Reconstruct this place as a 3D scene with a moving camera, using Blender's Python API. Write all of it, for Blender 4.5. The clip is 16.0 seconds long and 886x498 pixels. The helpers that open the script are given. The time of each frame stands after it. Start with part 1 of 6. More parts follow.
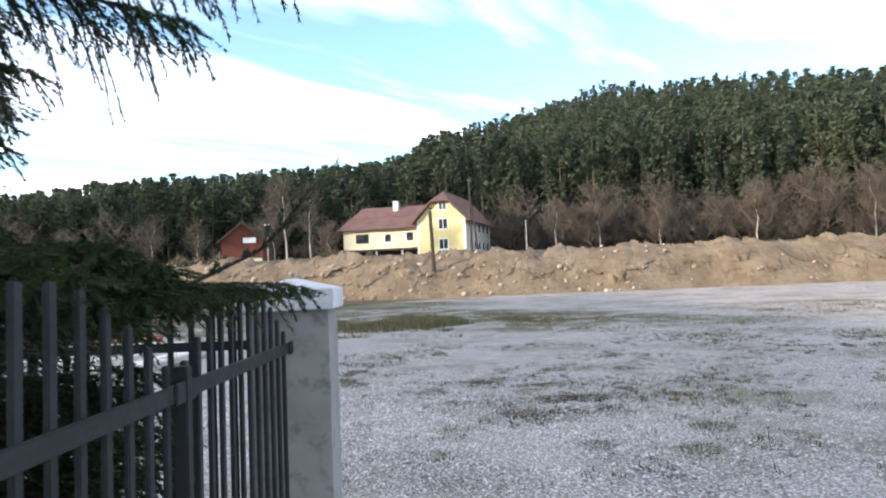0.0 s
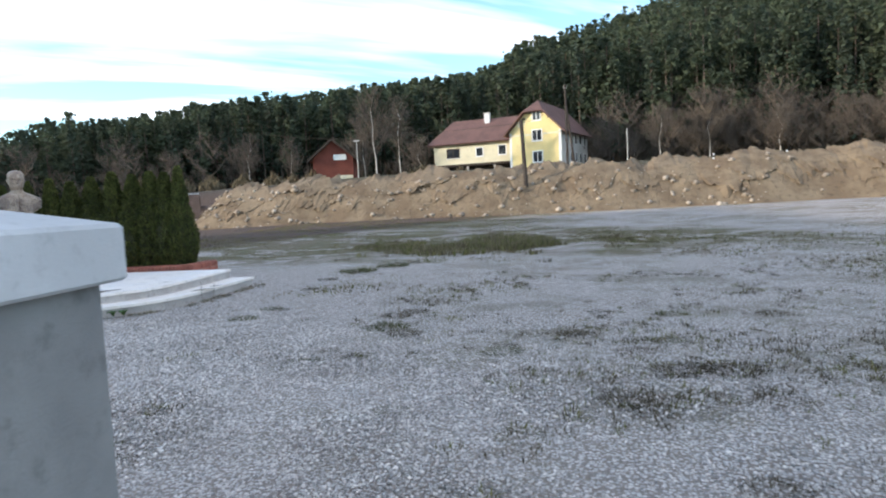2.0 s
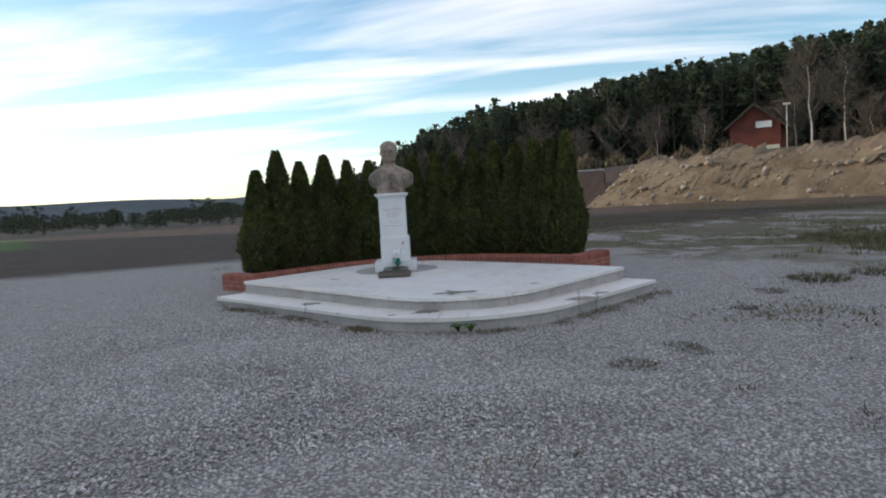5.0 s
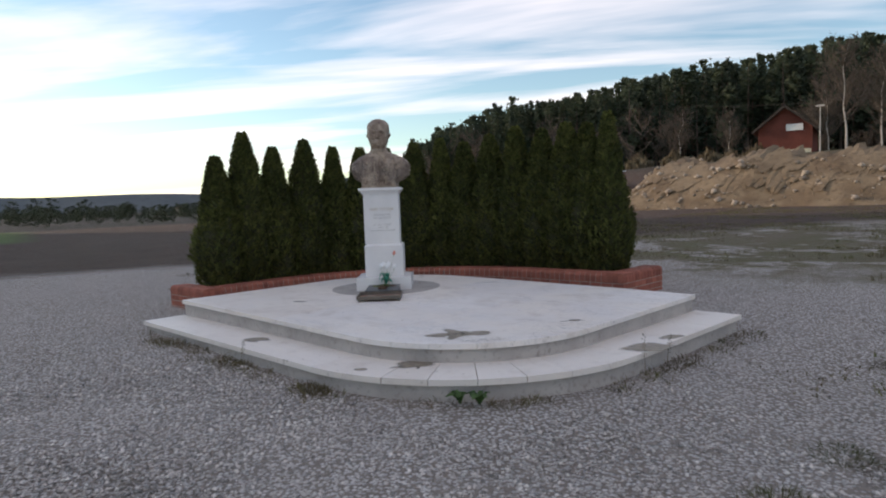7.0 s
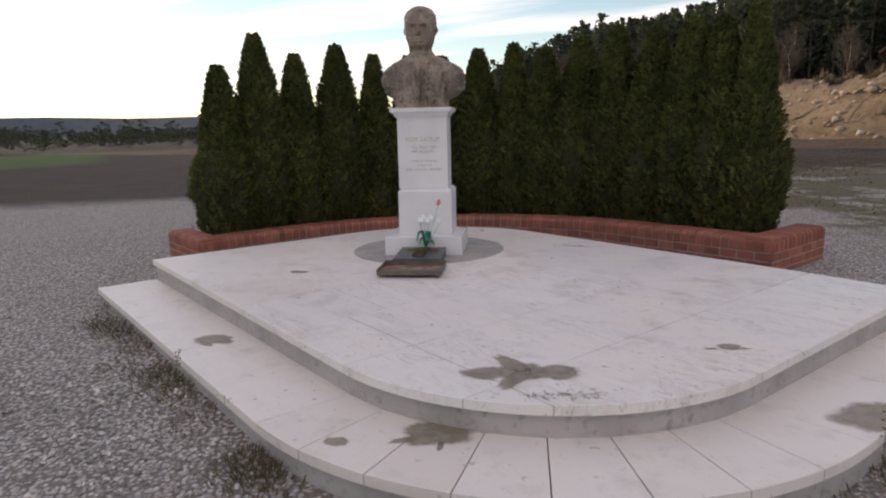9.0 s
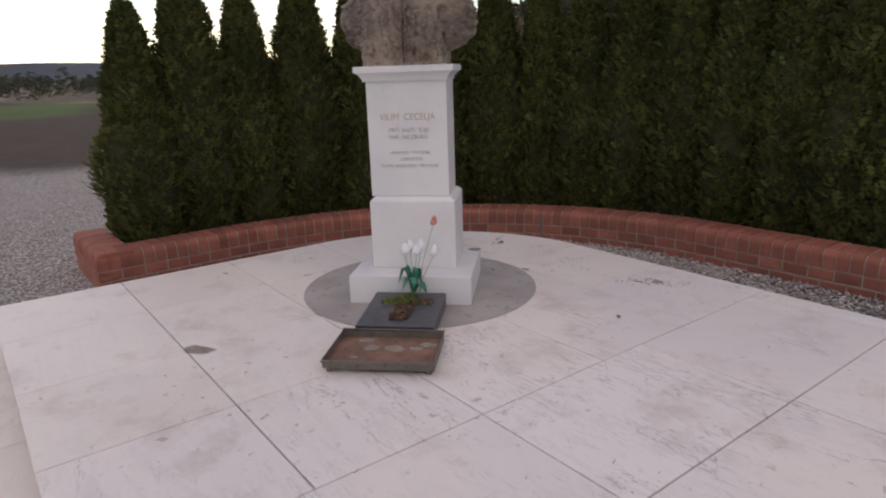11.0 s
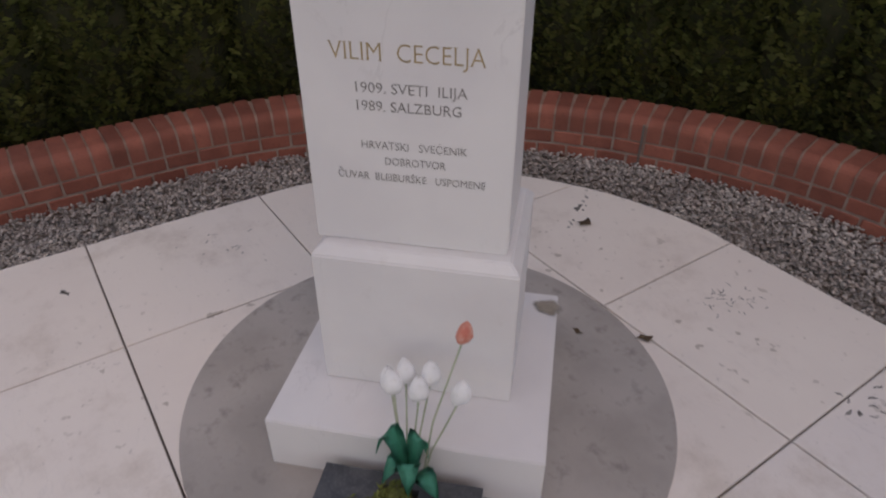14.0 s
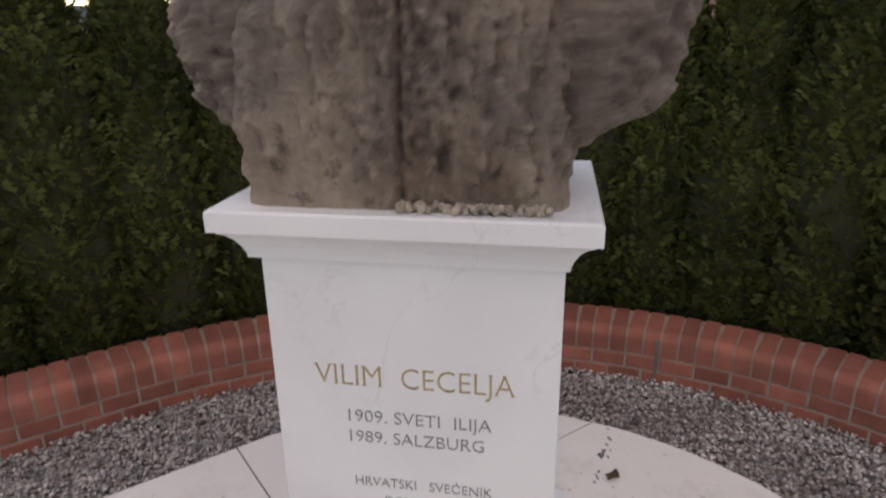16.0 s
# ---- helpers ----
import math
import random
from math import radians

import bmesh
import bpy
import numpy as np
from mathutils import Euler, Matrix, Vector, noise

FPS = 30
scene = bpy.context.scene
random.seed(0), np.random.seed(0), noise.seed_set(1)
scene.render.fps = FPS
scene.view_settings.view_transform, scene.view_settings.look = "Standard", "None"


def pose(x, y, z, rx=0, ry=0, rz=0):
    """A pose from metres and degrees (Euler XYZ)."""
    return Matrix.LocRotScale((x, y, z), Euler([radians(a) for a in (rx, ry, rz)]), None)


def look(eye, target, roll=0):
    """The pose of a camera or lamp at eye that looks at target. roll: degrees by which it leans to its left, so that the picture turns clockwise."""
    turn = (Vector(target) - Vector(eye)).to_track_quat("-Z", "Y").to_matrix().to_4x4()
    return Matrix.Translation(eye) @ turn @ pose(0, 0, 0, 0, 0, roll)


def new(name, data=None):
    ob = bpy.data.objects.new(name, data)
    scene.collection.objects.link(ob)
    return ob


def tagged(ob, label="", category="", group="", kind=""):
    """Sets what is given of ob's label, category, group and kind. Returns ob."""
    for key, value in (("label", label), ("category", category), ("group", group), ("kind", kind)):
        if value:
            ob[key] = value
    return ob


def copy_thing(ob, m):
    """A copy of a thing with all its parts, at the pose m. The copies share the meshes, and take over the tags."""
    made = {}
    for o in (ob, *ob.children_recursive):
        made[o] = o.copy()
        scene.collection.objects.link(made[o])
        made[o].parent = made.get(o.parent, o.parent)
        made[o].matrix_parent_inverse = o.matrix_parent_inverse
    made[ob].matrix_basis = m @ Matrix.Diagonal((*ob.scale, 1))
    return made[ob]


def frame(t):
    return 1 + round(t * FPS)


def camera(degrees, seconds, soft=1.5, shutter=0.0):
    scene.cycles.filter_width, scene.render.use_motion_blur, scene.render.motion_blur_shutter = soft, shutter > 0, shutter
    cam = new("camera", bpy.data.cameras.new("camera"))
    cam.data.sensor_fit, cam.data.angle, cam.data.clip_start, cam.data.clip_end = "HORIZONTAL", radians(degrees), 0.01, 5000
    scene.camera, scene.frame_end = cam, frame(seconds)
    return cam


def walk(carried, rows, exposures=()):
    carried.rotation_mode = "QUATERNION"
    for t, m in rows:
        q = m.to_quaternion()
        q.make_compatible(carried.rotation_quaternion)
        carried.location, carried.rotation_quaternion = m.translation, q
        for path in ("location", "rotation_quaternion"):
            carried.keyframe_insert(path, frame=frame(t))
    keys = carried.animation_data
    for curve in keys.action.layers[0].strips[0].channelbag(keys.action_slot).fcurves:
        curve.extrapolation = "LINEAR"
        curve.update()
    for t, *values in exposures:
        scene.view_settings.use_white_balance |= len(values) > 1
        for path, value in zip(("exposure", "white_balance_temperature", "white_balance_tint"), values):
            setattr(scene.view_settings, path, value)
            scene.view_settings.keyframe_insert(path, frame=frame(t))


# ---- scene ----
cam = camera(68.6, 16.0, soft=2.0, shutter=0.2)
METRES, EYE, TILT, LEAN, TURN = 15.3, 1.5, 0.0, 0.0, 0.4
ROWS = [
    (0.0, 0.0, 0.0, 0.0, 0.12, 2.94, 2.3),
    (0.5, 0.0039, 0.0372, -0.0009, 1.63, 1.65, 4.6),
    (1.0, 0.0112, 0.0793, -0.0004, 4.6, -1.4, 4.85),
    (1.5, 0.0129, 0.1192, -0.0006, 4.76, -2.3, 4.77),
    (2.0, 0.0131, 0.16, 0.0003, 8.49, -4.14, 3.04),
    (2.5, 0.0084, 0.1985, -0.0024, 11.36, -3.02, 3.87),
    (3.0, -0.0032, 0.2371, -0.0013, 24.4, -1.09, 3.67),
    (3.5, -0.0215, 0.2705, -0.0022, 35.35, -0.36, 2.31),
    (4.0, -0.0412, 0.3089, -0.0017, 39.74, -2.62, 3.59),
    (6.5, -0.1602, 0.4597, 0.0006, 45.35, -4.97, 1.94),
    (7.0, -0.185, 0.4909, -0.0022, 44.49, -4.22, 2.05),
    (7.5, -0.2086, 0.5183, -0.0031, 43.73, -5.51, 2.48),
    (8.0, -0.2331, 0.5472, -0.0013, 47.86, -6.68, 0.37),
    (8.5, -0.2573, 0.5724, -0.0007, 47.53, -10.43, 2.07),
    (9.0, -0.2817, 0.598, -0.0013, 51.42, -10.53, 1.36),
    (11.5, -0.4053, 0.6998, 0.0102, 52.81, -19.49, 2.39),
    (12.0, -0.4276, 0.715, 0.0128, 55.22, -27.58, 1.51),
    (12.5, -0.4431, 0.7277, 0.015, 55.78, -32.56, 1.54),
    (13.0, -0.4593, 0.7451, 0.0159, 57.49, -35.08, 0.56),
    (13.5, -0.4776, 0.756, 0.0156, 53.85, -35.88, 0.2),
    (14.0, -0.4942, 0.7655, 0.0161, 55.55, -34.11, -0.15),
    (14.5, -0.506, 0.7743, 0.018, 58.24, -31.52, -0.14),
    (15.0, -0.5121, 0.7765, 0.0197, 56.71, -27.8, 0.42),
    (15.5, -0.5132, 0.7763, 0.0203, 56.08, -26.36, 0.35),
    (16.0, -0.5131, 0.776, 0.0235, 54.31, -19.33, 0.84),
]
walk(cam, [(t, pose(0, 0, EYE, TILT, LEAN, TURN) @ pose(METRES * x, METRES * y, METRES * z, 90 + pitch, roll, yaw)) for t, x, y, z, yaw, pitch, roll in ROWS],
     exposures=[(0.0, 1.68, 6600, 17), (0.7, 1.45, 6450, 14), (1.5, 1.32, 6300, 13), (2.5, 1.2, 6250, 13), (3.5, 0.92, 6200, 12), (4.2, 0.62, 6400, 13), (6.5, 0.38, 6900, 19), (8.0, 0.42, 7400, 25), (9.0, 0.52, 7900, 28),
                (12.0, 0.57, 8200, 32), (13.5, 0.42, 8200, 31), (14.0, 0.42, 8200, 31), (14.5, 0.32, 8200, 31), (15.0, 0.34, 8200, 31), (15.5, 0.58, 8200, 30), (16.0, 0.88, 8200, 28)])

# ---- sky and sun ----
SUN_AZ, SUN_EL = 116.0, 14.0          # degrees left of +y, degrees above the horizon
world = bpy.data.worlds.new("sky")
scene.world = world
world.use_nodes = True
wn, wl = world.node_tree.nodes, world.node_tree.links
wn.clear()
w_out = wn.new("ShaderNodeOutputWorld")
w_bg = wn.new("ShaderNodeBackground")
w_sky = wn.new("ShaderNodeTexSky")
w_sky.sky_type, w_sky.sun_disc = "NISHITA", False
w_sky.sun_elevation, w_sky.sun_rotation = radians(SUN_EL), radians(-SUN_AZ)
w_sky.altitude, w_sky.air_density, w_sky.dust_density, w_sky.ozone_density = 450, 1.0, 0.6, 1.5
w_bg.inputs["Strength"].default_value = 0.14
w_tc = wn.new("ShaderNodeTexCoord")
w_sep = wn.new("ShaderNodeSeparateXYZ")
wl.new(w_tc.outputs["Generated"], w_sep.inputs[0])


def w_math(op, a, b=None):
    n = wn.new("ShaderNodeMath")
    n.operation = op
    for k, v in enumerate((a, b)):
        if v is None:
            continue
        if isinstance(v, (int, float)):
            n.inputs[k].default_value = v
        else:
            wl.new(v, n.inputs[k])
    return n.outputs[0]


# the cloud layer is a flat sheet high above: project the direction on it
w_h = w_math("ADD", w_math("MAXIMUM", w_sep.outputs[2], 0.0), 0.10)
w_cx, w_cy = w_math("DIVIDE", w_sep.outputs[0], w_h), w_math("DIVIDE", w_sep.outputs[1], w_h)
w_com = wn.new("ShaderNodeCombineXYZ")
wl.new(w_math("ADD", w_math("MULTIPLY", w_cx, 0.20), w_math("MULTIPLY", w_cy, 0.14)), w_com.inputs[0])
wl.new(w_math("ADD", w_math("MULTIPLY", w_cx, -0.52), w_math("MULTIPLY", w_cy, 0.68)), w_com.inputs[1])
w_noise = wn.new("ShaderNodeTexNoise")
wl.new(w_com.outputs[0], w_noise.inputs["Vector"])
for key, v in (("Scale", 1.35), ("Detail", 6.0), ("Roughness", 0.52), ("Distortion", 0.35)):
    w_noise.inputs[key].default_value = v
w_ramp = wn.new("ShaderNodeValToRGB")
w_ramp.color_ramp.elements[0].position, w_ramp.color_ramp.elements[1].position = 0.455, 0.67
wl.new(w_noise.outputs["Fac"], w_ramp.inputs[0])
w_mix = wn.new("ShaderNodeMixRGB")
wl.new(w_math("MULTIPLY", w_ramp.outputs[0], 0.9), w_mix.inputs[0])
w_tint = wn.new("ShaderNodeMixRGB")
w_tint.blend_type = "MULTIPLY"
w_tint.inputs[0].default_value, w_tint.inputs[2].default_value = 1.0, (1.0, 1.16, 1.14, 1)
wl.new(w_sky.outputs[0], w_tint.inputs[1])
wl.new(w_tint.outputs[0], w_mix.inputs[1])
w_mix.inputs[2].default_value = (7.6, 7.5, 7.6, 1)
wl.new(w_mix.outputs[0], w_bg.inputs["Color"])
wl.new(w_bg.outputs[0], w_out.inputs[0])

sun = new("sun", bpy.data.lights.new("sun", "SUN"))
sun.data.energy, sun.data.angle, sun.data.color = 2.0, radians(0.6), (1.0, 0.86, 0.68)
sun_to = Vector((-math.sin(radians(SUN_AZ)) * math.cos(radians(SUN_EL)), math.cos(radians(SUN_AZ)) * math.cos(radians(SUN_EL)), math.sin(radians(SUN_EL))))
sun.matrix_world = look((-300, -150, 120), Vector((-300, -150, 120)) - sun_to)


# ---- materials ----
class Shader:
    """A small wrapper for node materials."""

    def __init__(self, name, rough=0.8, metal=0.0):
        self.m = bpy.data.materials.new(name)
        self.m.use_nodes = True
        self.n, self.l = self.m.node_tree.nodes, self.m.node_tree.links
        self.b = self.n["Principled BSDF"]
        self.b.inputs["Roughness"].default_value = rough
        self.b.inputs["Metallic"].default_value = metal
        self.pos = self.n.new("ShaderNodeNewGeometry").outputs["Position"]

    def put(self, socket, v):
        if isinstance(v, (int, float)):
            socket.default_value = v
        elif isinstance(v, tuple):
            socket.default_value = (*v, 1) if len(v) == 3 and len(socket.default_value) == 4 else v
        else:
            self.l.new(v, socket)

    def math(self, op, a, b=0.0, clamp=False):
        n = self.n.new("ShaderNodeMath")
        n.operation, n.use_clamp = op, clamp
        self.put(n.inputs[0], a), self.put(n.inputs[1], b)
        return n.outputs[0]

    def noise(self, scale, detail=4.0, rough=0.55, vec=None, distort=0.0):
        n = self.n.new("ShaderNodeTexNoise")
        self.l.new(vec or self.pos, n.inputs["Vector"])
        for key, v in (("Scale", scale), ("Detail", detail), ("Roughness", rough), ("Distortion", distort)):
            n.inputs[key].default_value = v
        return n.outputs["Fac"]

    def cells(self, scale, out="Distance", vec=None):
        n = self.n.new("ShaderNodeTexVoronoi")
        self.l.new(vec or self.pos, n.inputs["Vector"])
        n.inputs["Scale"].default_value = scale
        return n.outputs[out]

    def ramp(self, fac, a, b, ca=(0, 0, 0), cb=(1, 1, 1)):
        n = self.n.new("ShaderNodeMapRange")
        n.interpolation_type = "SMOOTHSTEP"
        self.put(n.inputs[0], fac)
        n.inputs[1].default_value, n.inputs[2].default_value = a, b
        if ca == (0, 0, 0) and cb == (1, 1, 1):
            return n.outputs[0]
        return self.mix(n.outputs[0], ca, cb)

    def mix(self, fac, a, b, blend="MIX"):
        n = self.n.new("ShaderNodeMixRGB")
        n.blend_type = blend
        self.put(n.inputs[0], fac), self.put(n.inputs[1], a), self.put(n.inputs[2], b)
        return n.outputs[0]

    def rand(self):
        return self.n.new("ShaderNodeObjectInfo").outputs["Random"]

    def island(self):
        return self.n.new("ShaderNodeNewGeometry").outputs["Random Per Island"]

    def xyz(self):
        n = self.n.new("ShaderNodeSeparateXYZ")
        self.l.new(self.pos, n.inputs[0])
        return n.outputs

    def bump(self, height, strength=0.4, dist=0.01):
        n = self.n.new("ShaderNodeBump")
        n.inputs["Strength"].default_value, n.inputs["Distance"].default_value = strength, dist
        self.l.new(height, n.inputs["Height"])
        self.l.new(n.outputs[0], self.b.inputs["Normal"])

    def done(self, colour, rough=None):
        self.put(self.b.inputs["Base Color"], colour)
        if rough is not None:
            self.put(self.b.inputs["Roughness"], rough)
        return self.m


def surf(name, c1, c2, c3=None, s1=2.0, s2=25.0, rough=0.8, metal=0.0, bump=0.3, dist=0.005, bs=60.0, rand=0.0, island=0.0, leaf=0.0):
    """Two scales of colour variation, fine relief, and a tone that differs from piece to piece."""
    s = Shader(name, rough, metal)
    col = s.ramp(s.noise(s1), 0.35, 0.65, c1, c2)
    fine = s.noise(s2, 6.0, 0.65)
    col = s.mix(s.ramp(fine, 0.5, 0.75), col, c3 or tuple(v * 0.72 for v in c1))
    for amount, src in ((rand, s.rand), (island, s.island)):
        if amount:
            k = s.math("ADD", s.math("MULTIPLY", src(), 2 * amount), 1 - amount)
            n = s.n.new("ShaderNodeCombineXYZ")
            for q in range(3):
                s.l.new(k, n.inputs[q])
            col = s.mix(1.0, col, n.outputs[0], "MULTIPLY")
    if leaf:
        tr = s.n.new("ShaderNodeBsdfTranslucent")
        mx = s.n.new("ShaderNodeMixShader")
        mx.inputs[0].default_value = leaf
        s.l.new(col, tr.inputs["Color"])
        s.l.new(s.b.outputs[0], mx.inputs[1])
        s.l.new(tr.outputs[0], mx.inputs[2])
        s.l.new(mx.outputs[0], s.n["Material Output"].inputs[0])
    if bump:
        s.bump(s.noise(bs, 6.0, 0.65), bump, dist)
    return s.done(col, s.math("ADD", s.math("MULTIPLY", s.noise(s2 * 0.6), 0.25), rough - 0.12, True))


def limestone(name, dark, light, veins, streaks):
    """Worn pale slabs: cloudy tone, fine parallel cracks, pits and dirty patches."""
    s = Shader(name, 0.5)
    base = s.mix(s.rand(), dark, light)
    base = s.mix(s.ramp(s.noise(1.6, 5, 0.6), 0.35, 0.7), base, (0.83, 0.755, 0.685))
    mp = s.n.new("ShaderNodeMapping")
    mp.inputs["Scale"].default_value = (0.7, 3.2, 1.0)
    s.l.new(s.pos, mp.inputs[0])
    for scale, width, amount, tone in ((2.6, 0.009, veins, (0.24, 0.22, 0.22)), (1.3, 0.05, streaks, (0.50, 0.48, 0.48)), (6.0, 0.013, veins * 0.6, (0.33, 0.30, 0.29))):
        v = s.noise(scale, 6, 0.62, mp.outputs[0], 0.7)
        v = s.math("MULTIPLY", s.ramp(s.math("ABSOLUTE", s.math("SUBTRACT", v, 0.5)), width, 0.0), s.ramp(s.math("ADD", s.noise(scale, 4), s.math("MULTIPLY", s.rand(), 0.14)), 0.50, 0.70))
        base = s.mix(s.math("MULTIPLY", v, amount), base, tone)
    base = s.mix(s.math("MULTIPLY", s.ramp(s.noise(38, 5, 0.7), 0.62, 0.72), 0.4), base, (0.34, 0.30, 0.27))
    base = s.mix(s.math("MULTIPLY", s.ramp(s.noise(3.3, 6, 0.7), 0.50, 0.72), 0.55), base, (0.54, 0.455, 0.385))
    base = s.mix(s.math("MULTIPLY", s.math("MULTIPLY", s.ramp(s.noise(21, 3, 0.5), 0.66, 0.70), s.ramp(s.noise(0.9, 3), 0.45, 0.6)), 0.6), base, (0.34, 0.28, 0.22))
    s.bump(s.noise(45, 6, 0.7), 0.12, 0.004)
    return s.done(base, s.math("ADD", s.math("MULTIPLY", s.noise(9), 0.3), 0.36))


M_marble = limestone("pale_limestone", (0.75, 0.67, 0.605), (0.83, 0.76, 0.705), 0.08, 0.06)
M_veined = limestone("veined_limestone", (0.76, 0.70, 0.665), (0.83, 0.78, 0.745), 0.62, 0.20)

s = Shader("white_marble", 0.45)
base = s.ramp(s.noise(3.0, 4), 0.35, 0.7, (0.70, 0.68, 0.68), (0.76, 0.74, 0.73))
vein = s.ramp(s.math("ABSOLUTE", s.math("SUBTRACT", s.noise(3.2, 6, 0.6, None, 1.2), 0.5)), 0.012, 0.0)
base = s.mix(s.math("MULTIPLY", s.math("MULTIPLY", vein, s.ramp(s.noise(2.2), 0.5, 0.62)), 0.3), base, (0.5, 0.48, 0.47))
base = s.mix(s.math("MULTIPLY", s.ramp(s.noise(14, 5, 0.7), 0.6, 0.8), 0.22), base, (0.52, 0.49, 0.45))
s.bump(s.noise(120, 4), 0.05, 0.002)
M_white = s.done(base, 0.42)

M_concrete = surf("concrete", (0.40, 0.36, 0.335), (0.48, 0.44, 0.41), (0.28, 0.245, 0.225), 3, 22, 0.9, bump=0.4, bs=90)
M_disc = surf("grey_screed", (0.34, 0.31, 0.285), (0.43, 0.395, 0.365), (0.25, 0.225, 0.205), 4, 16, 0.75, bump=0.25)
M_render = surf("pillar_render", (0.205, 0.20, 0.195), (0.27, 0.265, 0.255), (0.135, 0.13, 0.125), 2.5, 9, 0.92, bump=0.4, bs=140)
M_capstone = surf("capstone_concrete", (0.50, 0.50, 0.50), (0.57, 0.57, 0.57), (0.42, 0.42, 0.42), 4, 30, 0.85, bump=0.3, bs=150)
M_brick = surf("red_brick", (0.29, 0.09, 0.06), (0.37, 0.12, 0.08), (0.23, 0.075, 0.052), 9, 60, 0.85, bump=0.35, bs=160, rand=0.22)
M_grout = surf("dirty_joint", (0.15, 0.125, 0.11), (0.22, 0.19, 0.165), None, 8, 60, 0.95, bump=0.2)
M_mortar = surf("mortar", (0.33, 0.235, 0.19), (0.41, 0.31, 0.255), None, 8, 60, 0.95, bump=0.5)
M_iron = surf("anthracite_paint", (0.009, 0.010, 0.012), (0.014, 0.015, 0.018), (0.022, 0.021, 0.022), 4, 40, 0.62, bump=0.1)
M_granite = surf("dark_granite", (0.045, 0.048, 0.055), (0.075, 0.078, 0.085), (0.13, 0.13, 0.14), 30, 190, 0.38, bump=0.08, bs=300)
M_soil = surf("soil", (0.05, 0.036, 0.026), (0.085, 0.06, 0.042), (0.11, 0.085, 0.06), 6, 50, 0.95, bump=0.8, dist=0.02)
M_sedum = surf("red_sedum", (0.10, 0.045, 0.032), (0.15, 0.085, 0.05), (0.07, 0.075, 0.03), 14, 60, 0.8, island=0.4, bump=0)
M_moss = surf("moss", (0.10, 0.12, 0.025), (0.15, 0.17, 0.04), (0.09, 0.08, 0.03), 14, 60, 0.85, island=0.35, bump=0)
M_petal = surf("white_plastic_petal", (0.80, 0.80, 0.80), (0.86, 0.86, 0.86), (0.72, 0.72, 0.70), 30, 80, 0.55, bump=0)
M_red = surf("faded_red_petal", (0.60, 0.16, 0.11), (0.68, 0.30, 0.23), (0.76, 0.62, 0.56), 40, 80, 0.55, bump=0)
M_pgreen = surf("green_plastic_leaf", (0.03, 0.34, 0.22), (0.08, 0.47, 0.34), (0.03, 0.22, 0.14), 20, 60, 0.45, bump=0)
M_stem = surf("pale_stem", (0.33, 0.38, 0.26), (0.42, 0.46, 0.34), None, 20, 80, 0.6, bump=0)
s = Shader("rusty_steel", 0.75)
base = s.ramp(s.noise(9, 5, 0.6), 0.35, 0.65, (0.19, 0.10, 0.068), (0.30, 0.145, 0.09))
base = s.mix(s.ramp(s.noise(30, 6, 0.7), 0.5, 0.72), base, (0.10, 0.07, 0.055))
base = s.mix(s.math("MULTIPLY", s.ramp(s.noise(9, 5, 0.6), 0.50, 0.75), 0.5), base, (0.24, 0.18, 0.14))
s.bump(s.noise(120, 5), 0.3, 0.002)
M_rust = s.done(base, 0.72)
M_wax = surf("old_wax", (0.26, 0.21, 0.17), (0.33, 0.28, 0.23), (0.20, 0.14, 0.105), 20, 70, 0.7, bump=0.2)
M_steel = surf("weathered_steel", (0.16, 0.14, 0.12), (0.21, 0.18, 0.15), (0.13, 0.085, 0.06), 12, 50, 0.6, 0.5, bump=0.2)
s = Shader("patinated_bronze", 0.45, 0.65)
base = s.ramp(s.noise(6, 6, 0.6), 0.35, 0.65, (0.28, 0.205, 0.16), (0.47, 0.375, 0.295))
streak = s.n.new("ShaderNodeMapping")
streak.inputs["Scale"].default_value = (1.0, 1.0, 0.28)
s.l.new(s.pos, streak.inputs[0])
base = s.mix(s.ramp(s.noise(22, 6, 0.65, streak.outputs[0]), 0.50, 0.70), base, (0.52, 0.42, 0.32))
base = s.mix(s.math("MULTIPLY", s.ramp(s.noise(34, 6, 0.7), 0.52, 0.66), 0.65), base, (0.10, 0.076, 0.065))
base = s.mix(s.math("MULTIPLY", s.ramp(s.noise(3.1, 4), 0.5, 0.75), 0.7), base, (0.16, 0.13, 0.12))
geo_ = s.n.new("ShaderNodeNewGeometry")
base = s.mix(s.math("MULTIPLY", s.ramp(geo_.outputs["Pointiness"], 0.50, 0.60), 0.38), base, (0.62, 0.51, 0.40))      # rubbed ridges, with highlights painted in to lift the soft relief
base = s.mix(s.math("MULTIPLY", s.ramp(geo_.outputs["Pointiness"], 0.49, 0.42), 0.4), base, (0.09, 0.066, 0.055))     # patina in the hollows, with shade painted in to deepen them
s.bump(s.noise(46, 8, 0.72), 1.0, 0.017)
M_bronze = s.done(base, s.math("ADD", s.math("MULTIPLY", s.noise(26), 0.36), 0.24))
M_gold = surf("gilded_cut_letters", (0.36, 0.26, 0.13), (0.44, 0.32, 0.16), (0.24, 0.17, 0.09), 60, 200, 0.6, bump=0)
M_letter = surf("grey_cut_letters", (0.19, 0.175, 0.165), (0.25, 0.235, 0.22), (0.15, 0.135, 0.125), 60, 200, 0.8, bump=0)
s = Shader("damp_stain", 0.5)
s.b.inputs["Base Color"].default_value = (0.3, 0.25, 0.19, 1)
att = s.n.new("ShaderNodeAttribute")
att.attribute_name = "cover"
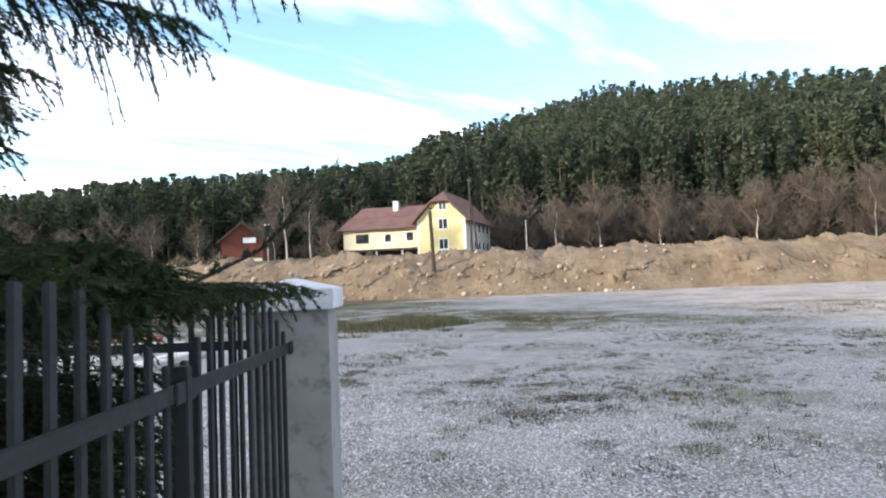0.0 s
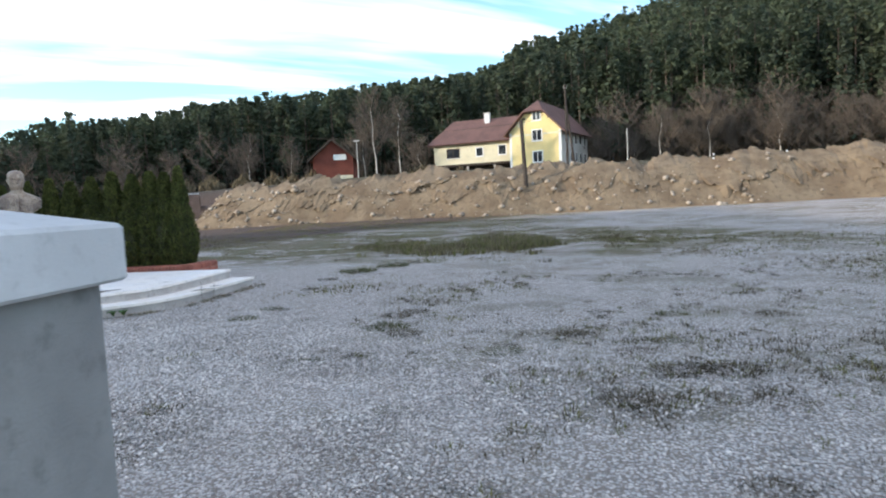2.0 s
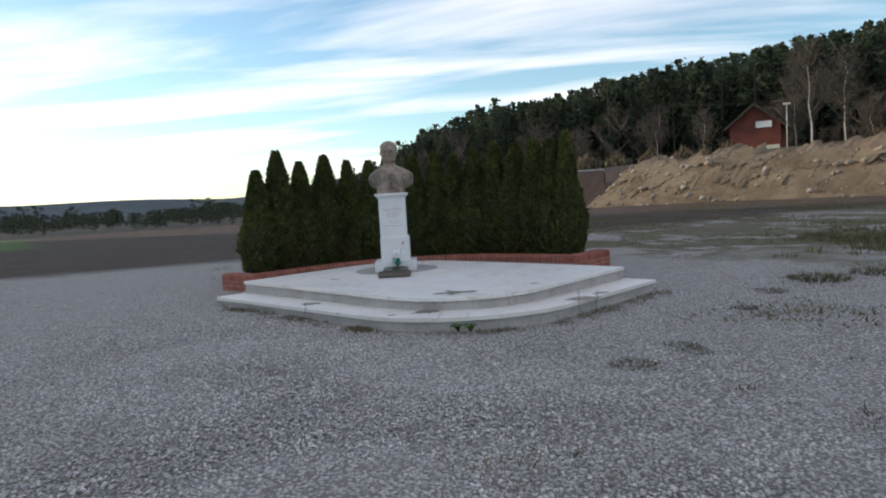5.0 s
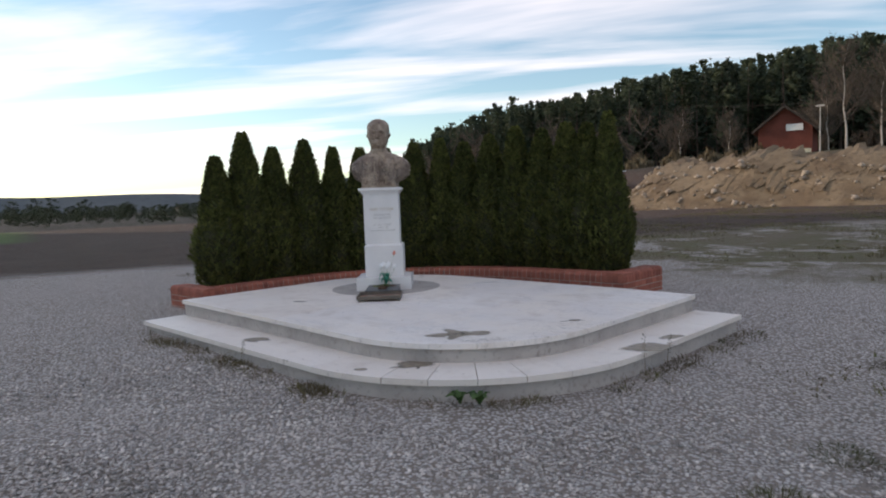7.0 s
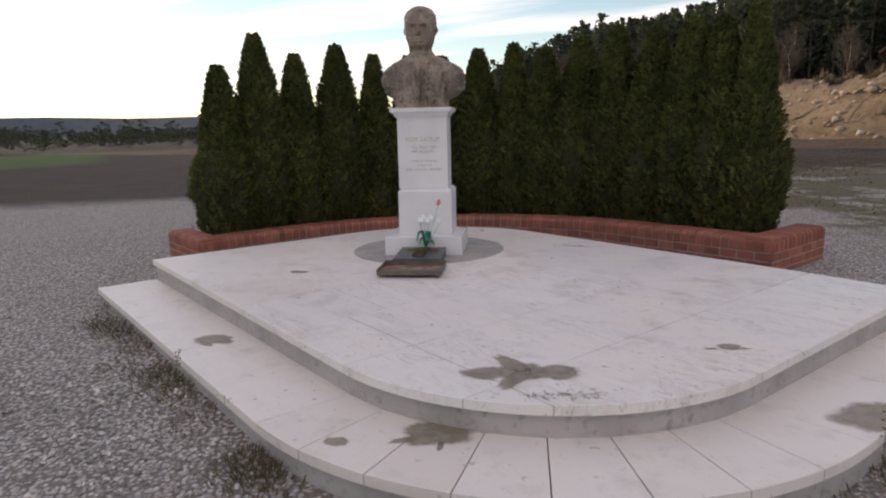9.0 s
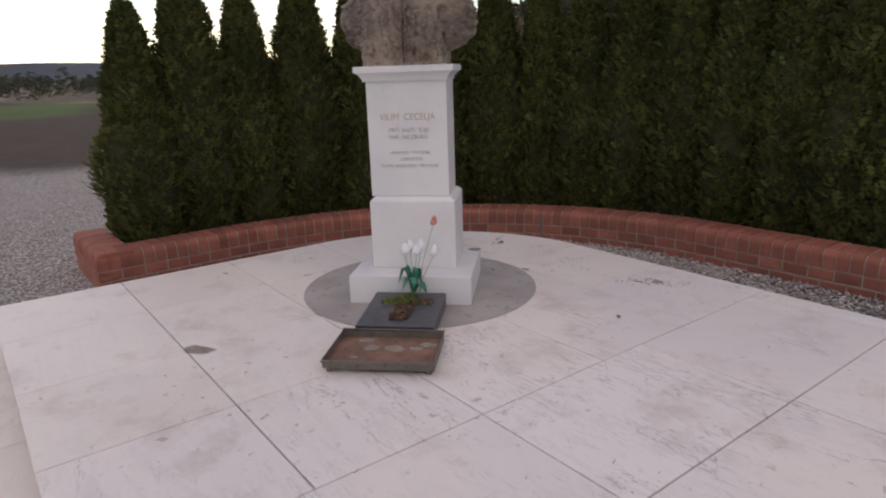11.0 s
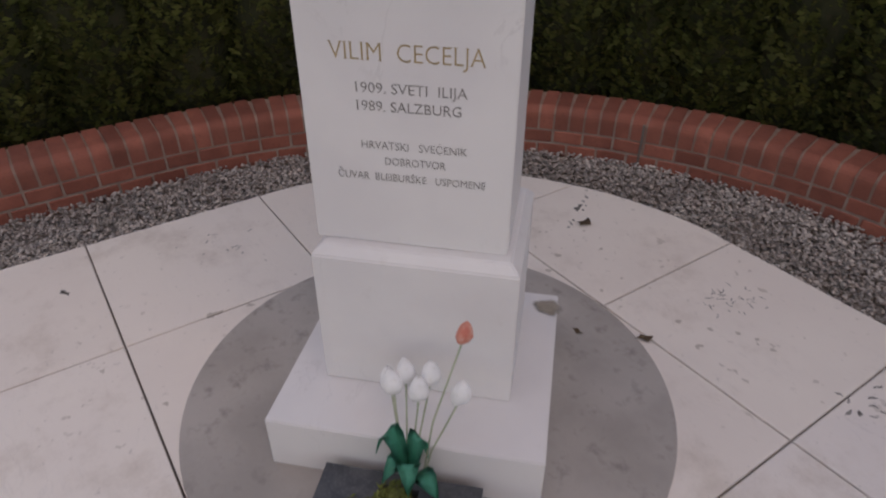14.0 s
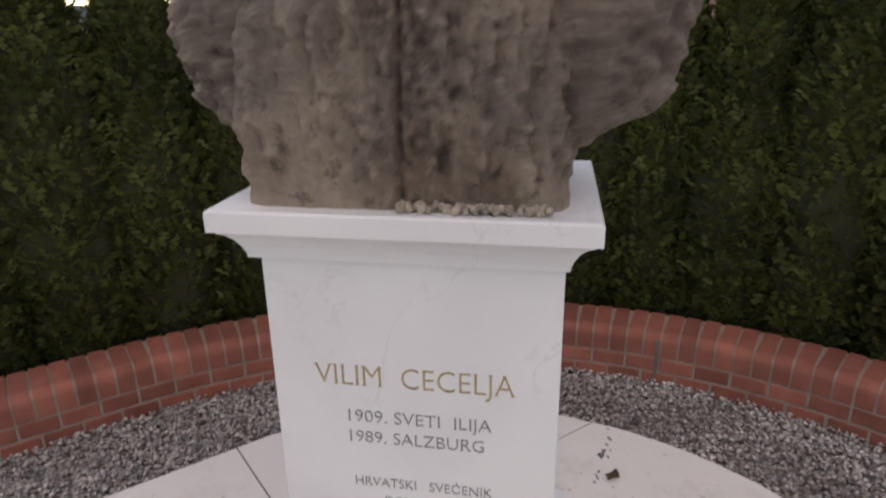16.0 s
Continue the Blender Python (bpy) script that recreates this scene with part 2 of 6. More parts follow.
alpha = s.math("MULTIPLY", s.ramp(s.math("ADD", att.outputs["Fac"], s.math("MULTIPLY", s.math("SUBTRACT", s.noise(26, 6, 0.7), 0.5), 0.9)), 0.15, 0.85), 0.72)
clear = s.n.new("ShaderNodeBsdfTransparent")
blend = s.n.new("ShaderNodeMixShader")
s.l.new(alpha, blend.inputs[0])
s.l.new(clear.outputs[0], blend.inputs[1])
s.l.new(s.b.outputs[0], blend.inputs[2])
s.l.new(blend.outputs[0], s.n["Material Output"].inputs[0])
M_stain = s.done(s.ramp(s.noise(14, 5, 0.7), 0.35, 0.65, (0.23, 0.185, 0.135), (0.36, 0.30, 0.23)))
M_scribble = surf("dark_weathering", (0.20, 0.185, 0.17), (0.30, 0.275, 0.25), None, 20, 90, 0.8, bump=0)
M_greyleaf = surf("dry_leaf", (0.13, 0.09, 0.06), (0.22, 0.15, 0.09), None, 20, 80, 0.9, bump=0)
M_thuja = surf("thuja_sprays", (0.066, 0.080, 0.019), (0.114, 0.128, 0.032), (0.140, 0.112, 0.040), 2.5, 30, 0.75, bump=0, island=0.5, leaf=0.4)
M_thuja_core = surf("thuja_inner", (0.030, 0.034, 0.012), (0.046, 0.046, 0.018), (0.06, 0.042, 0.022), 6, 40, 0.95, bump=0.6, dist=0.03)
M_bark = surf("bark", (0.075, 0.055, 0.042), (0.11, 0.085, 0.065), (0.05, 0.038, 0.03), 4, 30, 0.95, bump=0.8, dist=0.02)
M_needle = surf("spruce_needles", (0.022, 0.040, 0.016), (0.042, 0.066, 0.022), (0.055, 0.070, 0.03), 4, 40, 0.7, bump=0, island=0.4, leaf=0.4)
# forest greens lifted and blued, so the colour carries the haze
M_forest = surf("haze_tinted_needles", (0.048, 0.066, 0.046), (0.066, 0.088, 0.056), (0.075, 0.090, 0.058), 0.05, 0.3, 0.95, bump=0, island=0.15, leaf=0.4)
M_pine = surf("pine_needles", (0.060, 0.080, 0.048), (0.082, 0.104, 0.058), (0.092, 0.104, 0.060), 0.05, 0.3, 0.95, bump=0, island=0.15, leaf=0.4)
M_trunk = surf("pine_trunk", (0.085, 0.062, 0.046), (0.13, 0.098, 0.074), (0.10, 0.07, 0.05), 0.6, 4, 0.9, bump=0, island=0.35)
M_birch = surf("birch_bark", (0.42, 0.39, 0.34), (0.52, 0.48, 0.43), (0.18, 0.155, 0.13), 1.5, 6, 0.85, bump=0)
M_twig = surf("bare_twigs", (0.088, 0.070, 0.055), (0.130, 0.102, 0.076), (0.068, 0.055, 0.043), 0.4, 3, 0.9, bump=0, island=0.35)
M_yellow = surf("yellow_render", (0.72, 0.58, 0.27), (0.78, 0.64, 0.32), (0.64, 0.51, 0.24), 0.5, 4, 0.9, bump=0.1)
M_cream = surf("cream_render", (0.66, 0.60, 0.42), (0.72, 0.66, 0.48), (0.55, 0.50, 0.38), 0.5, 3, 0.9, bump=0.1)
M_greyr = surf("grey_render", (0.42, 0.41, 0.38), (0.50, 0.48, 0.44), (0.34, 0.33, 0.30), 0.5, 3, 0.9, bump=0.1)
M_roof = surf("red_brown_tiles", (0.115, 0.060, 0.050), (0.155, 0.080, 0.066), (0.09, 0.05, 0.042), 0.6, 5, 0.8, bump=0.5, bs=6, dist=0.05)
M_trim = surf("white_paint", (0.74, 0.74, 0.72), (0.80, 0.80, 0.78), None, 2, 20, 0.6, bump=0)
M_dark = surf("dark_wood", (0.035, 0.026, 0.02), (0.06, 0.045, 0.035), None, 3, 20, 0.85, bump=0.2)
M_barn = surf("red_barn_boards", (0.16, 0.045, 0.03), (0.21, 0.06, 0.04), (0.11, 0.035, 0.025), 0.8, 6, 0.9, bump=0.2)
M_stone = surf("crushed_stone", (0.44, 0.395, 0.365), (0.57, 0.52, 0.485), (0.30, 0.262, 0.238), 3, 60, 0.9, bump=0.3, island=0.55)
M_chip = surf("grey_gravel", (0.39, 0.345, 0.315), (0.54, 0.49, 0.45), (0.25, 0.215, 0.19), 3, 60, 0.9, bump=0.3, island=0.5)
M_rock = surf("rubble_stone", (0.26, 0.21, 0.155), (0.35, 0.295, 0.235), (0.19, 0.15, 0.11), 1, 9, 0.95, bump=0.4, island=0.35)
M_grass = surf("autumn_grass", (0.12, 0.122, 0.04), (0.19, 0.175, 0.065), (0.25, 0.195, 0.095), 0.7, 9, 0.9, bump=0, island=0.4, leaf=0.4)
M_weed = surf("dry_weeds", (0.14, 0.112, 0.066), (0.21, 0.17, 0.105), (0.10, 0.08, 0.05), 1, 14, 0.9, bump=0, island=0.4, leaf=0.4)
M_tuft = surf("yard_grass", (0.075, 0.080, 0.030), (0.115, 0.112, 0.046), (0.15, 0.118, 0.062), 0.7, 9, 0.9, bump=0, island=0.4, leaf=0.3)
M_scrub = surf("yard_scrub", (0.085, 0.067, 0.042), (0.125, 0.10, 0.063), (0.065, 0.05, 0.033), 1, 14, 0.9, bump=0, island=0.4, leaf=0.3)
M_leaf = surf("fresh_green_leaf", (0.05, 0.11, 0.025), (0.085, 0.16, 0.04), None, 12, 50, 0.55, bump=0, island=0.25, leaf=0.4)
M_earth = surf("dug_earth", (0.155, 0.106, 0.062), (0.235, 0.172, 0.106), (0.085, 0.058, 0.034), 0.6, 3.0, 0.95, bump=0.9, dist=0.12, bs=3.5)
M_asphalt = surf("pale_road", (0.40, 0.39, 0.38), (0.48, 0.47, 0.46), None, 0.4, 6, 0.9, bump=0.1)
s = Shader("window_glass", 0.08)
s.b.inputs["Specular IOR Level"].default_value = 0.6
M_glass = s.done(s.ramp(s.noise(0.8), 0.4, 0.6, (0.02, 0.024, 0.03), (0.05, 0.055, 0.06)))

# the ground: gravel yard, weedy strips, ploughed field, meadow, wood floor
s = Shader("ground_cover", 0.92)
px, py, pz = s.xyz()
cell = s.cells(40.0, "Color")
sepc = s.n.new("ShaderNodeSeparateXYZ")
s.l.new(cell, sepc.inputs[0])
grav = s.mix(sepc.outputs[0], (0.46, 0.415, 0.385), (0.82, 0.765, 0.73))
grav = s.mix(s.ramp(s.cells(40.0), 0.36, 0.60), grav, (0.28, 0.23, 0.195))
grav = s.mix(s.math("MULTIPLY", s.ramp(s.noise(0.55, 6, 0.6), 0.42, 0.68), 0.3), grav, (0.48, 0.43, 0.395))
grav = s.mix(s.math("MULTIPLY", s.ramp(s.noise(7.0, 5, 0.7), 0.55, 0.75), 0.4), grav, (0.34, 0.30, 0.28))
weed = s.ramp(s.noise(2.2, 6, 0.7), 0.35, 0.7, (0.16, 0.128, 0.075), (0.145, 0.135, 0.058))
weed = s.mix(s.ramp(s.noise(0.25, 4), 0.45, 0.65), weed, (0.19, 0.148, 0.10))
warp = s.math("MULTIPLY", s.math("SUBTRACT", s.noise(0.16, 5, 0.65), 0.5), 17.0)
warp2 = s.math("MULTIPLY", s.math("SUBTRACT", s.noise(0.9, 5, 0.7), 0.5), 3.0)
yy = s.math("ADD", s.math("ADD", py, warp), warp2)
strip = s.math("MULTIPLY", s.ramp(yy, 16.5, 20.0), s.ramp(s.math("ADD", yy, s.math("MULTIPLY", s.math("MAXIMUM", px, 0.0), 1.1)), 32.0, 27.0))
patch = s.math("MULTIPLY", s.ramp(s.noise(0.42, 8, 0.78), 0.47, 0.60), s.math("MULTIPLY", s.ramp(px, -4.5, 0.5), 0.5))
spots_ = s.math("MULTIPLY", s.ramp(s.noise(2.6, 6, 0.75), 0.60, 0.70), 0.35)
patch = s.math("MAXIMUM", patch, spots_)
bare = s.math("SUBTRACT", 1.0, s.math("MULTIPLY", s.ramp(s.noise(0.4, 7, 0.75), 0.50, 0.57), 0.9))
col = s.mix(s.math("MAXIMUM", s.math("MULTIPLY", strip, bare), patch), grav, weed)
col = s.mix(s.math("MULTIPLY", s.ramp(py, 29.0, 33.0), s.ramp(px, 4.0, -6.0)), col, s.ramp(s.noise(0.5, 6), 0.4, 0.65, (0.20, 0.155, 0.10), (0.15, 0.135, 0.07)))
# field behind the yard's western edge
edge = s.math("ADD", s.math("ADD", px, s.math("MULTIPLY", py, -0.55)), s.math("MULTIPLY", warp2, 0.9))
fieldm = s.math("MULTIPLY", s.ramp(edge, -24.0, -26.5), s.ramp(py, -6.0, -3.0))
furrow = s.n.new("ShaderNodeTexWave")
furrow.inputs["Scale"].default_value, furrow.inputs["Distortion"].default_value = 0.35, 6.0
s.l.new(s.pos, furrow.inputs["Vector"])
plough = s.mix(s.math("MULTIPLY", furrow.outputs["Fac"], 0.4), s.ramp(s.noise(0.8, 6, 0.7), 0.35, 0.7, (0.072, 0.042, 0.028), (0.105, 0.064, 0.044)), (0.058, 0.035, 0.024))
far = s.math("ADD", s.math("MULTIPLY", px, -1.0), s.math("MULTIPLY", warp, 0.4))
meadow = s.ramp(s.noise(0.06, 5), 0.4, 0.6, (0.075, 0.13, 0.025), (0.10, 0.15, 0.035))
green = s.math("MULTIPLY", s.ramp(far, 38.0, 41.0), s.ramp(s.math("ADD", py, s.math("MULTIPLY", px, 0.22)), 8.0, 5.0))
plough = s.mix(s.math("MAXIMUM", green, 0.0), plough, meadow)
plough = s.mix(s.ramp(far, 62.0, 68.0), plough, s.ramp(s.noise(0.05, 5), 0.4, 0.6, (0.018, 0.019, 0.016), (0.032, 0.029, 0.024)))
col = s.mix(fieldm, col, plough)
# slopes under the wood
col = s.mix(s.ramp(s.math("ADD", pz, s.math("MULTIPLY", warp2, 0.2)), 3.0, 5.0), col, s.ramp(s.noise(0.12, 6, 0.7), 0.4, 0.65, s.mix(s.ramp(px, -22.0, -45.0), (0.10, 0.075, 0.045), (0.018, 0.019, 0.016)), s.mix(s.ramp(px, -22.0, -45.0), (0.085, 0.085, 0.040), (0.03, 0.028, 0.023))))
s.bump(s.math("ADD", s.noise(30, 5, 0.7), s.math("MULTIPLY", s.cells(40.0), -1.2)), 1.0, 0.03)
M_ground = s.done(col, 0.93)


# ---- building helpers ----
def link(name, bm, material, parent=None, label="", smooth=False):
    me = bpy.data.meshes.new(name)
    bm.to_mesh(me)
    bm.free()
    return attach(name, me, material, parent, label, smooth)


def attach(name, me, material, parent=None, label="", smooth=False):
    if material and not me.materials:
        me.materials.append(material)
    if smooth:
        me.polygons.foreach_set("use_smooth", [True] * len(me.polygons))
    ob = new(name, me)
    if parent:
        ob.parent = parent
    if label:
        ob["label"] = label
    return ob


def part(name, bm, material, parent, label="", smooth=False):
    return link(name, bm, material, parent, label, smooth)


def raw(name, verts, faces, material, parent=None, label="", smooth=False):
    me = bpy.data.meshes.new(name)
    me.from_pydata([tuple(v) for v in verts], [], [tuple(f) for f in faces])
    me.update()
    return attach(name, me, material, parent, label, smooth)


def empty(name, m, label, category, group="", kind=""):
    ob = new(name)
    ob.matrix_world = m
    return tagged(ob, label, category, group, kind)


def prism(pts, z0, z1, bevel=0.0, bm=None):
    """An upright slab over a plan outline, counter-clockwise."""
    bm = bm or bmesh.new()
    lo = [bm.verts.new((x, y, z0)) for x, y in pts]
    hi = [bm.verts.new((x, y, z1)) for x, y in pts]
    bm.faces.new(lo[::-1])
    top = bm.faces.new(hi)
    for k in range(len(pts)):
        bm.faces.new((lo[k], lo[(k + 1) % len(pts)], hi[(k + 1) % len(pts)], hi[k]))
    if bevel:
        bmesh.ops.bevel(bm, geom=list(top.edges), offset=bevel, segments=1, affect="EDGES")
    return bm


def box(x0, x1, y0, y1, z0, z1, bevel=0.0, bm=None, segments=2):
    solo = bm is None
    bm = bm or bmesh.new()
    r = bmesh.ops.create_cube(bm, size=1.0, matrix=Matrix.LocRotScale(((x0 + x1) / 2, (y0 + y1) / 2, (z0 + z1) / 2), None, (x1 - x0, y1 - y0, z1 - z0)))
    if bevel and solo:
        bmesh.ops.bevel(bm, geom=bm.edges[:], offset=bevel, segments=segments, affect="EDGES")
    return bm


def tube(path, radii, sides=6, bm=None, cap=True):
    """A round bar along points, with a radius at each."""
    bm = bm or bmesh.new()
    rings = []
    for k, p in enumerate(path):
        p = Vector(p)
        a, b = Vector(path[max(k - 1, 0)]), Vector(path[min(k + 1, len(path) - 1)])
        t = (b - a).normalized()
        side = t.cross(Vector((0, 0, 1)) if abs(t.z) < 0.9 else Vector((1, 0, 0))).normalized()
        up = side.cross(t)
        r = radii[k] if isinstance(radii, (list, tuple)) else radii
        rings.append([bm.verts.new(p + r * (math.cos(q) * side + math.sin(q) * up)) for q in [2 * math.pi * i / sides for i in range(sides)]])
    for ra, rb in zip(rings, rings[1:]):
        for i in range(sides):
            bm.faces.new((ra[i], ra[(i + 1) % sides], rb[(i + 1) % sides], rb[i]))
    if cap and sides > 2:
        bm.faces.new(rings[0][::-1]), bm.faces.new(rings[-1])
    return bm


def loft(sections, sides, closed=True):
    """Rings of (x, y, z) points joined into a skin."""
    bm = bmesh.new()
    rings = [[bm.verts.new(p) for p in ring] for ring in sections]
    for ra, rb in zip(rings, rings[1:]):
        for i in range(sides):
            bm.faces.new((ra[i], ra[(i + 1) % sides], rb[(i + 1) % sides], rb[i]))
    if closed:
        bm.faces.new(rings[0][::-1]), bm.faces.new(rings[-1])
    return bm


def smooth(a, b, v):
    t = np.clip((v - a) / (b - a), 0, 1)
    return t * t * (3 - 2 * t)


# ---- the lie of the land ----
RIDGE_AZ = [-180, -120, -90, -60, -35, -25, -14, -11, -4, 1.3, 3, 6, 13, 20, 27, 33, 39, 44, 47, 50, 57, 66, 90, 180]
RIDGE_EL = [2, 5, 11, 13, 14, 15.4, 15.9, 15.0, 13.7, 12.4, 11.1, 10.4, 9.8, 9.2, 8.6, 7.5, 6.9, 5.2, 3.6, 2.2, 1.0, 0, 0, 0]
RIDGE_D, FOOT_D, TREE_H = 240.0, 104.0, 16.0


def land(x, y):
    """Height of the ground."""
    x, y = np.asarray(x, float), np.asarray(y, float)
    z = 0.06 + 0.0125 * np.clip(-x, 0, 9) + 0.012 * np.clip(y - 13, 0, 40) * smooth(-40, -14, x)
    z = z + 4.4 * smooth(47, 78, y) * smooth(-90, -36, x)
    d, az = np.hypot(x, y - 2), np.degrees(np.arctan2(-x, y - 2))
    ridge = RIDGE_D * np.tan(np.radians(np.interp(az, RIDGE_AZ, RIDGE_EL))) + 1.5 - TREE_H
    k = np.clip((d - FOOT_D) / (RIDGE_D - FOOT_D), 0, 1)
    z = z + np.clip(ridge - 5.0, 0, 200) * k ** 0.92 * np.where(d > RIDGE_D, np.clip(1 - (d - RIDGE_D) / 900, 0.3, 1), 1)
    # gravel heaped along the foot of the steps
    foot = np.hypot(np.maximum(np.maximum(-8.33 - x, x + 6.74), 0), np.maximum(np.maximum(11.6 - y, y - 13.9), 0)) - 1.62
    z = z + 0.04 * smooth(1.4, 0.3, foot)
    # unseen wooded rise added to the south-west to keep low sun off the yard
    z = z + 31 * np.exp(-((x + 96) / 20) ** 2) * smooth(6, -12, y) * smooth(-260, -150, y)
    return z


def spread(lo, hi, step, far, grow=1.14):
    a = list(np.arange(lo, hi + 1e-6, step))
    d = step
    while a[-1] < far:
        d *= grow
        a.append(a[-1] + d)
    d = step
    while a[0] > -far:
        d *= grow
        a.insert(0, a[0] - d)
    return np.array(a)


gx, gy = spread(-16, 10, 0.4, 3500), spread(-2, 30, 0.4, 3500)
GX, GY = np.meshgrid(gx, gy)
GZ = land(GX, GY)
near = (np.hypot(GX + 2, GY - 10) < 60)
lump = np.array([noise.noise((x * 0.9, y * 0.9, 0.0)) * 0.018 if n else 0.0 for x, y, n in zip(GX.ravel(), GY.ravel(), near.ravel())]).reshape(GX.shape)
under = smooth(-12.5, -12.0, GX) * smooth(-4.8, -5.3, GX) * smooth(9.6, 10.2, GY) * smooth(16.2, 15.6, GY)
GZ = GZ + lump * (1 - under)
nx, ny = len(gx), len(gy)
idx = np.arange(nx * ny).reshape(ny, nx)
quads = np.stack([idx[:-1, :-1], idx[:-1, 1:], idx[1:, 1:], idx[1:, :-1]], -1).reshape(-1, 4)
ground = raw("ground", np.stack([GX, GY, GZ], -1).reshape(-1, 3).tolist(), quads.tolist(), M_ground, smooth=True)
tagged(ground, "pale crushed-stone yard running into weedy ground and fields", "ground", kind="structure")

# ---- the long heap of dug earth across the yard ----
bx = np.linspace(-27.5, 95, 620)
bt = np.linspace(0, 1, 44)
BX, BT = np.meshgrid(bx, bt)
endf = smooth(-27.5, -22.5, BX)
fn = np.array([noise.fractal((x * 0.22, 3.0, 0.0), 1.0, 2.0, 3) for x in bx])
top = (3.1 + 0.45 * fn[None, :]) * endf
foot_y = 43.5 + 1.4 * np.array([noise.noise((x * 0.15, 9.0, 0)) for x in bx])[None, :]
BY = foot_y + BT * 11.0
prof = np.where(BT < 0.45, smooth(0, 0.45, BT) ** 0.8, 1 - 0.35 * smooth(0.45, 1.0, BT))
rough_n = np.array([noise.fractal((x * 0.75, y * 0.9, z * 2.5), 0.62, 2.2, 7) for x, y, z in zip(BX.ravel(), BY.ravel(), prof.ravel())]).reshape(BX.shape)
BZ = 0.40 + top * prof + 0.78 * rough_n * np.clip(prof * 3, 0.1, 1) * endf - 0.35 * (1 - smooth(0, 0.06, BT)) - 0.6 * (1 - endf)
BY = BY + 1.25 * rough_n * np.clip(prof * 2, 0, 1)
bi = np.arange(BX.size).reshape(BX.shape)
bank = raw("earth_bank", np.stack([BX, BY, BZ], -1).reshape(-1, 3).tolist(), np.stack([bi[:-1, :-1], bi[:-1, 1:], bi[1:, 1:], bi[1:, :-1]], -1).reshape(-1, 4).tolist(), M_earth)
tagged(bank, "long lumpy heap of light brown dug earth", "earth bank", kind="structure")


def scatter_mesh(name, base_v, base_f, places, material, label="", category="", kind="stuff", parent=None):
    """Many copies of a small mesh as one mesh; places: (x, y, z, size, turn, tilt)."""
    base_v, base_f = np.array(base_v, float), np.array(base_f, int)
    n = len(places)
    P = np.array(places, float)
    c, sn = np.cos(P[:, 4]), np.sin(P[:, 4])
    ct, st = np.cos(P[:, 5]), np.sin(P[:, 5])
    v = base_v[None] * P[:, 3, None, None]
    y1, z1 = v[..., 1] * ct[:, None] - v[..., 2] * st[:, None], v[..., 1] * st[:, None] + v[..., 2] * ct[:, None]
    x2, y2 = v[..., 0] * c[:, None] - y1 * sn[:, None], v[..., 0] * sn[:, None] + y1 * c[:, None]
    out = np.stack([x2 + P[:, 0, None], y2 + P[:, 1, None], z1 + P[:, 2, None]], -1).reshape(-1, 3)
    f = (base_f[None] + (np.arange(n) * len(base_v))[:, None, None]).reshape(-1, base_f.shape[1])
    me = bpy.data.meshes.new(name)
    me.vertices.add(len(out))
    me.vertices.foreach_set("co", out.ravel())
    k = base_f.shape[1]
    me.loops.add(f.size)
    me.loops.foreach_set("vertex_index", f.ravel())
    me.polygons.add(len(f))
    me.polygons.foreach_set("loop_start", np.arange(0, f.size, k))
    me.update(calc_edges=True)
    ob = attach(name, me, material, parent)
    return tagged(ob, label, category, kind=kind) if not parent else ob


rng = np.random.default_rng(7)
STONE_V = [(1, 0, 0), (-0.8, 0.2, 0.05), (0.1, 0.9, 0), (0, -0.75, 0.1), (0.15, 0.1, 0.7), (0, 0, -0.6)]
STONE_F = [(0, 2, 4), (2, 1, 4), (1, 3, 4), (3, 0, 4), (2, 0, 5), (1, 2, 5), (3, 1, 5), (0, 3, 5)]

# ---- the stepped platform ----
TX, TY, TILE = -9.885, 10.43, 0.6186     # western and southern edge of the upper level
X1, Y1 = TX + 7 * TILE, 13.56
Z_UP, Z_LO, Z_GR = 0.492, 0.325, 0.13
CX, CY = -8.655, 12.305                  # the pedestal's centre


def arc(cx, cy, r, a0, a1, n):
    return [(cx + r * math.cos(radians(a0 + (a1 - a0) * k / n)), cy + r * math.sin(radians(a0 + (a1 - a0) * k / n))) for k in range(n + 1)]


def outline(grow=0.0, open_ends=0.0):
    """Plan of the platform: two square corners, one round corner before the steps and one behind the pedestal."""
    r1, r2 = 1.24 + grow, 1.24
    pts = [(TX - open_ends, TY - grow)]
    pts += arc(X1 - 1.24, TY + 1.24, r1, -90, 0, 20)
    pts += [(X1 + grow, Y1 + open_ends)]
    pts += arc(TX + r2, Y1 - r2, r2, 90, 180, 18)
    return pts


def clip(poly, a, b):
    """Keeps what lies to the left of the line a-b."""
    out = []
    for k in range(len(poly)):
        p, q = poly[k - 1], poly[k]
        sp = (b[0] - a[0]) * (p[1] - a[1]) - (b[1] - a[1]) * (p[0] - a[0])
        sq = (b[0] - a[0]) * (q[1] - a[1]) - (b[1] - a[1]) * (q[0] - a[0])
        if (sp >= 0) != (sq >= 0):
            t = sp / (sp - sq)
            out.append((p[0] + t * (q[0] - p[0]), p[1] + t * (q[1] - p[1])))
        if sq >= 0:
            out.append(q)
    return out


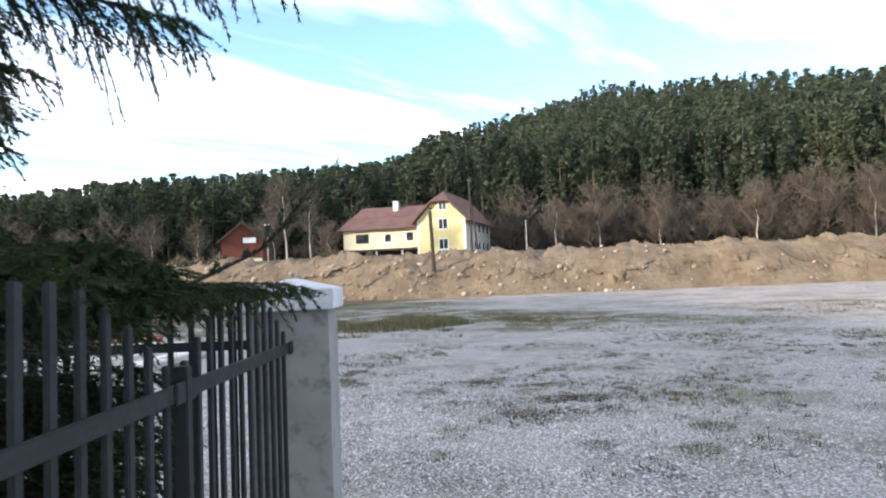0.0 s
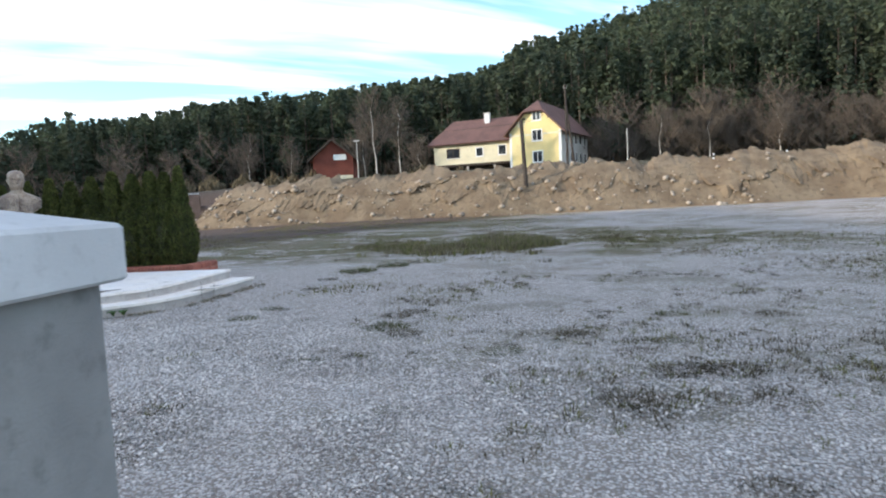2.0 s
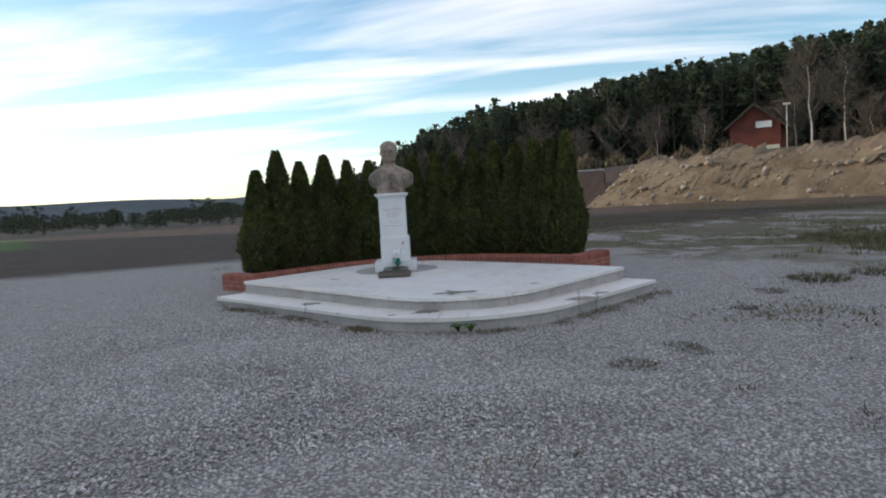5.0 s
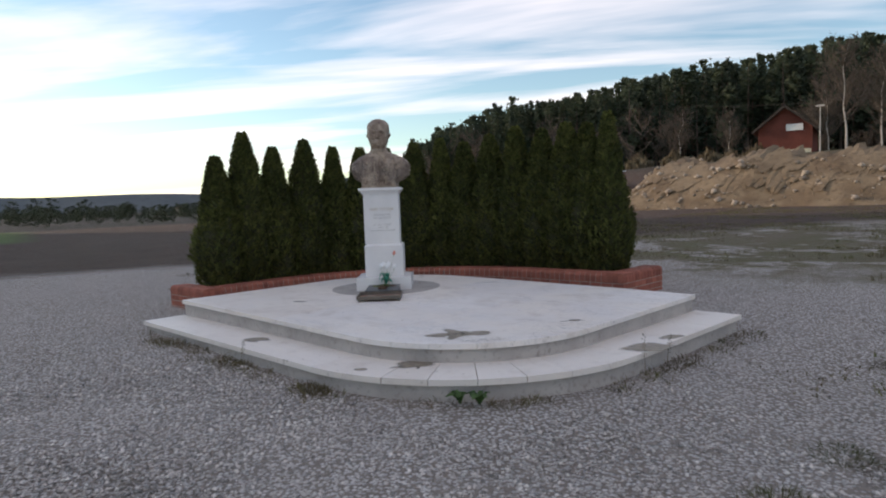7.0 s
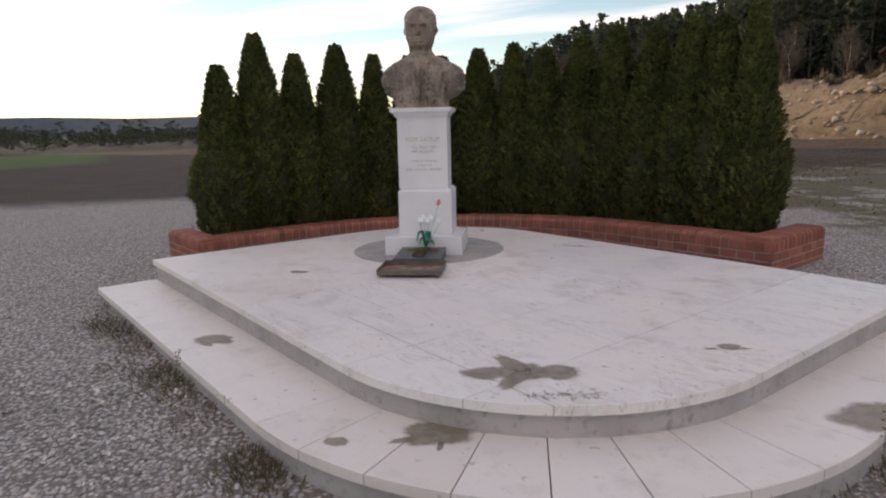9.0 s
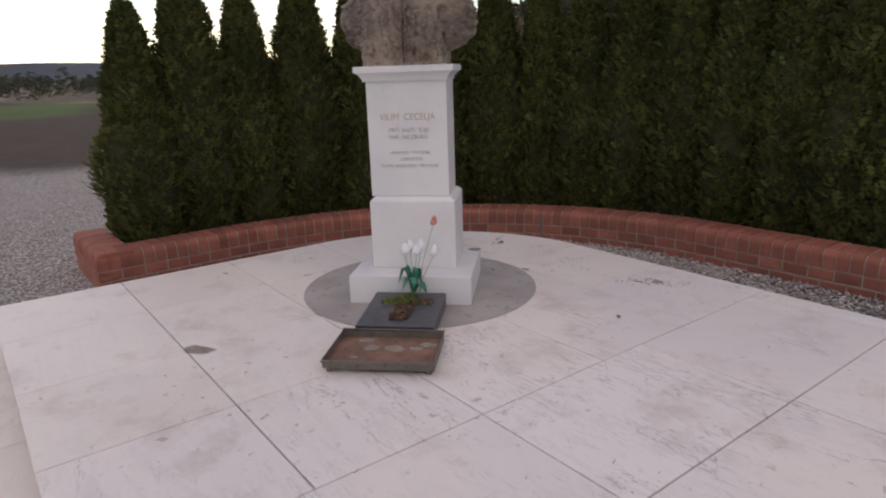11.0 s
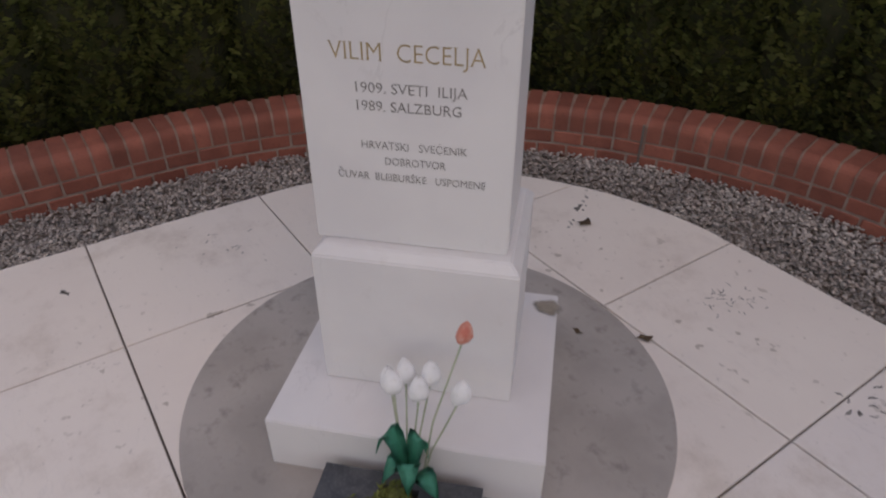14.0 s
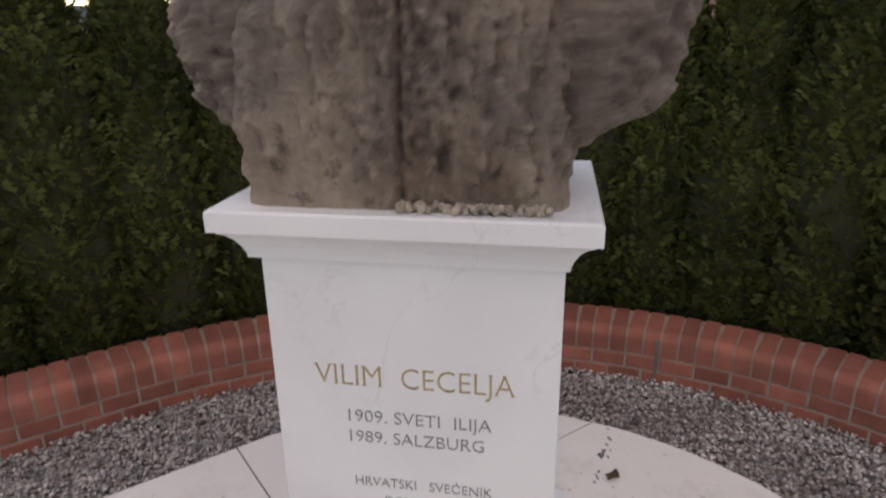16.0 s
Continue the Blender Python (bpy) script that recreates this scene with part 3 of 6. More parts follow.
platform = empty("platform", Matrix(), "two-step platform of pale limestone slabs on grey concrete risers", "platform", kind="structure")
part("core", prism([(x, y) for x, y in outline(-0.03)], 0.0, Z_UP - 0.04), M_concrete, platform, "grey concrete riser")
part("lower_core", prism(outline(0.38), -0.05, Z_LO - 0.042), M_concrete, platform, "grey concrete riser")
shape = outline()
part("joint_bed", prism(outline(-0.012), Z_UP - 0.041, Z_UP - 0.005), M_grout, platform, "dirt-filled joints")
for i in range(7):
    cuts = [TY + k * 0.626 for k in range(-1, 7)] if i < 4 else [9.94, 10.81, 11.68, 12.55, 13.42, 14.3]
    for ya, yb in zip(cuts, cuts[1:]):
        gap = 0.0028
        x0, x1 = TX + i * TILE + gap, TX + (i + 1) * TILE - gap
        y0, y1 = ya + gap, yb - gap
        poly = [(x0, y0), (x1, y0), (x1, y1), (x0, y1)]
        for k in range(len(shape)):
            poly = clip(poly, shape[k], shape[(k + 1) % len(shape)])
            if len(poly) < 3:
                break
        if len(poly) < 3:
            continue
        area = abs(sum(poly[k - 1][0] * poly[k][1] - poly[k][0] * poly[k - 1][1] for k in range(len(poly)))) / 2
        if area < 0.0003:
            continue
        part("slab", prism(poly, Z_UP - 0.04, Z_UP + random.uniform(-0.0008, 0.0008), 0.002), M_veined if i > 2 else M_marble, platform)
# slabs of the lower tread
inner, outer = -0.03, 0.41
step_cuts = [TX - 0.02 + k * 0.66 for k in range(5)] + [X1 - 1.24]
for xa, xb in zip(step_cuts, step_cuts[1:]):
    part("slab", prism([(xa + 0.002, TY - outer), (xb - 0.002, TY - outer), (xb - 0.002, TY - inner), (xa + 0.002, TY - inner)], Z_LO - 0.042, Z_LO, 0.002), M_marble, platform)
for k in range(8):
    a0, a1 = -90 + 11.25 * k + 0.1, -78.75 + 11.25 * k - 0.1
    out_pts = arc(X1 - 1.24, TY + 1.24, 1.24 + outer, a0, a1, 4)
    in_pts = arc(X1 - 1.24, TY + 1.24, 1.24 + inner, a1, a0, 4)
    part("slab", prism(out_pts + in_pts, Z_LO - 0.042, Z_LO, 0.002), M_marble, platform)
side_cuts = [TY + 1.24 + k * (Y1 + 0.05 - TY - 1.24) / 3 for k in range(4)]
for ya, yb in zip(side_cuts, side_cuts[1:]):
    part("slab", prism([(X1 + inner, ya + 0.002), (X1 + outer, ya + 0.002), (X1 + outer, yb - 0.002), (X1 + inner, yb - 0.002)], Z_LO - 0.042, Z_LO, 0.002), M_marble, platform)
for ob in platform.children:        # the slabs fall slightly towards the steps
    if ob.name.startswith(("slab", "joint_bed")) and ob.data.vertices[0].co.z > Z_LO + 0.05:
        for v in ob.data.vertices:
            v.co.z -= 0.012 * max(0.0, ((v.co.x - CX) - (v.co.y - CY)) / 1.414 - 0.75)
part("screed_disc", prism(arc(CX, CY, 0.62, 0, 355, 71), Z_UP - 0.03, Z_UP + 0.004), M_disc, platform, "round grey screed patch under the pedestal")


def blot(x, y, z, r, stretch, turn, seed, label="damp brown stain on the limestone"):
    """A thin, ragged stain on a slab."""
    pts = []
    for k in range(40):
        a = 2 * math.pi * k / 40
        q = r * (1 + 0.32 * noise.noise((math.cos(a) * 1.3 + seed, math.sin(a) * 1.3, seed)) + 0.12 * noise.noise((math.cos(a) * 5 + seed, math.sin(a) * 5, 3.0)))
        u, v = q * math.cos(a) * stretch, q * math.sin(a)
        c, sn = math.cos(turn), math.sin(turn)
        pts.append((x + u * c - v * sn, y + u * sn + v * c))
    if z > Z_LO + 0.05:
        z -= 0.012 * max(0.0, ((x - CX) - (y - CY)) / 1.414 - 0.75 - 0.12)
    zz = z + 0.0015 + 0.0003 * (seed % 5)
    V, F = [(x, y, zz)], []
    for f in (0.5, 0.8, 1.1):
        V += [(x + f * (px_ - x), y + f * (py_ - y), zz) for px_, py_ in pts]
    n = len(pts)
    for k in range(n):
        F.append((0, 1 + k, 1 + (k + 1) % n))
        for ring in (0, 1):
            a, b = 1 + ring * n + k, 1 + ring * n + (k + 1) % n
            F.append((a, a + n, b + n, b))
    ob = raw("stain", V, F, M_stain, platform, label)
    cover = ob.data.attributes.new("cover", "FLOAT", "POINT")
    cover.data.foreach_set("value", [1.0] + [0.95] * n + [0.6] * n + [0.0] * n)
    return ob


for k, (x, y, z, r, stretch, turn) in enumerate([
        (-6.21, 10.95, Z_UP, 0.10, 1.25, 0.9), (-6.31, 10.82, Z_UP, 0.075, 1.5, 0.93), (-6.31, 10.985, Z_UP, 0.05, 3.0, 2.94), (-6.12, 11.05, Z_UP, 0.09, 1.4, 0.95), (-6.17, 10.87, Z_UP, 0.046, 2.9, -1.2),
        (-6.235, 10.51, Z_LO, 0.11, 1.35, 0.9), (-6.27, 10.40, Z_LO, 0.022, 3.6, 1.2), (-6.15, 10.47, Z_LO, 0.014, 3.4, -0.9), (-7.98, 10.27, Z_LO, 0.09, 1.5, 0.5), (-7.93, 10.20, Z_LO, 0.022, 2.6, 0.4),
        (-5.80, 11.86, Z_UP, 0.042, 1.4, 0.9), (-5.84, 11.78, Z_UP, 0.012, 3.2, 0.9), (-5.74, 11.89, Z_UP, 0.012, 2.6, 0.6), (-5.19, 11.92, Z_LO, 0.14, 1.6, 1.0), (-8.60, 11.10, Z_UP, 0.045, 1.8, 0.6),
        (-6.43, 10.19, Z_LO, 0.04, 1.5, 0.5), (-5.22, 12.35, Z_LO, 0.07, 1.9, 1.3)]):
    blot(x, y, z, r, stretch, turn, k * 3.7)

blot(-8.605, 12.652, 0.640, 0.034, 1.3, 0.8, 4.0, "dark damp stain on the pedestal's foot")
q = random.Random(15)


def scribble(cx_, cy_, along, across, turn, n, z, wide):
    """A field of short, thin, dark marks."""
    V, F = [], []
    c, sn = math.cos(turn), math.sin(turn)
    for _ in range(n):
        u, v, a, ln = q.gauss(0, along), q.gauss(0, across), turn + q.gauss(0, 0.9), q.uniform(0.008, 0.034)
        x, y = cx_ + u * c - v * sn, cy_ + u * sn + v * c
        prev = None
        for k in range(4):
            t = k / 3
            w_ = wide * q.uniform(0.5, 1.0) * math.sin(math.pi * (0.12 + 0.76 * t))
            zz = z + 0.0012 - (0.012 * max(0.0, ((x - CX) - (y - CY)) / 1.414 - 0.87) if z > Z_LO + 0.05 else 0.0)
            V += [(x - w_ * math.sin(a), y + w_ * math.cos(a), zz), (x + w_ * math.sin(a), y - w_ * math.cos(a), zz)]
            if k:
                b = len(V) - 4
                F.append((b, b + 1, b + 3, b + 2))
            a += q.gauss(0, 0.6)
            x, y = x + ln / 3 * math.cos(a), y + ln / 3 * math.sin(a)
    return raw("weathering", V, F, M_scribble, platform, "dark grey weathering marks")


scribble(-5.94, 10.91, 0.075, 0.022, 0.86, 60, Z_UP, 0.0035)
scribble(-7.85, 13.27, 0.085, 0.028, 0.5, 90, Z_UP, 0.005)
scribble(-8.46, 13.27, 0.05, 0.03, 0.9, 34, Z_UP, 0.0025)
scribble(-9.12, 13.29, 0.055, 0.006, -1.0, 16, Z_UP, 0.006)
scribble(-9.57, 12.09, 0.07, 0.05, 0.4, 14, Z_UP, 0.002)
scribble(-9.64, 11.57, 0.012, 0.004, 0.2, 5, Z_UP, 0.006)
scribble(-6.9, 12.3, 0.7, 0.6, 0.4, 46, Z_UP, 0.0022)
scribble(-7.4, 11.3, 0.8, 0.25, 0.0, 36, Z_UP, 0.002)

# ---- the planter of red brick ----
PXW, PYN, PR, DEPTH = -10.76, 14.48, 2.42, 1.0     # inner faces of the west and north runs, radius of the bend
PY0, PX1 = 11.07, -6.84                              # where the runs end
Z_WALL, Z_CAPB = 0.462, 0.345
RISE = 0.0075                                       # the wall climbs slightly from west to east


def climb(x, y):
    return RISE * ((x - PXW) + (y - PY0))


planter = empty("brick_planter", Matrix(), "low curved planter wall of red bricks with a rounded brick-on-edge coping", "planter", kind="structure")


def planter_line(off, back=0.0):
    """Plan of the front face moved off metres into the bed, from the west end to the east end, held back at both ends."""
    c = (PXW + PR, PYN - PR)
    return [(PXW - off, PY0 + back)] + [(c[0] - (PR + off) * math.cos(radians(a)), c[1] + (PR + off) * math.sin(radians(a))) for a in np.linspace(0, 90, 31)] + [(PX1 - back, PYN + off)]


def walk_line(pts, step, start=0.0):
    """Places along a line at even steps: point, direction."""
    out, carry = [], start
    for (xa, ya), (xb, yb) in zip(pts, pts[1:]):
        ln = math.hypot(xb - xa, yb - ya)
        while carry < ln:
            t = carry / ln
            out.append((xa + t * (xb - xa), ya + t * (yb - ya), math.atan2(yb - ya, xb - xa)))
            carry += step
        carry -= ln
    return out


def ribbon(pa, pb, z0, z1):
    bm = bmesh.new()
    n = len(pa)
    V = [[bm.verts.new((*p, z)) for p in line] for line in (pa, pb) for z in (z0, z1)]
    a0, a1, b0, b1 = V
    for k in range(n - 1):
        bm.faces.new((a0[k], a0[k + 1], a1[k + 1], a1[k]))
        bm.faces.new((b1[k], b1[k + 1], b0[k + 1], b0[k]))
        bm.faces.new((a1[k], a1[k + 1], b1[k + 1], b1[k]))
    for k in (0, n - 1):
        bm.faces.new((a0[k], a1[k], b1[k], b0[k]))
    bmesh.ops.recalc_face_normals(bm, faces=bm.faces[:])
    return bm


def swept(lines):
    """A skin over plan lines at rising profile points: [(points, z), ...]."""
    bm = bmesh.new()
    V = [[bm.verts.new((*p, z)) for p in line] for line, z in lines]
    for a, b in zip(V, V[1:]):
        for k in range(len(a) - 1):
            bm.faces.new((a[k], a[k + 1], b[k + 1], b[k]))
    bm.faces.new([v[0] for v in V]), bm.faces.new([v[-1] for v in V][::-1])
    bmesh.ops.recalc_face_normals(bm, faces=bm.faces[:])
    return bm


core_prof = [(0.006, 0.0), (0.006, Z_WALL - 0.052)] + [(0.052 - 0.046 * math.sin(radians(a)), Z_WALL - 0.052 + 0.046 * math.cos(radians(a))) for a in (72, 54, 36, 18, 0)] + [(0.235, Z_WALL - 0.006), (0.235, 0.0)]
part("mortar_core", swept([(planter_line(o, 0.03), z) for o, z in core_prof]), M_mortar, planter, "pale mortar")
part("mortar_core", swept([([(PXW - DEPTH + 0.004, PY0 + o), (PXW - 0.014, PY0 + o)], z) for o, z in core_prof]), M_mortar, planter, "pale mortar")
part("mortar_core", swept([([(PX1 - o, PYN + 0.014), (PX1 - o, PYN + DEPTH - 0.004)], z) for o, z in core_prof]), M_mortar, planter, "pale mortar")
part("rear_wall", ribbon(planter_line(DEPTH - 0.12, 0.02), planter_line(DEPTH, 0.02), 0.0, Z_WALL - 0.05), M_mortar, planter, "rendered rear wall")
part("bed_soil", ribbon(planter_line(0.19, 0.05), planter_line(DEPTH - 0.12, 0.05), 0.0, Z_WALL - 0.08), M_soil, planter, "dark soil")


def brick_mesh(length, depth, height, r=0.004):
    bm = box(-length / 2, length / 2, 0, depth, 0, height)
    bmesh.ops.bevel(bm, geom=bm.edges[:], offset=r, segments=1, affect="EDGES")
    me = bpy.data.meshes.new("brick")
    bm.to_mesh(me)
    bm.free()
    me.materials.append(M_brick)
    return me


def coping_mesh(width, depth, height, r):
    """Brick on edge with a rounded front."""
    prof = [(depth, 0), (depth, height)] + [(r - r * math.sin(radians(a)), height - r + r * math.cos(radians(a))) for a in np.linspace(0, 90, 6)] + [(0, 0)]
    bm = bmesh.new()
    A = [bm.verts.new((-width / 2, y, z)) for y, z in prof]
    B = [bm.verts.new((width / 2, y, z)) for y, z in prof]
    for k in range(len(prof)):
        bm.faces.new((A[k], B[k], B[(k + 1) % len(prof)], A[(k + 1) % len(prof)]))
    bm.faces.new(A[::-1]), bm.faces.new(B)
    bmesh.ops.recalc_face_normals(bm, faces=bm.faces[:])
    me = bpy.data.meshes.new("brick")
    bm.to_mesh(me)
    bm.free()
    me.materials.append(M_brick)
    return me


COPING = coping_mesh(0.066, 0.24, Z_WALL - Z_CAPB, 0.05)
STRETCH = brick_mesh(0.142, 0.09, 0.062)
LONG = brick_mesh(0.238, 0.09, 0.062)


def lay(me, x, y, z, a):
    ob = new("brick", me)
    ob.parent = planter
    ob.matrix_world = pose(x, y, z + climb(x, y), random.uniform(-0.4, 0.4), random.uniform(-0.4, 0.4), math.degrees(a))
    return ob


front = planter_line(0.0)
west_end = [(PXW - DEPTH, PY0), (PXW, PY0)]
east_end = [(PX1, PYN), (PX1, PYN + DEPTH)]
HALF = brick_mesh(0.064, 0.09, 0.062)
for line in (front, east_end, west_end):
    total = sum(math.hypot(b[0] - a[0], b[1] - a[1]) for a, b in zip(line, line[1:]))
    n = round(total / 0.0765)
    for x, y, a in walk_line(line, total / n, total / n / 2)[:n]:
        lay(COPING, x, y, Z_CAPB, a)
    n = round(total / 0.152)
    for c in range(3):
        st = total / n
        z = Z_CAPB - 0.074 * (c + 1) + 0.001
        if c % 2:
            for x, y, a in (walk_line(line, 99, 0.036)[0], walk_line(line, 99, total - 0.036)[0]):
                lay(HALF, x, y, z, a)
        for x, y, a in walk_line(line, st, st / 2 if c % 2 == 0 else st)[:n if c % 2 == 0 else n - 1]:
            lay(STRETCH, x, y, z, a)

a_ = radians(59.8)
jx, jy = PXW + PR - (PR - 0.001) * math.cos(a_), PYN - PR + (PR - 0.001) * math.sin(a_)
joint = part("expansion_joint", box(-0.006, 0.006, -0.003, 0.05, 0.15, Z_WALL - 0.03), M_grout, planter, "dark open joint in the brickwork")
joint.matrix_world = pose(jx, jy, climb(jx, jy), 0, 0, 90 - 59.8)

for ob in planter.children:
    if not ob.name.startswith(("brick", "expansion")):
        for v in ob.data.vertices:
            v.co.z += climb(v.co.x, v.co.y)

# ---- the pedestal ----
PED = Matrix.Translation((CX, CY, 0)) @ Matrix.Rotation(radians(45), 4, "Z")     # its front looks along local -y
pedestal = empty("monument_pedestal", PED @ Matrix.Translation((0, 0, Z_UP)), "white marble pedestal with an engraved inscription", "pedestal")
Z0 = Z_UP + 0.004


def chamfer_block(hw, y0, y1, z0, z1, top_in=0.0, top_h=0.0):
    bm = bmesh.new()
    rings = [[(-hw, y0, z0), (hw, y0, z0), (hw, y1, z0), (-hw, y1, z0)], [(-hw, y0, z1 - top_h), (hw, y0, z1 - top_h), (hw, y1, z1 - top_h), (-hw, y1, z1 - top_h)]]
    if top_in:
        rings.append([(-hw + top_in, y0 + top_in, z1), (hw - top_in, y0 + top_in, z1), (hw - top_in, y1 - top_in, z1), (-hw + top_in, y1 - top_in, z1)])
    R = [[bm.verts.new(p) for p in r] for r in rings]
    for a, b in zip(R, R[1:]):
        for k in range(4):
            bm.faces.new((a[k], a[(k + 1) % 4], b[(k + 1) % 4], b[k]))
    bm.faces.new(R[0][::-1]), bm.faces.new(R[-1])
    bmesh.ops.bevel(bm, geom=bm.edges[:], offset=0.003, segments=2, affect="EDGES")
    bm.transform(Matrix.Translation((0, 0, -Z_UP)))
    return bm


part("foot", chamfer_block(0.306, -0.298, 0.270, Z0, 0.640), M_white, pedestal)
part("block", chamfer_block(0.216, -0.144, 0.214, 0.640, 1.006, 0.02, 0.020), M_white, pedestal)
shaft_bm = chamfer_block(0.199, -0.100, 0.170, 1.006, 1.571)
shaft_bm.transform(Matrix.Translation((-0.014, 0, 0)))
part("shaft", shaft_bm, M_white, pedestal)
prof = [(0.0, 1.571), (0.009, 1.571), (0.010, 1.578), (0.014, 1.588), (0.020, 1.598), (0.028, 1.606), (0.035, 1.610), (0.036, 1.614), (0.044, 1.6145), (0.044, 1.640), (0.041, 1.643)]
cap = loft([[(-0.199 - o, -0.100 - o, z - Z_UP), (0.199 + o, -0.100 - o, z - Z_UP), (0.199 + o, 0.170 + o, z - Z_UP), (-0.199 - o, 0.170 + o, z - Z_UP)] for o, z in prof], 4)
cap.transform(Matrix.Translation((-0.018, 0, 0)))
part("cap", cap, M_white, pedestal, "moulded marble cap slab")


def foot_serifs(bm, glyph, cap_h):
    """Adds thin slab serifs to the straight stems of a letter, at the foot and at the head."""
    zf = max(v.co.z for v in glyph[2])
    members = set(glyph[2])
    edges = [e for e in bm.edges if e.verts[0] in members and all(abs(v.co.z - zf) < 1e-5 for v in e.verts)]
    lo, hi = min(v.co.y for v in glyph[2]), max(v.co.y for v in glyph[2])
    for level, up in ((lo, 1), (hi, -1)):
        for e in edges:
            a, b = sorted((e.verts[0].co.copy(), e.verts[1].co.copy()), key=lambda c: c.x)
            if abs(a.y - level) < 0.02 * cap_h and abs(b.y - level) < 0.02 * cap_h and 0.04 * cap_h < b.x - a.x < 0.30 * cap_h:
                x0, x1, y0, y1 = a.x - 0.09 * cap_h, b.x + 0.09 * cap_h, level, level + up * 0.045 * cap_h
                vs = [bm.verts.new((x, y, zf + 0.00015)) for x, y in ((x0, y0), (x1, y0), (b.x, y1), (a.x, y1))]
                bm.faces.new(vs if up > 0 else vs[::-1])
                glyph[2].extend(vs)


def inscription(body, u, z, cap_h, mat, align="CENTER", width=None):
    cu = bpy.data.curves.new("inscription", "FONT")
    cu.body, cu.align_x, cu.size, cu.extrude, cu.resolution_u = body, align, cap_h / 0.69, 0.0006, 3
    cu.offset = -0.022 * cap_h
    tmp = new("inscription", cu)
    bpy.context.view_layer.update()
    me = bpy.data.meshes.new_from_object(tmp.evaluated_get(bpy.context.evaluated_depsgraph_get()))
    bpy.data.objects.remove(tmp)
    co = np.array([v.co[:] for v in me.vertices])
    span = co[:, 0].max() - co[:, 0].min()
    sx = width / span if width else 1.0
    me.transform(Matrix.Diagonal((sx, 1, 1, 1)))
    me.materials.clear()
    bm = bmesh.new()
    bm.from_mesh(me)
    todo, groups = set(bm.verts), []
    while todo:
        stack, isl = [todo.pop()], []
        while stack:
            v = stack.pop()
            isl.append(v)
            for e in v.link_edges:
                o = e.other_vert(v)
                if o in todo:
                    todo.discard(o)
                    stack.append(o)
        groups.append([min(v.co.x for v in isl), max(v.co.x for v in isl), isl])
    groups.sort(key=lambda q: (q[0] + q[1]) / 2)
    glyphs = []
    for g in groups:
        if glyphs and g[0] >= glyphs[-1][0] - 0.0005 and g[1] <= glyphs[-1][1] + 0.0005 or glyphs and glyphs[-1][0] >= g[0] and glyphs[-1][1] <= g[1]:
            glyphs[-1][0], glyphs[-1][1] = min(g[0], glyphs[-1][0]), max(g[1], glyphs[-1][1])
            glyphs[-1][2] = glyphs[-1][2] + g[2]
        else:
            glyphs.append(g)
    for g in glyphs:
        foot_serifs(bm, g, cap_h)
        ids = {v: k for k, v in enumerate(g[2])}
        faces = [[ids[v] for v in f.verts] for f in bm.faces if f.verts[0] in ids]
        ob = raw("letter", [v.co[:] for v in g[2]], faces, mat, pedestal)
        ob.matrix_local = pose(u, -0.1004, z - Z_UP, 90, 0, 0)
    bm.free()
    bpy.data.meshes.remove(me)


inscription("VILIM  CECELJA", -0.012, 1.385, 0.032, M_gold, width=0.276)
inscription("1909. SVETI  ILIJA", -0.008, 1.327, 0.0190, M_letter, width=0.202)
inscription("1989. SALZBURG", -0.012, 1.293, 0.0190, M_letter, width=0.192)
inscription("HRVATSKI   SVEĆENIK", -0.003, 1.218, 0.0152, M_letter, width=0.200)
inscription("DOBROTVOR", -0.001, 1.186, 0.0152, M_letter, width=0.116)
inscription("ČUVAR  BLEIBURŠKE   USPOMENE", -0.010, 1.152, 0.0152, M_letter, width=0.288)

# ---- the bronze bust ----
SECT = [  # height, half width, half depth, forward shift, squareness
    (1.646, 0.194, 0.128, -0.012, 9.0), (1.72, 0.194, 0.134, -0.014, 9.0), (1.80, 0.194, 0.138, -0.012, 7.0), (1.87, 0.192, 0.140, -0.008, 5.0), (1.920, 0.225, 0.136, 0.0, 3.4), (1.950, 0.245, 0.125, 0.005, 2.6),
    (1.985, 0.215, 0.110, 0.010, 2.3), (2.015, 0.150, 0.096, 0.010, 2.2), (2.040, 0.098, 0.086, 0.008, 2.1), (2.065, 0.082, 0.082, 0.004, 2.0), (2.085, 0.080, 0.088, -0.002, 2.0),
    (2.100, 0.086, 0.104, -0.010, 2.1), (2.125, 0.094, 0.118, -0.012, 2.2), (2.160, 0.103, 0.124, -0.010, 2.2), (2.200, 0.110, 0.128, -0.006, 2.2), (2.240, 0.115, 0.134, -0.002, 2.2),
    (2.285, 0.118, 0.137, 0.002, 2.1), (2.325, 0.113, 0.130, 0.004, 2.1), (2.355, 0.097, 0.113, 0.005, 2.0), (2.378, 0.068, 0.082, 0.006, 2.0), (2.390, 0.030, 0.040, 0.006, 2.0)]


def worn(q, amount=1.0):
    """Hollows and ridges of the modelled surface."""
    return amount * 1.1 * (0.011 * noise.fractal(Vector((q.x * 26, q.y * 26, q.z * 15)), 0.6, 2.1, 4) + 0.006 * noise.noise(q * 11) + 0.008 * noise.fractal(Vector((q.x * 60, q.y * 60, q.z * 40)), 0.7, 2.1, 3))


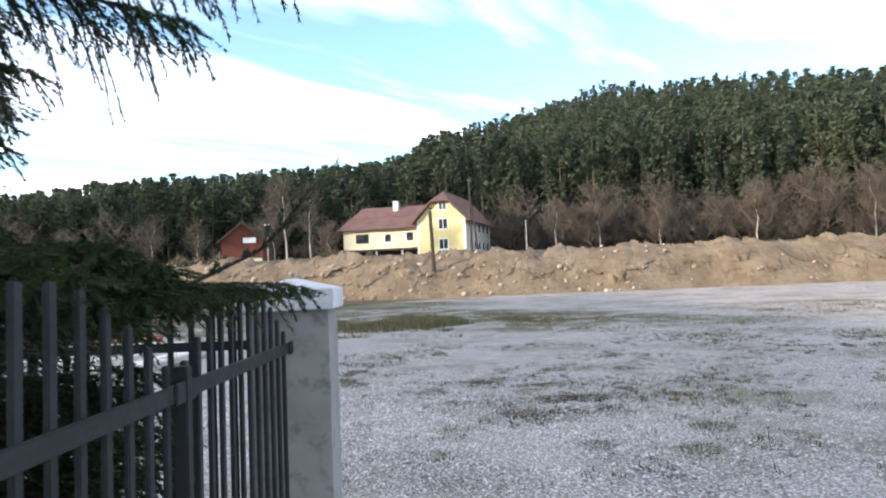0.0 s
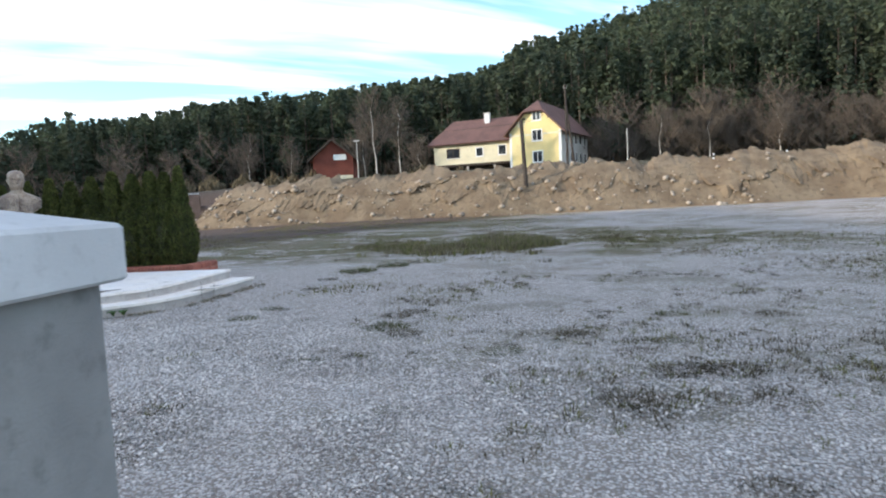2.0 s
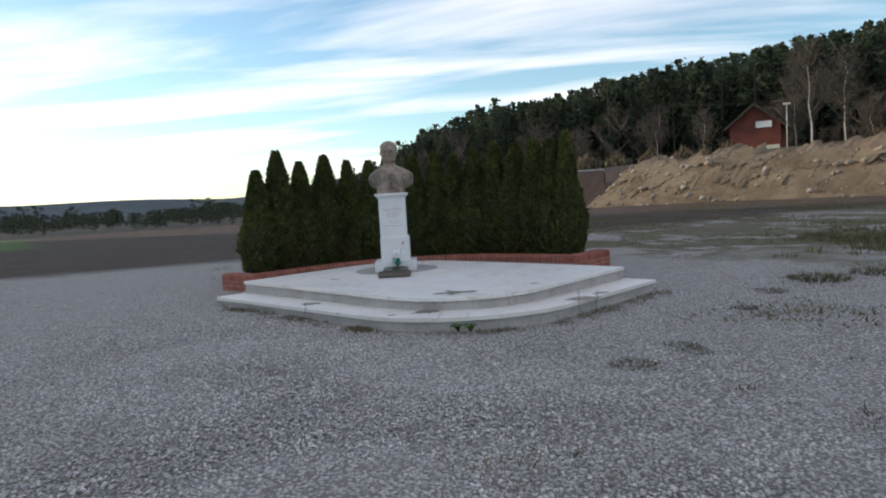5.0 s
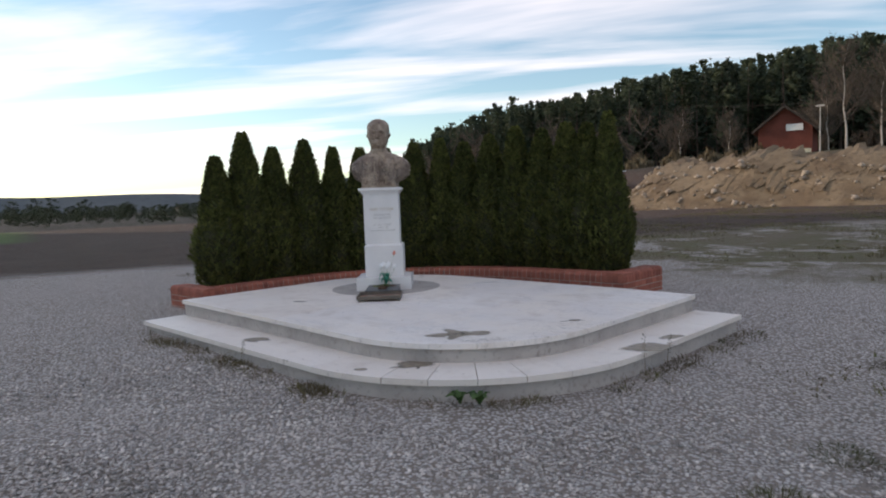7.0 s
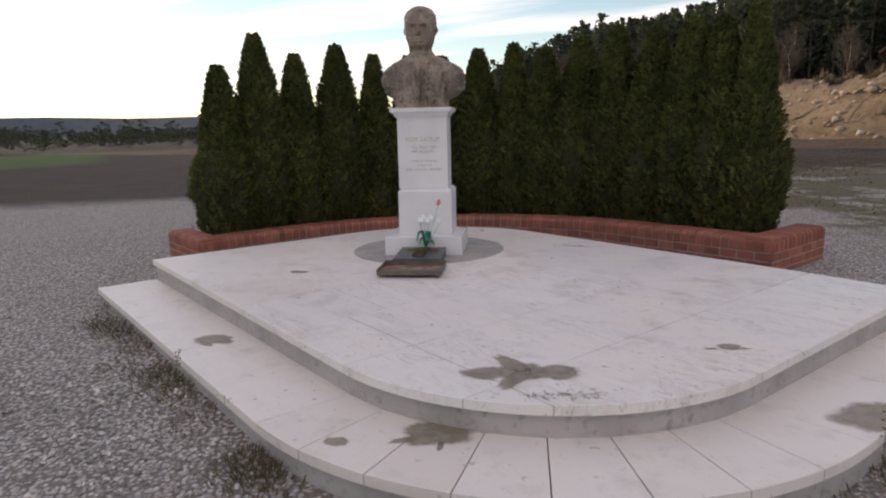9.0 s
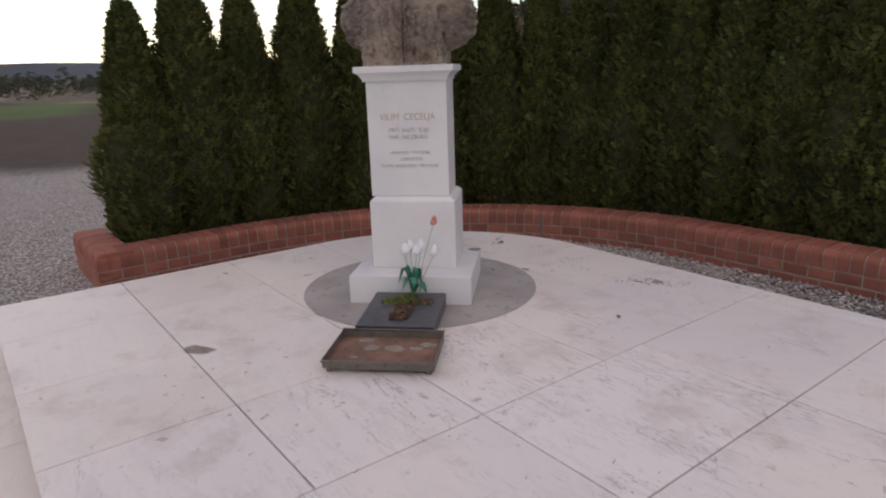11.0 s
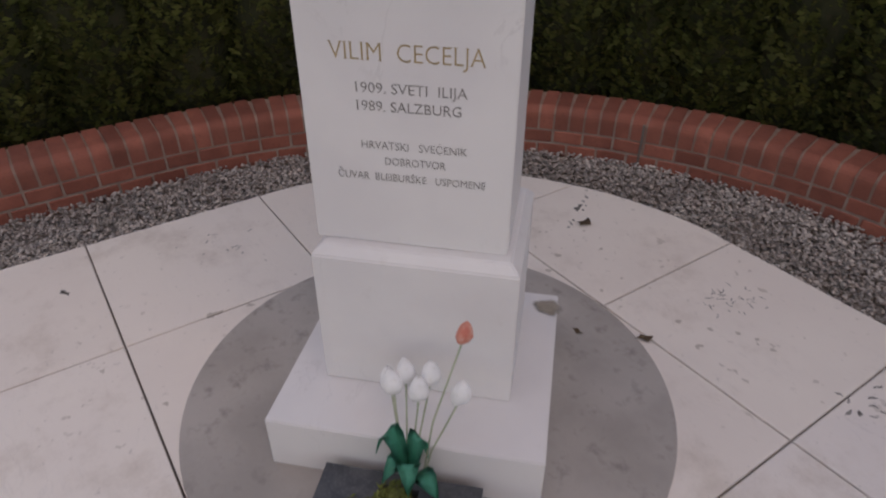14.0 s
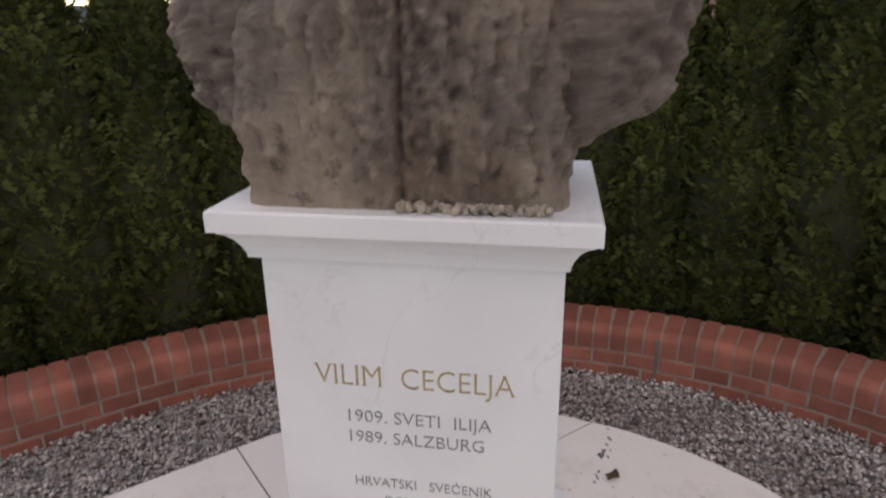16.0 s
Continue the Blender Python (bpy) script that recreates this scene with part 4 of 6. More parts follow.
SEG = 210
zs = np.linspace(SECT[0][0], SECT[-1][0], 190)
cols = [np.interp(zs, [q[0] for q in SECT], [q[k] for q in SECT]) for k in range(1, 5)]
rings = []
for z, a, b, sh, ex in zip(zs, *cols):
    ring = []
    g = lambda m, w: math.exp(-((z - m) / w) ** 2)
    for k in range(SEG):
        th = 2 * math.pi * k / SEG
        c, sn = math.cos(th), math.sin(th)
        rad_ = (abs(c / a) ** ex + abs(sn / b) ** ex) ** (-1 / ex)
        x, y = rad_ * c, rad_ * sn + sh
        front_w = max(0.0, -rad_ * sn / b)
        if z > 2.09:
            face = max(0.0, -sn) ** 2
            y -= face * math.exp(-(x / 0.016) ** 2) * (0.034 * g(2.190, 0.020) + 0.020 * g(2.222, 0.025))     # nose
            y -= face * math.exp(-(x / 0.06) ** 2) * 0.012 * g(2.254, 0.014)                                   # brow
            y += face * (math.exp(-((abs(x) - 0.040) / 0.020) ** 2)) * 0.020 * g(2.230, 0.014)                  # eye sockets
            y -= face * math.exp(-(x / 0.028) ** 2) * (0.009 * g(2.148, 0.008) + 0.009 * g(2.130, 0.008))        # lips
            y -= face * math.exp(-(x / 0.03) ** 2) * 0.013 * g(2.102, 0.012)                                     # chin
            y += face * math.exp(-((abs(x) - 0.07) / 0.02) ** 2) * 0.010 * g(2.16, 0.03)                          # cheeks
            if abs(c) > 0.9:
                x += math.copysign(0.022, c) * g(2.215, 0.026) * math.exp(-((y - 0.012) / 0.022) ** 2)           # ears
            worn_k = 0.32
        elif z < 2.0:
            y += 0.011 * front_w * math.exp(-((x - 0.006 - 0.02 * (z - 1.65)) / 0.0035) ** 2)
            y -= 0.007 * front_w * float(smooth(0.0, -0.012, x - 0.004 - 0.02 * (z - 1.65)))                     # edge of the coat
            y -= 0.010 * front_w * g(1.88, 0.06) * math.exp(-((abs(x) - 0.10) / 0.06) ** 2)
            y += 0.006 * front_w * math.exp(-((x - 0.055 - 0.10 * (z - 1.65)) / 0.010) ** 2)
            for zb in (1.70, 1.80, 1.90):
                y -= 0.007 * front_w * math.exp(-((x - 0.024) / 0.007) ** 2 - ((z - zb) / 0.007) ** 2)            # buttons
            worn_k = 1.0 if x > 0.01 else 0.7
        else:
            y -= 0.012 * front_w * g(2.045, 0.012)                                                                # collar
            worn_k = 0.7
        d = worn(Vector((x, y, z)), worn_k * (0.35 + 0.65 * float(smooth(1.650, 1.70, z))))
        rr = Vector((x, y - sh, 0)).normalized()
        ring.append((x + rr.x * d, y + rr.y * d, z - 1.646))
    rings.append(ring)
bm = loft(rings, SEG)
# the cut-off upper arms
ARM = [(1.700, 0.165, 0.020, 0.085), (1.715, 0.178, 0.050, 0.106), (1.742, 0.197, 0.086, 0.120), (1.780, 0.214, 0.110, 0.127), (1.820, 0.220, 0.114, 0.132), (1.870, 0.222, 0.116, 0.132), (1.915, 0.212, 0.112, 0.126), (1.950, 0.190, 0.100, 0.112), (1.978, 0.160, 0.075, 0.085)]
for sgn in (-1, 1):
    zz = np.linspace(ARM[0][0], ARM[-1][0], 60)
    cs = [np.interp(zz, [q[0] for q in ARM], [q[k] for q in ARM]) for k in range(1, 4)]
    R = []
    for z, cx_, a, b in zip(zz, *cs):
        ring = []
        for k in range(64):
            th = 2 * math.pi * k / 64 * sgn
            c, sn = math.cos(th), math.sin(th)
            x = sgn * (cx_ + a * math.copysign(abs(c) ** 0.75, c)) * (0.88 if sgn < 0 else 0.96)
            y = 0.004 + b * math.copysign(abs(sn) ** 0.75, sn)
            d = worn(Vector((x, y, z)), 1.1)
            ring.append((x + sgn * c * d, y + sn * d, z - 1.646))
        R.append([bm.verts.new(p_) for p_ in ring])
    for ra_, rb_ in zip(R, R[1:]):
        for i in range(64):
            bm.faces.new((ra_[i], ra_[(i + 1) % 64], rb_[(i + 1) % 64], rb_[i]))
    bm.faces.new(R[0][::-1]), bm.faces.new(R[-1])
bmesh.ops.recalc_face_normals(bm, faces=bm.faces[:])
bust = link("bust", bm, M_bronze, smooth=True)
bust.matrix_world = PED @ Matrix.Translation((-0.022, 0.032, 1.643)) @ Matrix.Diagonal((1.06, 1.0, 1.05, 1))
tagged(bust, "brown weathered bronze bust in a closed coat on the pedestal", "bust")

# crust of small grey shells along the bust's foot
crust = bmesh.new()
for k in range(110):
    u = random.uniform(-0.02, 0.165)
    m = pose(u, -0.142 + random.uniform(-0.008, 0.006), 0.003 + random.uniform(0, 0.006), random.uniform(0, 90), random.uniform(0, 90), 0) @ Matrix.Scale(random.uniform(0.003, 0.0065), 4)
    bmesh.ops.create_icosphere(crust, subdivisions=1, radius=1.0, matrix=m)
crust_ob = link("mortar_crust", crust, M_rock)
crust_ob.matrix_world = PED @ Matrix.Translation((0, 0.022, 1.6435))
tagged(crust_ob, "crumbly grey crust lying along the edge of the cap", "crust")

# ---- grave slab, tray and flowers before the pedestal ----
GM = PED @ Matrix.Translation((0.012, -0.53, Z_UP))
plate = empty("grave_slab", GM, "polished dark granite slab with a cross-shaped planting hole", "grave slab")
hw, hl, zb, zt = 0.172, 0.205, 0.028, 0.075
gh = lambda y, z: z - 0.012 * (0.5 - y / (2 * hl))       # the slab falls slightly to the front
cells_x = [-hw, -0.115, -0.042, 0.042, 0.115, hw]
cells_y = [-hl, -0.135, 0.055, 0.125, 0.175, hl]
hole = {(2, 1), (2, 2), (2, 3), (1, 2), (3, 2)}
bm = bmesh.new()
for i in range(5):
    for j in range(5):
        if (i, j) in hole:
            continue
        box(cells_x[i], cells_x[i + 1], cells_y[j], cells_y[j + 1], 0.006, zt, bm=bm)
bmesh.ops.remove_doubles(bm, verts=bm.verts[:], dist=0.0005)
dup = {}
for f in bm.faces:
    key = tuple(round(v, 4) for v in f.calc_center_median())
    dup.setdefault(key, []).append(f)
bmesh.ops.delete(bm, geom=[f for fs in dup.values() if len(fs) > 1 for f in fs], context="FACES")
for v in bm.verts:
    if v.co.z > 0.05:
        v.co.z = gh(v.co.y, v.co.z)
part("plate", bm, M_granite, plate)
part("soil", box(-0.118, 0.118, -0.138, 0.178, 0.006, 0.05), M_soil, plate, "dark soil")
for k in range(26):
    tick = box(-0.003, 0.003, -0.0006, 0.0006, 0, 0.011)
    bar = part("letter_bar", tick, M_letter, plate)
    bar.matrix_local = pose(-0.15 + k * 0.012, -hl - 0.0008, 0.040)


def tuft_mesh(n, r, h, w, lean=0.6, seed=1, blades=2):
    """Grass-like blades round a point, each a bent strip."""
    q = random.Random(seed)
    V, F = [], []
    for _ in range(n):
        a, d = q.uniform(0, 2 * math.pi), r * math.sqrt(q.random())
        bx_, by_ = d * math.cos(a), d * math.sin(a)
        ln, tw, le = h * q.uniform(0.5, 1.1), q.uniform(0, 2 * math.pi), q.uniform(0.1, lean)
        ca, sa, ct, st = math.cos(a), math.sin(a), math.cos(tw), math.sin(tw)
        i = len(V)
        for s_, ww in ((0, 1), (0.55, 0.75), (1, 0.08)):
            ox, oz = ln * le * s_ * s_, ln * s_ * (1 - 0.35 * le * s_)
            V += [(bx_ + ca * ox - ct * w * ww, by_ + sa * ox - st * w * ww, oz), (bx_ + ca * ox + ct * w * ww, by_ + sa * ox + st * w * ww, oz)]
        F += [(i, i + 1, i + 3, i + 2), (i + 2, i + 3, i + 5, i + 4)]
    return V, F


def rosette(n, spread_r, size, seed):
    """Small fleshy leaves of a ground cover."""
    q = random.Random(seed)
    V, F = [], []
    for _ in range(n):
        a, d = q.uniform(0, 6.283), spread_r * math.sqrt(q.random())
        c = Vector((d * math.cos(a), d * math.sin(a), q.uniform(0, 0.018)))
        m = Euler((q.uniform(-1, 1), q.uniform(-1, 1), q.uniform(0, 6.28))).to_matrix()
        s_ = size * q.uniform(0.6, 1.2)
        i = len(V)
        V += [c + m @ Vector(p) * s_ for p in ((1, 0, 0), (0, 0.5, 0.1), (-1, 0, 0), (0, -0.5, 0.1), (0, 0, 0.45))]
        F += [(i, i + 1, i + 4), (i + 1, i + 2, i + 4), (i + 2, i + 3, i + 4), (i + 3, i, i + 4)]
    return V, F


for k, (u, v, r_, mat_) in enumerate([(0.0, -0.09, 0.045, M_sedum), (0.0, -0.03, 0.05, M_sedum), (0.0, 0.03, 0.05, M_sedum), (-0.07, 0.09, 0.05, M_moss), (0.0, 0.09, 0.055, M_moss), (0.085, 0.088, 0.045, M_sedum), (-0.01, 0.15, 0.04, M_moss)]):
    V, F = rosette(240, r_, 0.0105, 20 + k)
    ob = raw("stonecrop", V, F, mat_)
    ob.matrix_world = GM @ Matrix.Translation((u, v, 0.06))
    tagged(ob, "mossy green ground cover in the slab's planting hole" if mat_ is M_moss else "reddish stonecrop in the slab's planting hole", "plant", "plants in the grave slab")
V, F = tuft_mesh(60, 0.02, 0.06, 0.0018, 0.9, 3)
gt = raw("grass_tuft", V, F, M_leaf)
gt.matrix_world = GM @ Matrix.Translation((0.035, 0.06, 0.05))
tagged(gt, "bright green grass tuft among the stonecrop", "grass")

TM = PED @ Matrix.Translation((0.013, -0.912, Z_UP))
tray = empty("candle_tray", TM, "shallow rusty steel candle tray on short feet", "tray")
tw, tl = 0.218, 0.147
part("floor_plate", box(-tw, tw, -tl, tl, 0.022, 0.026), M_rust, tray, "rusty tray floor with pale wax patches")
for name_, b in (("rim", (-tw, tw, -tl - 0.003, -tl, 0.018, 0.052)), ("rim", (-tw, tw, tl, tl + 0.003, 0.018, 0.058)), ("rim", (-tw - 0.003, -tw, -tl, tl, 0.018, 0.055)), ("rim", (tw, tw + 0.003, -tl, tl, 0.018, 0.055))):
    part(name_, box(*b), M_steel, tray)
part("lip", box(-tw - 0.004, tw + 0.004, -tl - 0.016, -tl - 0.002, 0.048, 0.053), M_steel, tray)
part("lip", box(-tw - 0.004, tw + 0.004, tl, tl + 0.014, 0.054, 0.059), M_steel, tray)
for u in (-tw + 0.02, tw - 0.02):
    for v in (-tl + 0.015, tl - 0.015):
        part("foot", tube([(u, v, 0), (u, v, 0.022)], 0.011, 10), M_steel, tray)
for k, (u, v, w_, h_) in enumerate([(-0.103, 0.107, 0.038, 0.017), (-0.067, 0.034, 0.029, 0.026), (0.026, 0.028, 0.042, 0.030), (0.118, 0.035, 0.026, 0.019), (0.160, 0.075, 0.034, 0.023), (-0.12, -0.06, 0.016, 0.010)]):
    pts = []
    for q in range(26):
        a = 6.283 * q / 26
        ragged = 1 + 0.45 * noise.noise((1.6 * math.cos(a), 1.6 * math.sin(a), k * 2.3)) + 0.3 * noise.noise((4 * math.cos(a), 4 * math.sin(a), k * 5.1))
        pts.append((u + w_ * ragged * math.cos(a), v + h_ * ragged * math.sin(a)))
    part("wax_patch", prism(pts, 0.024, 0.0275), M_wax, tray, "pale dried wax")

FM = PED @ Matrix.Translation((0.03, -0.36, Z_UP + 0.07))


def bloom(mat_, x, y, z, lean, turn, size, label, category="flower", group="artificial tulips"):
    """An artificial tulip: stem, a cup of six petals, a leaf."""
    root = empty("artificial_tulip", FM @ Matrix.Translation((x * 0.25, y * 0.25, -0.012)), label, category, group)
    tip = Vector((x * 0.75, y * 0.75, z))
    path = [(0, 0, 0), (tip.x * 0.3, tip.y * 0.3, z * 0.5), tuple(tip)]
    part("stem", tube(path, 0.0022, 5), M_stem, root)
    sec = []
    for t, r in ((0, 0.15), (0.12, 0.75), (0.35, 1.0), (0.65, 0.85), (0.88, 0.5), (1.0, 0.16)):
        sec.append([(tip.x + size * 0.70 * r * (1 + 0.10 * math.cos(3 * a)) * math.cos(a) + lean[0] * t * size, tip.y + size * 0.70 * r * (1 + 0.10 * math.cos(3 * a)) * math.sin(a) + lean[1] * t * size, tip.z + size * 1.9 * t + 0.12 * size * math.cos(3 * a) * (t > 0.9)) for a in [6.283 * k / 12 + turn for k in range(12)]])
    part("petals", loft(sec, 12), mat_, root, smooth=True)
    return root


for k, (x, y, z) in enumerate([(-0.050, 0.105, 0.190), (-0.030, 0.130, 0.200), (0.004, 0.100, 0.186), (0.022, 0.130, 0.204), (0.086, 0.110, 0.180), (-0.062, 0.125, 0.178)]):
    bloom(M_petal, x, y, z, (x * 3, 0.1), k * 0.7, 0.031, "white artificial tulip on a thin pale stem")
bloom(M_red, 0.088, 0.125, 0.335, (0.3, 0.2), 0.4, 0.025, "faded red artificial tulip with a white rim on a long stem")
for k, (a, ln, h) in enumerate([(0.9, 0.05, 0.10), (2.8, 0.085, 0.105), (3.7, 0.06, 0.06), (4.9, 0.055, 0.075), (5.7, 0.085, 0.045)]):
    bm = bmesh.new()
    prev = None
    for q in range(7):
        t = q / 6
        r = ln * t
        z = h * math.sin(math.pi * min(0.92, t * 0.95)) * 1.2
        w_ = 0.026 * math.sin(math.pi * (0.12 + 0.86 * t))
        c, sn = math.cos(a), math.sin(a)
        A = bm.verts.new((r * c - w_ * sn, r * sn + w_ * c, z)), bm.verts.new((r * c, r * sn, z - 0.005)), bm.verts.new((r * c + w_ * sn, r * sn - w_ * c, z))
        if prev:
            for u in (0, 1):
                bm.faces.new((prev[u], prev[u + 1], A[u + 1], A[u]))
        prev = A
    bmesh.ops.solidify(bm, geom=bm.faces[:], thickness=0.0012)
    lf = link("plastic_leaf", bm, M_pgreen, smooth=True)
    lf.matrix_world = FM @ Matrix.Translation((0, 0.02, 0.015))
    tagged(lf, "curled bright green plastic leaf of the tulip bunch", "leaf", "leaves of the artificial tulips")

# small fallen leaves
for k, (x, y) in enumerate([(-8.60, 12.78), (-8.47, 12.92), (-9.02, 13.22), (-7.66, 12.72)]):
    bm = bmesh.new()
    c = [bm.verts.new((0.03 * math.cos(a) * (1.3 if q % 2 else 0.8), 0.018 * math.sin(a) * (1.2 if q % 2 else 0.7), 0.004 + 0.006 * abs(math.cos(a)))) for q, a in enumerate([6.283 * q / 9 for q in range(9)])]
    mid = bm.verts.new((0, 0, 0.004))
    for q in range(9):
        bm.faces.new((mid, c[q], c[(q + 1) % 9]))
    bmesh.ops.solidify(bm, geom=bm.faces[:], thickness=0.001)
    lf = link("fallen_leaf", bm, M_greyleaf)
    lf.matrix_world = pose(x, y, Z_UP + 0.003, 0, 0, k * 47) @ Matrix.Scale(0.5 + 0.25 * (k % 3), 4)
    tagged(lf, "curled dry brown leaf on the limestone slabs", "leaf", "fallen leaves")

# ---- thuja hedge ----
def thuja_parts(seed, height, r0, taper):
    """A columnar thuja: trunk, dense inner body, and thousands of flat scaly sprays."""
    q = np.random.default_rng(seed)
    rad = lambda t: r0 * (0.84 + 0.18 * np.sin(np.pi * np.clip(t * 1.5 + 0.1, 0, 1))) * (0.80 + 0.20 * np.clip(t / 0.2, 0, 1)) * np.clip((1 - t) / taper, 0, 1) ** 0.64
    sec = []
    for t in np.linspace(0.0, 0.985, 26):
        ring = []
        for k in range(18):
            a = 6.283 * k / 18
            r = rad(t) * (0.86 + 0.13 * noise.noise((math.cos(a) * 1.6 + seed, math.sin(a) * 1.6, t * 7))) + 0.004
            ring.append((r * math.cos(a), r * math.sin(a), 0.02 + t * height))
        sec.append(ring)
    core = loft(sec, 18)
    n = int(9000 * height / 2.2)
    t = q.random(n) ** 1.05 * 0.99
    a = q.random(n) * 6.283
    lumpy = np.array([noise.noise((math.cos(u) * 2.4 + seed, math.sin(u) * 2.4, v * 9)) for u, v in zip(a, t)])
    r = rad(t) * (0.93 + 0.20 * lumpy + 0.07 * q.standard_normal(n)) + 0.012
    z = 0.02 + t * height
    V, F = np.zeros((n, 7, 3)), []
    out = np.stack([np.cos(a), np.sin(a), np.zeros(n)], 1)
    tang = np.stack([-np.sin(a), np.cos(a), np.zeros(n)], 1)
    up = np.array([0, 0, 1.0])
    tw_ = q.uniform(-1.2, 1.2, n)[:, None]
    side = tang * np.cos(tw_) + out * np.sin(tw_)
    axis = out * q.uniform(0.15, 0.75, n)[:, None] + up * q.uniform(0.25, 1.0, n)[:, None] + tang * q.uniform(-0.5, 0.5, n)[:, None]
    axis /= np.linalg.norm(axis, axis=1)[:, None]
    ln = q.uniform(0.035, 0.075, n)[:, None]
    wd = ln * q.uniform(0.22, 0.42, n)[:, None]
    base = out * r[:, None] + up * z[:, None] - axis * ln * 0.4
    V[:, 0] = base
    V[:, 1] = base + axis * ln * 0.45 + side * wd
    V[:, 2] = base + axis * ln * 0.45 - side * wd
    V[:, 3] = base + axis * ln * 0.80 + side * wd * 1.0
    V[:, 4] = base + axis * ln * 0.80 - side * wd * 1.0
    V[:, 5] = base + axis * ln * 0.62
    V[:, 6] = base + axis * ln * 1.10
    i = (np.arange(n) * 7)[:, None]
    F = np.concatenate([i + np.array([[0, 1, 5]]), i + np.array([[0, 5, 2]]), i + np.array([[5, 3, 6]]), i + np.array([[5, 6, 4]])]).tolist()
    return core, V.reshape(-1, 3).tolist(), F


def thuja(name_, seed, height, r0, taper, label):
    root = empty(name_, Matrix(), label, "conifer", "thuja hedge")
    core, V, F = thuja_parts(seed, height, r0, taper)
    part("trunk", tube([(0, 0, -0.06), (0.01, 0, height * 0.5), (0, 0, height * 0.9)], [0.04, 0.025, 0.008], 8), M_bark, root)
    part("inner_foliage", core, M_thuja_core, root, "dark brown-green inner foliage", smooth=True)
    raw("foliage", V, F, M_thuja, root)
    return root


hedge_z = Z_WALL - 0.08
kinds = [thuja("thuja", 1, 1.90, 0.33, 0.62, "dark green columnar thuja in the brick planter"), thuja("thuja", 2, 2.15, 0.35, 0.55, "tall dark green columnar thuja with a pointed top"),
         thuja("thuja", 3, 2.00, 0.34, 0.50, "dense dark green thuja in the brick planter"), thuja("thuja", 4, 1.85, 0.31, 0.75, "slender dark green thuja with a thin tip")]
spots = [(-11.27, 11.60, 1.78, 0), (-11.30, 12.02, 2.12, 1), (-11.29, 12.46, 1.92, 0), (-11.27, 12.95, 2.03, 2), (-11.22, 13.42, 1.92, 3), (-11.08, 13.86, 1.90, 0), (-10.86, 14.25, 1.88, 3),
         (-10.52, 14.59, 1.95, 1), (-10.12, 14.83, 1.98, 3), (-9.70, 14.92, 1.90, 0), (-9.25, 14.94, 1.98, 2), (-8.82, 14.95, 2.06, 1), (-8.38, 14.93, 1.98, 2), (-7.98, 14.94, 2.02, 1), (-7.66, 14.93, 1.98, 0), (-7.34, 14.93, 2.08, 3)]
heights = [1.90, 2.15, 2.00, 1.85]
used = set()
for x, y, h, kk in spots:
    k = h / heights[kk]
    out_x, out_y = x - (PXW + PR), y - (PYN - PR)      # set back towards the rear of the bed
    if out_x < 0 and out_y > 0:
        far_ = math.hypot(out_x, out_y)
        k_ = (PR + 0.54) / far_
        x, y = PXW + PR + k_ * out_x, PYN - PR + k_ * out_y
    elif out_y > 0:
        y = PYN + 0.55
    else:
        x = PXW - 0.56
    m = pose(x, y, hedge_z + climb(x, y), 0, 0, random.uniform(0, 360))
    ob = kinds[kk]
    if kk in used:
        ob = copy_thing(ob, m)
    used.add(kk)
    ob.matrix_basis = m @ Matrix.Diagonal((0.95 + 0.1 * random.random(), 0.95 + 0.1 * random.random(), k, 1))

# ---- the corner of the fenced garden ----
PX, PY = -0.778, 3.31
pillar = empty("gate_pillar", pose(PX, PY, 0.05, 0, 0, 3.0), "square grey rendered pillar with a pale concrete cap", "pillar")
part("shaft", box(-0.205, 0.18, -0.178, 0.178, -0.1, 1.35, 0.006), M_render, pillar)
capv = [[(-r - 0.03, -r, z), (r, -r, z), (r, r, z), (-r - 0.03, r, z)] for r, z in ((0.204, 1.343), (0.210, 1.349), (0.210, 1.440), (0.204, 1.448), (0.004, 1.500))]
part("cap", loft(capv, 4), M_capstone, pillar, "pale concrete cap with a low pyramid top")


def wavy(t):
    """Height of the picket heads along a bay, 0 to 1."""
    return 1.245 + 0.26 * math.sin(math.pi * min(max(t, 0), 1)) ** 1.15


def fence_bay(ax, ay, bx_, by_, n, label, double=False):
    root = empty("iron_fence", pose(ax, ay, 0.05, 0, 0, math.degrees(math.atan2(by_ - ay, bx_ - ax))), label, "fence", "garden fence")
    ln = math.hypot(bx_ - ax, by_ - ay)
    part("top_rail", box(0, ln, -0.009, 0.009, 1.145, 1.193, 0.003), M_iron, root)
    part("bottom_rail", box(0, ln, -0.009, 0.009, 0.235, 0.27, 0.003), M_iron, root)
    for k in range(n):
        t = (k + 0.5) / n
        part("picket", box(t * ln - 0.015, t * ln + 0.015, -0.024, -0.010, 0.08, wavy(t) - 0.02, 0.003), M_iron, root)
    part("post", box(ln - 0.02, ln + 0.02, -0.02, 0.02, -0.1, 1.24, 0.004), M_iron, root)
    for x in (0.03, ln - 0.03):
        part("clamp", box(x - 0.03, x + 0.03, 0.008, 0.018, 1.14, 1.20, 0.003), M_iron, root)
    return root


for k in range(4):
    y1 = 3.125 - 1.27 * k
    fence_bay(-0.775, y1, -0.775, y1 - 1.25, 12, "anthracite painted iron fence bay with wavy picket heads")
for k in range(3):
    x1 = -0.965 - 1.22 * k
    fence_bay(x1, 3.36, x1 - 1.20, 3.36, 11, "anthracite painted iron fence bay with wavy picket heads")

